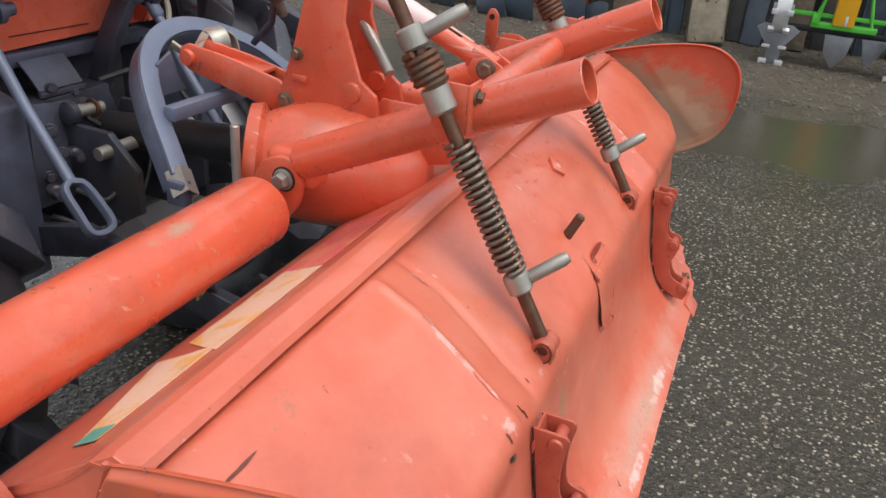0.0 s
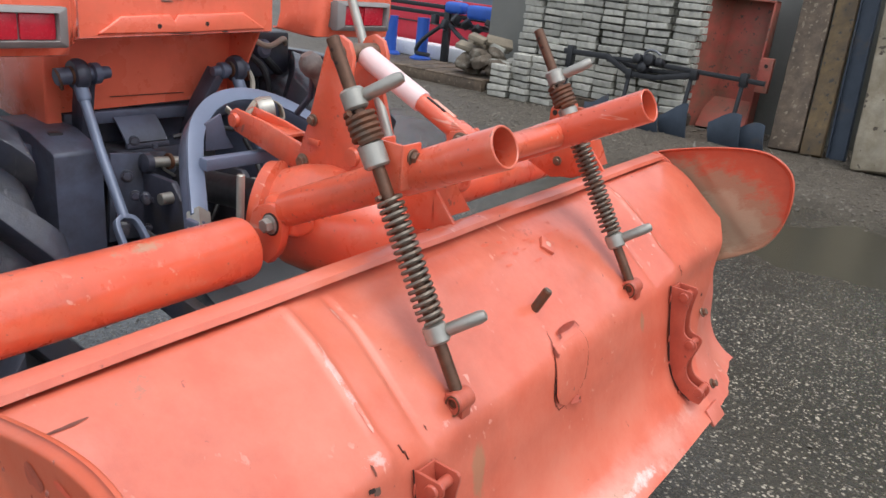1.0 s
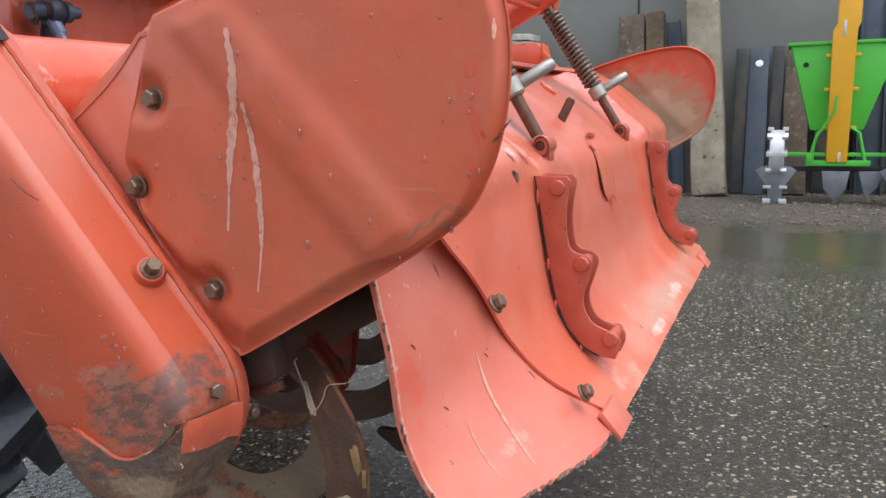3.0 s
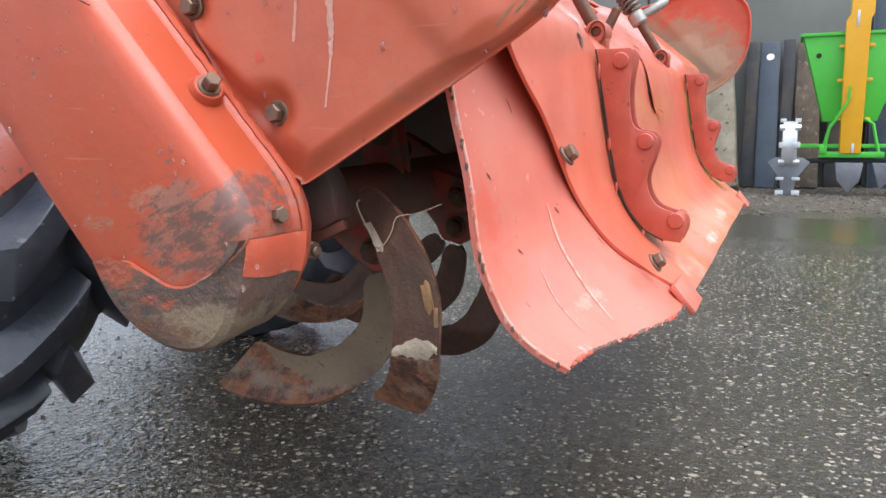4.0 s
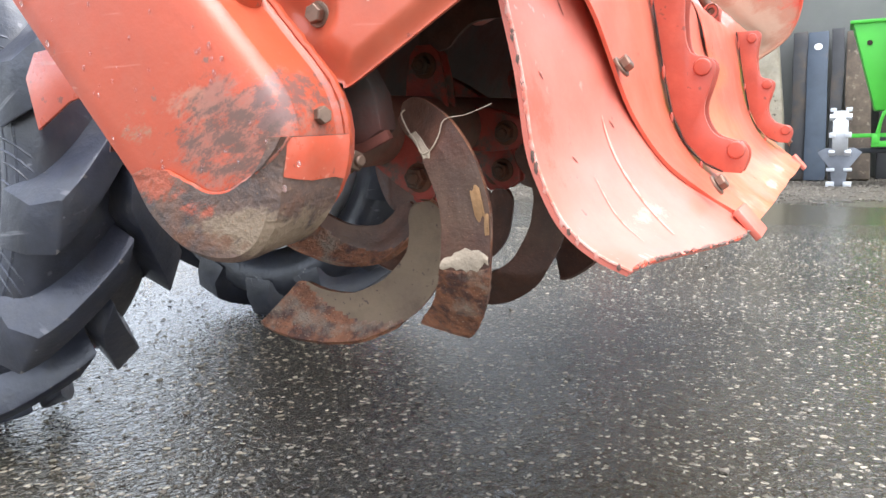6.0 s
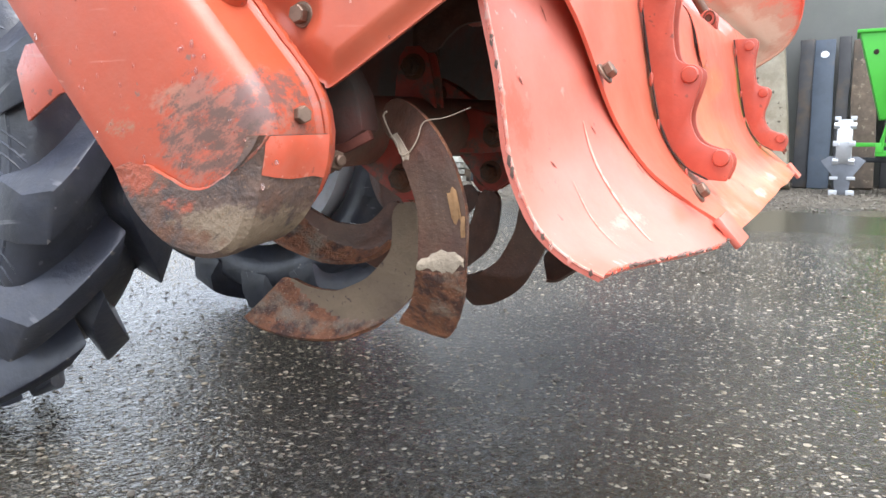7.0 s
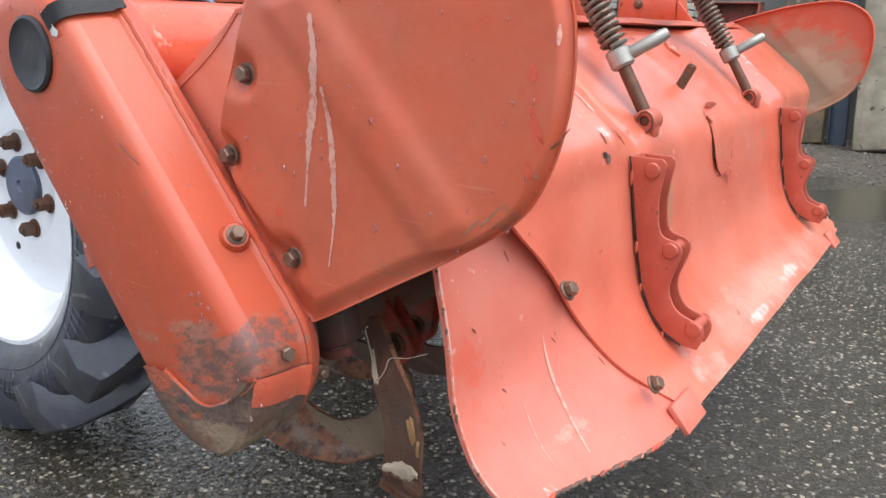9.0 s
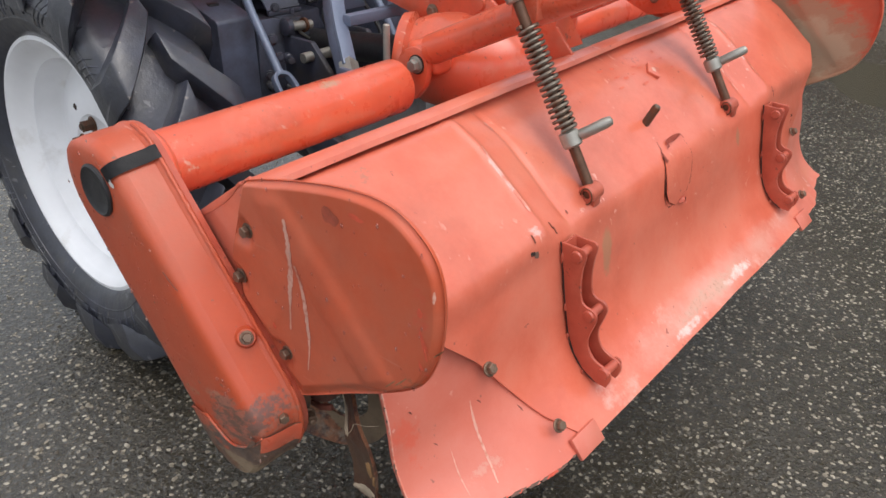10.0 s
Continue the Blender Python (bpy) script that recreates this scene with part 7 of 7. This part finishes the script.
# hoses, wires and small fittings behind the arch
for pts, r, mt in (([(0.19, 0.775, 0.905), (0.20, 0.76, 0.870), (0.18, 0.75, 0.82), (0.16, 0.78, 0.76)], 0.006, M_HOSE),
                   ([(0.24, 0.86, 0.97), (0.30, 0.83, 0.94), (0.36, 0.84, 0.955), (0.40, 0.88, 0.93)], 0.007, M_HOSE),
                   ([(0.22, 0.86, 0.94), (0.28, 0.82, 0.89), (0.30, 0.82, 0.80), (0.27, 0.85, 0.72)], 0.008, M_BLACK),
                   ([(0.26, 0.88, 0.96), (0.33, 0.86, 0.90), (0.38, 0.86, 0.84), (0.36, 0.88, 0.74)], 0.010, M_BLACK),
                   ([(-0.13, 0.70, 0.60), (-0.10, 0.66, 0.58), (-0.06, 0.67, 0.61), (-0.05, 0.72, 0.66)], 0.005, M_BLACK),
                   ([(-0.17, 0.72, 0.56), (-0.12, 0.66, 0.53), (-0.03, 0.66, 0.55), (0.06, 0.70, 0.62), (0.12, 0.74, 0.70)], 0.006, M_BLACK),
                   ([(0.10, 0.72, 0.58), (0.14, 0.66, 0.60), (0.16, 0.68, 0.68), (0.18, 0.76, 0.74)], 0.006, M_BLACK),
                   ([(-0.05, 0.70, 0.78), (0.02, 0.66, 0.80), (0.10, 0.68, 0.79), (0.16, 0.74, 0.83)], 0.005, M_BLACK)):
    part("hose", sweep(ease(pts, 26), r, 8), mt, tractor)
for x, y, z, r in ( (-0.10, 0.69, 0.655, 0.012), (-0.15, 0.69, 0.60, 0.014), (-0.02, 0.70, 0.62, 0.013), (0.12, 0.70, 0.66, 0.015)):
    part("fitting", lathe([(r, 0), (r, 0.02), (r * 0.7, 0.024), (r * 0.6, 0.05), (0, 0.052)], (x, y + 0.04, z), (-0.5, -1, 0.1), 12), M_DARK, tractor)
part("valve_block", box((0.25, 0.86, 0.86), (0.40, 0.95, 0.97), 0.010), M_DARK, tractor, "dark hydraulic valve block")
part("valve_cap", lathe([(0.022, 0), (0.022, 0.02), (0.014, 0.026), (0, 0.027)], (0.30, 0.858, 0.93), (0, -1, 0.1), 18), M_PLATE, tractor)
part("lever_knob", lathe([(0.0, -0.024), (0.012, -0.022), (0.021, -0.010), (0.022, 0.0), (0.018, 0.013), (0.010, 0.022), (0.007, 0.05), (0, 0.05)], (0.018, 0.385, 0.968), (0.45, -0.1, -0.9), 24), M_KNOB, tractor, "dusty brown lever knob")
part("lever_stem", sweep([(0.022, 0.384, 0.955), (0.035, 0.40, 0.91), (0.04, 0.44, 0.87)], 0.006, 8), M_DARK, tractor)
# drive shaft tube
part("drive_shaft", cyl((-0.03, 0.36, 0.72), (0.02, 0.80, 0.66), 0.033), M_BLACK, tractor, "black drive shaft guard")
part("yellow_tag", box((-0.030, -0.002, -0.020), (0.030, 0.002, 0.020), 0.001, m=pose(-0.212, 0.352, 0.556, 35, 0, 25)), M_YELLOWTAG, tractor, "dirty yellow warning tag")
part("tag_stem", sweep([(-0.212, 0.357, 0.550), (-0.208, 0.40, 0.535), (-0.205, 0.42, 0.52)], 0.004, 8), M_DARK, tractor)
part("seat_platform", box((-0.30, 0.90, 0.95), (0.30, 1.65, 1.02), 0.02, seg=2), M_TRACTOR, tractor)
part("guard_plate", prism([(0.295, 0.543), (0.278, 0.566), (0.170, 0.575), (0.170, 0.530), (0.236, 0.518), (0.285, 0.493)], -0.750, -0.746, "x", 0.001), M_TUBE, tiller, "orange guard plate")

# ---- yard background ----
tagged(part("wall_north", box((6.95, -9.0, -0.05), (7.25, 4.6, 3.6), 0.01), M_CONC), "grey stained concrete yard wall", "wall", kind="structure")
for y in (-3.0, -1.0, 1.0, 3.0):
    tagged(part("wall_joint", box((6.94, y - 0.01, 0), (6.955, y + 0.01, 3.6), 0.002), M_DARKBEAM), "dark joint in the concrete wall", "trim", kind="structure")


def leaning(name, y, top_y, w, d, h, material, label, category, foot=6.18, top=6.80, group=""):
    """A beam or post that stands on the ground and leans on the wall."""
    t = thing(name, label, category, group=group)
    p0, p1 = V((foot, y, 0.0)), V((top, top_y, h))
    line = []
    for k in range(13):
        q = p0.lerp(p1, k / 12)
        line.append(q + V((0.006 * noise.noise((k * 0.7, y * 9, 0)), 0.008 * noise.noise((k * 0.5, y * 7, 4)), 0)) * (1 if 0 < k < 12 else 0))
    bm = sweep(line, 0, flat=(w / 2, d / 2), up=(1, 0, 0))
    part("shaft", bm, material, t)
    return t, p0, p1


def ibeam(name, y, top_y, w, h, material, label, foot=6.25, group="steel beams on the wall"):
    t = thing(name, label, "beam", group=group)
    p0, p1 = V((foot, y, 0.0)), V((6.82, top_y, h))
    part("web", sweep([p0, p1], 0, flat=(w / 2 - 0.004, 0.006), up=(1, 0, 0)), material, t)
    for s in (-1, 1):
        part("flange", sweep([p0 + V((0, s * w / 2, 0)), p1 + V((0, s * w / 2, 0))], 0, flat=(0.006, 0.055), up=(1, 0, 0)), material, t)
    return t


leaning("timber_post", 0.885, 1.035, 0.25, 0.10, 1.69, M_WOOD, "weathered brown timber leaning on the wall", "timber", group="timbers on the wall")
leaning("timber_post", 0.655, 0.805, 0.17, 0.10, 1.71, M_OCHRE, "rust-yellow stained timber leaning on the wall", "timber", group="timbers on the wall")
ibeam("steel_beam", 0.470, 0.640, 0.13, 1.62, M_BEAM, "dark blue steel beam leaning on the wall")
leaning("concrete_post", 0.150, 0.42, 0.29, 0.18, 2.6, M_POST, "stained pale concrete post against the wall", "post", foot=5.95, top=6.72)
leaning("steel_plate", -0.05, -0.02, 0.12, 0.05, 1.33, M_DARKBEAM, "blackened steel plate leaning on the wall", "plate", foot=6.3)
bt, bp0, bp1 = leaning("steel_plank", -0.19, -0.17, 0.17, 0.05, 1.32, M_BEAM, "dark blue steel plank with a rust patch", "plank", foot=6.22)
part("white_paint_spot", lathe([(0.035, 0), (0.03, 0.004), (0, 0.005)], bp0.lerp(bp1, 0.90) + V((-0.032, 0.0, 0)), (-0.9, 0, 0.4), 14), M_RIM, bt)
leaning("steel_plate", -0.345, -0.33, 0.10, 0.05, 1.34, M_DARKBEAM, "narrow black steel plate on the wall", "plate", foot=6.3)
leaning("timber_post", -0.52, -0.50, 0.20, 0.08, 1.30, M_WOOD, "dark brown board leaning on the wall", "timber", foot=6.25, group="timbers on the wall")
leaning("steel_plate", -0.80, -0.80, 0.26, 0.05, 1.28, M_DARKBEAM, "dark steel plate behind the planter", "plate", foot=6.5)
ibeam("steel_beam", -1.12, -1.10, 0.20, 1.75, M_BEAM, "tall blue-grey steel beam on the wall", foot=6.5)
leaning("steel_plate", -1.42, -1.42, 0.30, 0.05, 1.40, M_DARKBEAM, "wide dark steel plate on the wall", "plate", foot=6.5)

# green planter
planter = thing("seed_planter", "bright green seed planter with a yellow chute on steel wheels", "planter")
hp = part("hopper", prism([(-0.44, 1.26), (-1.22, 1.26), (-1.00, 0.58), (-0.62, 0.58)], 5.72, 6.12, "x", 0.01), M_GREEN, planter, "green tapered hopper")
part("hopper_rim", box((5.70, -1.24, 1.25), (6.14, -0.42, 1.275), 0.004), M_GREEN, hp)
part("hopper_hole", cyl((5.718, -0.56, 1.10), (5.712, -0.56, 1.10), 0.02), M_CUT, hp)
ch = part("chute", prism([(-0.745, 0.33), (-0.735, 1.35), (-0.765, 1.40), (-0.765, 1.75), (-0.925, 1.75), (-0.925, 1.40), (-0.905, 1.35), (-0.895, 0.33)], 5.60, 5.72, "x", 0.012), M_YELLOW, planter, "warm yellow vertical chute")
for z in (1.16, 0.90, 0.60):
    for y in (-0.722, -0.925):
        part("chute_tab", box((5.64, y - 0.02, z - 0.012), (5.68, y + 0.02, z + 0.012), 0.003), M_YELLOW, ch)
part("chute_slot", box((5.594, -0.825, 1.30), (5.602, -0.805, 1.42), 0.002), M_GALV, ch)
part("chute_slot", box((5.594, -0.845, 0.335), (5.602, -0.825, 0.41), 0.002), M_GALV, ch)
fr_ = part("frame_bar", box((5.62, -1.06, 0.30), (5.70, -0.60, 0.345), 0.004), M_GREEN, planter, "green frame bar")
part("axle_bar", box((5.65, -1.36, 0.375), (5.69, -0.40, 0.405), 0.003), M_GREEN, planter)
for y0, y1 in ((-0.62, -0.73), (-1.02, -0.92)):
    part("stay", sweep([(5.64, y0, 0.34), (5.64, (y0 + y1) / 2, 0.56), (5.64, y1 + 0.01, 0.60)], 0.012, 8), M_GREEN, planter)
part("stay", sweep([(5.58, -0.79, 0.85), (5.58, -0.785, 0.74), (5.60, -0.66, 0.52), (5.62, -0.64, 0.36)], 0.010, 8), M_GREEN, planter)
part("square_clamp", box((5.61, -0.655, 0.33), (5.63, -0.60, 0.40), 0.003), M_GREEN, planter)
part("tool_beam", box((5.72, -1.45, 0.25), (5.78, -0.30, 0.29), 0.004), M_BLACKPAINT, planter)
for yc in (-0.385, -1.27):
    wr = part("press_wheel", lathe([(0.165, -0.055), (0.185, -0.05), (0.188, 0.0), (0.185, 0.05), (0.165, 0.055), (0.150, 0.05), (0.150, -0.05)], (5.62, yc, 0.40), (0, 1, 0), 36, closed=True), M_GALV, planter, "bright galvanised press wheel")
    for k in range(8):
        a = 2 * math.pi * k / 8
        for dy in (-0.055, 0.055):
            part("wheel_cleat", box((-0.02, dy - 0.022, -0.012), (0.02, dy + 0.022, 0.020), 0.003, m=Matrix.Translation((5.62, yc, 0.40)) @ Matrix.Rotation(a, 4, "Y") @ Matrix.Translation((0, 0, 0.19))), M_GALV, wr)
    sh_ = prism([(yc + 0.155, 0.265), (yc + 0.10, 0.300), (yc - 0.10, 0.300), (yc - 0.155, 0.265), (yc - 0.06, 0.13), (yc - 0.045, 0.0), (yc + 0.045, 0.0), (yc + 0.06, 0.13)], 5.52, 5.55, "x", 0.004)
    part("share_plate", sh_, M_GREYSTEEL, planter, "grey steel share plate")
    for dy in (-0.06, 0.06):
        part("share_foot", box((5.49, yc + dy - 0.03, 0.0), (5.53, yc + dy + 0.03, 0.04), 0.006), M_GALV, planter)
        part("share_bolt", box((5.505, yc + dy - 0.03, 0.12), (5.525, yc + dy + 0.03, 0.145), 0.004), M_GALV, planter)
part("opener", prism([(-0.72, 0.26), (-0.92, 0.26), (-0.90, 0.12), (-0.82, 0.02), (-0.74, 0.12)], 5.60, 5.66, "x", 0.004), M_GREYSTEEL, planter, "grey steel furrow opener")
part("opener", prism([(-0.98, 0.26), (-1.16, 0.26), (-1.12, 0.14), (-1.04, 0.05)], 5.62, 5.66, "x", 0.004), M_GREYSTEEL, planter)

# loader bucket standing on its end
bucket = thing("loader_bucket", "faded red steel bucket stood on end by the wall", "bucket")
BY0, BY1, BX, BH = 1.34, 1.93, 6.45, 1.22
part("back_plate", box((BX + 0.30, BY0, 0.0), (BX + 0.33, 1.80, BH), 0.006), M_BUCKET, bucket)
part("side_plate", prism([(BX + 0.10, 0.0), (BX + 0.31, 0.0), (BX + 0.31, BH), (BX + 0.16, BH)], BY0, BY0 + 0.016, "y", 0.003), M_BUCKET, bucket)
part("slanted_side", sheet(lambda u, v: (BX + 0.31 * u, BY1 - 0.19 * u - 0.03 * (1 - v) * (1 - u), BH * v), 6, 8, 0.012), M_BUCKET, bucket, "slanted red bucket side")
part("top_plate", prism([(BX + 0.02, BY1), (BX + 0.31, 1.80), (BX + 0.31, BY0), (BX + 0.16, BY0)], BH - 0.016, BH, "z", 0.003), M_BUCKET, bucket)
part("inner_slope", prism([(BX + 0.05, 0.02), (BX + 0.30, 0.02), (BX + 0.30, 0.30)], BY0 + 0.02, 1.80, "y", 0.003), M_BUCKET, bucket)
ear_ = part("bucket_ear", box((BX + 0.02, BY0 - 0.13, 0.42), (BX + 0.09, BY0 - 0.02, 0.73), 0.008), M_BUCKET, bucket, "welded red hinge ear")
part("ear_web", box((BX + 0.06, BY0 - 0.03, 0.46), (BX + 0.12, BY0 + 0.004, 0.70), 0.004), M_BUCKET, ear_)
for z in (0.50, 0.66):
    part("ear_hole", cyl((BX + 0.0185, BY0 - 0.075, z), (BX + 0.0175, BY0 - 0.075, z), 0.018, n=16), M_CUT, ear_)

# stacks of pale pavers on pallets
pb = bmesh.new()
zig = [(-0.13, -0.055), (-0.05, -0.075), (0.0, -0.055), (0.05, -0.075), (0.13, -0.055), (0.12, 0.0), (0.13, 0.055), (0.05, 0.075), (0.0, 0.055), (-0.05, 0.075), (-0.13, 0.055), (-0.12, 0.0)]
paver_bm = prism([(y, x) for x, y in zig], -0.031, 0.031, "z", 0.006, 1)
paver_me = None
rp = random.Random(4)


def paver_stack(x, y, z0, n, lab, rows=2):
    global paver_me
    st = thing("paver_stack", lab, "pavers", group="paver stacks on the pallet")
    dx, dy = 0.0, 0.0
    for k in range(n):
        dx, dy = 0.85 * dx + rp.uniform(-0.014, 0.014), 0.85 * dy + rp.uniform(-0.010, 0.010)
        for row in range(rows):
            if k > n - 3 and rp.random() < 0.3:
                continue
            m = pose(x + 0.17 * row + dx + rp.uniform(-0.012, 0.012), y + dy + rp.uniform(-0.008, 0.008), z0 + 0.0335 + 0.067 * k, rp.uniform(-3, 3), rp.uniform(-3, 3), rp.uniform(-10, 10)) @ Matrix.Diagonal((1, rp.uniform(0.76, 0.90), rp.uniform(0.80, 0.97), 1))
            if paver_me is None:
                o = part("paver", paver_bm, M_PAVER, st)
                paver_me = o.data
            else:
                o = new("paver", paver_me)
                o.parent = st
            o.matrix_basis = m
    return st


def pallet(x, y, w, d):
    pt = thing("pallet", "dark weathered wooden pallet under stacked goods", "pallet")
    for k in range(5):
        part("board", box((x, y + k * w / 5 + 0.01, 0.10), (x + d, y + (k + 1) * w / 5 - 0.02, 0.122), 0.003), M_WOOD, pt)
    for k in range(3):
        part("bearer", box((x + k * (d - 0.08) / 2, y, 0.0), (x + 0.08 + k * (d - 0.08) / 2, y + w, 0.10), 0.004), M_WOOD, pt)


pallet(6.12, 1.86, 1.80, 0.75)
for i in range(8):
    paver_stack(6.25, 1.985 + 0.229 * i, 0.122, (21, 23, 22, 24, 23, 22, 24, 22)[i], "column of pale interlocking concrete pavers")
for i in range(3):
    paver_stack(5.98 - 0.03 * i, 3.24 + 0.225 * i, 0.0, (7, 8, 6)[i], "low column of dirty pale pavers", 1)
pallet(5.95, 3.95, 1.35, 0.9)
rub = thing("rubble_heap", "heap of broken grey-brown slabs and clods on a pallet", "rubble")
for k in range(22):
    hgt = 0.16 + 0.36 * rp.random() ** 1.4
    m = pose(6.30 + rp.uniform(-0.16, 0.30), 4.18 + rp.uniform(-0.32, 0.32) * (1.1 - hgt), hgt, rp.uniform(-30, 30), rp.uniform(-30, 30), rp.uniform(0, 180))
    if k % 2:
        part("slab", box((-0.15, -0.09, -0.028), (0.15, 0.09, 0.028), 0.014, m=m), M_SACK if k % 3 else M_PAVER, rub)
    else:
        clod = bmesh.new()
        bmesh.ops.create_icosphere(clod, subdivisions=3, radius=1, matrix=m @ Matrix.Diagonal((0.13, 0.10, 0.075, 1)))
        for v in clod.verts:
            v.co += V((1, 1, 1)) * 0.02 * noise.noise(v.co * 9) + v.normal * 0.02 * noise.noise(v.co * 22)
        part("clod", clod, M_CLOD, rub)

# black plough frame with dark shares in front of the bucket
plough = thing("plough_frame", "black steel plough frame with dark blue shares", "plough")
for line, r in (([(5.9, 3.00, 0.565), (5.9, 2.55, 0.575), (5.9, 2.30, 0.455), (5.9, 2.05, 0.455), (5.9, 1.68, 0.535)], 0.026),
                ([(5.92, 2.50, 0.565), (5.92, 2.20, 0.575), (5.92, 1.70, 0.565), (5.92, 1.10, 0.553)], 0.020),
                ([(6.02, 2.60, 0.54), (6.02, 2.20, 0.50), (6.02, 1.70, 0.52)], 0.022)):
    part("beam", sweep(line, 0, flat=(r, r)), M_BLACKPAINT, plough)
for y, lo, hi in ((2.93, 0.43, 0.625), (2.30, 0.41, 0.50), (1.70, 0.49, 0.58), (1.27, 0.50, 0.615)):
    part("clamp", box((5.86, y - 0.030, lo), (5.95, y + 0.030, hi), 0.01), M_BLACKPAINT, plough)
for y, z, r in ((2.24, 0.60, 0.045), (2.13, 0.605, 0.055), (2.03, 0.595, 0.04), (2.18, 0.53, 0.05)):
    part("bearing", lathe([(0.0, -0.04), (r, -0.035), (r, 0.02), (r * 0.6, 0.035), (0, 0.04)], (5.88, y, z), (-1, 0.3, 0.2), 14), M_BLACKPAINT, plough)
part("handle", sweep(ease([(5.9, 2.20, 0.60), (5.88, 2.16, 0.68), (5.86, 2.08, 0.69), (5.86, 2.02, 0.66)], 14), 0.010, 8), M_GREYSTEEL, plough)
for y, top in ((1.27, 0.61), (2.93, 0.45), (2.30, 0.44), (1.72, 0.50)):
    part("leg", sweep([(5.9, y, top), (5.88, y + 0.01, top * 0.5), (5.84, y + 0.02, 0.02)], 0, flat=(0.016, 0.016), up=(1, 0, 0)), M_BLACKPAINT, plough)
for y0, y1, x, h in ((2.42, 2.68, 5.85, 0.27), (1.86, 2.14, 5.70, 0.24), (1.62, 1.88, 5.75, 0.30), (1.16, 1.44, 5.78, 0.29), (0.96, 1.20, 5.80, 0.24)):
    w = y1 - y0
    blade = sheet(lambda u, v: (x + 0.10 * (v - 0.5) ** 2 + 0.05 * u, y0 + w * u + 0.03 * v, h * (0.72 + 0.28 * math.sin(2.6 * u + y0)) * v), 8, 5, 0.012)
    part("share", blade, M_BEAM, plough, "dark blue curved steel share")

# blue and red implement farther back
imp = thing("mounted_implement", "blue and red farm implement with a black frame", "implement")
part("red_board", box((8.2, 4.70, 0.12), (8.25, 7.40, 0.80), 0.01), M_RED, imp, "bright red guard board")
part("board_seam", box((8.19, 4.70, 0.44), (8.20, 7.40, 0.46), 0.002), M_BLACKPAINT, imp)
part("blue_tank", box((7.48, 4.60, 0.62), (7.70, 5.34, 0.80), 0.05, seg=3), M_BLUE, imp, "bright blue cover")
part("blue_tank", box((7.48, 5.42, 0.66), (7.70, 5.70, 0.81), 0.05, seg=3), M_BLUE, imp, "bright blue cover")
part("tank_end", box((7.46, 4.55, 0.50), (7.72, 4.64, 0.76), 0.02), M_BLUE, imp)
for y, top in ((6.66, 0.52), (6.10, 0.55)):
    leg = part("blue_leg", cyl((7.6, y, 0.0), (7.6, y, top), 0.085), M_BLUE, imp, "blue tubular leg")
    part("leg_foot", lathe([(0.15, 0), (0.15, 0.02), (0.10, 0.05), (0, 0.05)], (7.6, y, 0.0), (0, 0, 1), 24), M_BLUE, leg)
for z, y0, y1, x in ((0.60, 4.50, 7.4, 7.55), (0.70, 5.7, 7.4, 7.50), (0.50, 4.55, 5.8, 7.62)):
    part("black_bar", box((x, y0, z), (x + 0.06, y1, z + 0.055), 0.01), M_BLACKPAINT, imp)
for y in (5.62, 4.62, 6.95):
    part("black_post", box((7.52, y, 0.0), (7.60, y + 0.09, 0.72), 0.01), M_BLACKPAINT, imp)
for k in range(7):
    part("linkage", box((-0.06, -0.05, -0.04), (0.06, 0.05, 0.04), 0.012, m=pose(7.42, 4.75 + 0.17 * k, 0.56 + 0.05 * math.sin(k * 2.1), 20 * k, 13 * k, 35 * k)), M_BLACKPAINT, imp)
for pts in ([(7.45, 5.6, 0.55), (7.38, 5.9, 0.30), (7.36, 6.0, 0.12), (7.40, 5.8, 0.10)], [(7.45, 5.55, 0.52), (7.35, 5.2, 0.36), (7.36, 4.9, 0.38), (7.42, 4.7, 0.52)]):
    part("hose", sweep(ease(pts, 24), 0.028, 8), M_BLACKPAINT, imp)
part("white_base", box((7.8, 5.0, 0.0), (8.1, 7.2, 0.20), 0.03), M_RIM, imp)
for y in (5.05, 6.05):
    part("pale_post", cyl((8.3, y, 0), (8.3, y, 2.6), 0.05), M_PALEBLUE, imp)

# vehicles and panels at the end of the yard
van = thing("parked_truck", "blue-grey truck parked at the yard's end", "truck")
part("body", box((10.5, 5.0, 0.6), (14.5, 9.0, 2.8), 0.12, seg=3), M_GREYVEH, van)
for y in (5.9, 8.1):
    part("wheel", cyl((10.45, y, 0.48), (10.75, y, 0.48), 0.48), M_TYRE, van)
    part("wheel_disc", cyl((10.42, y, 0.48), (10.46, y, 0.48), 0.24), M_GREYVEH, van)
car = thing("white_van", "white van with dark windows in the distance", "van")
part("body", box((11.0, 10.2, 0.3), (15.0, 12.6, 2.0), 0.25, seg=4), M_WHITEVEH, car)
for y in (10.5, 12.3):
    for x in (11.7, 14.2):
        part("wheel", cyl((x, y - 0.1, 0.33), (x, y + 0.1, 0.33), 0.33), M_TYRE, car)
part("window", box((10.98, 10.5, 1.3), (11.02, 12.3, 1.8), 0.02), M_GLASS, car)
fence = thing("panel_fence", "pale blue corrugated panels in the distance", "fence")
for k in range(16):
    part("panel", box((16.0 + 0.03 * (k % 2), 6.0 + 0.45 * k, 0.0), (16.06 + 0.03 * (k % 2), 6.42 + 0.45 * k, 2.6), 0.01), M_PALEBLUE if k % 3 else M_WHITEVEH, fence)
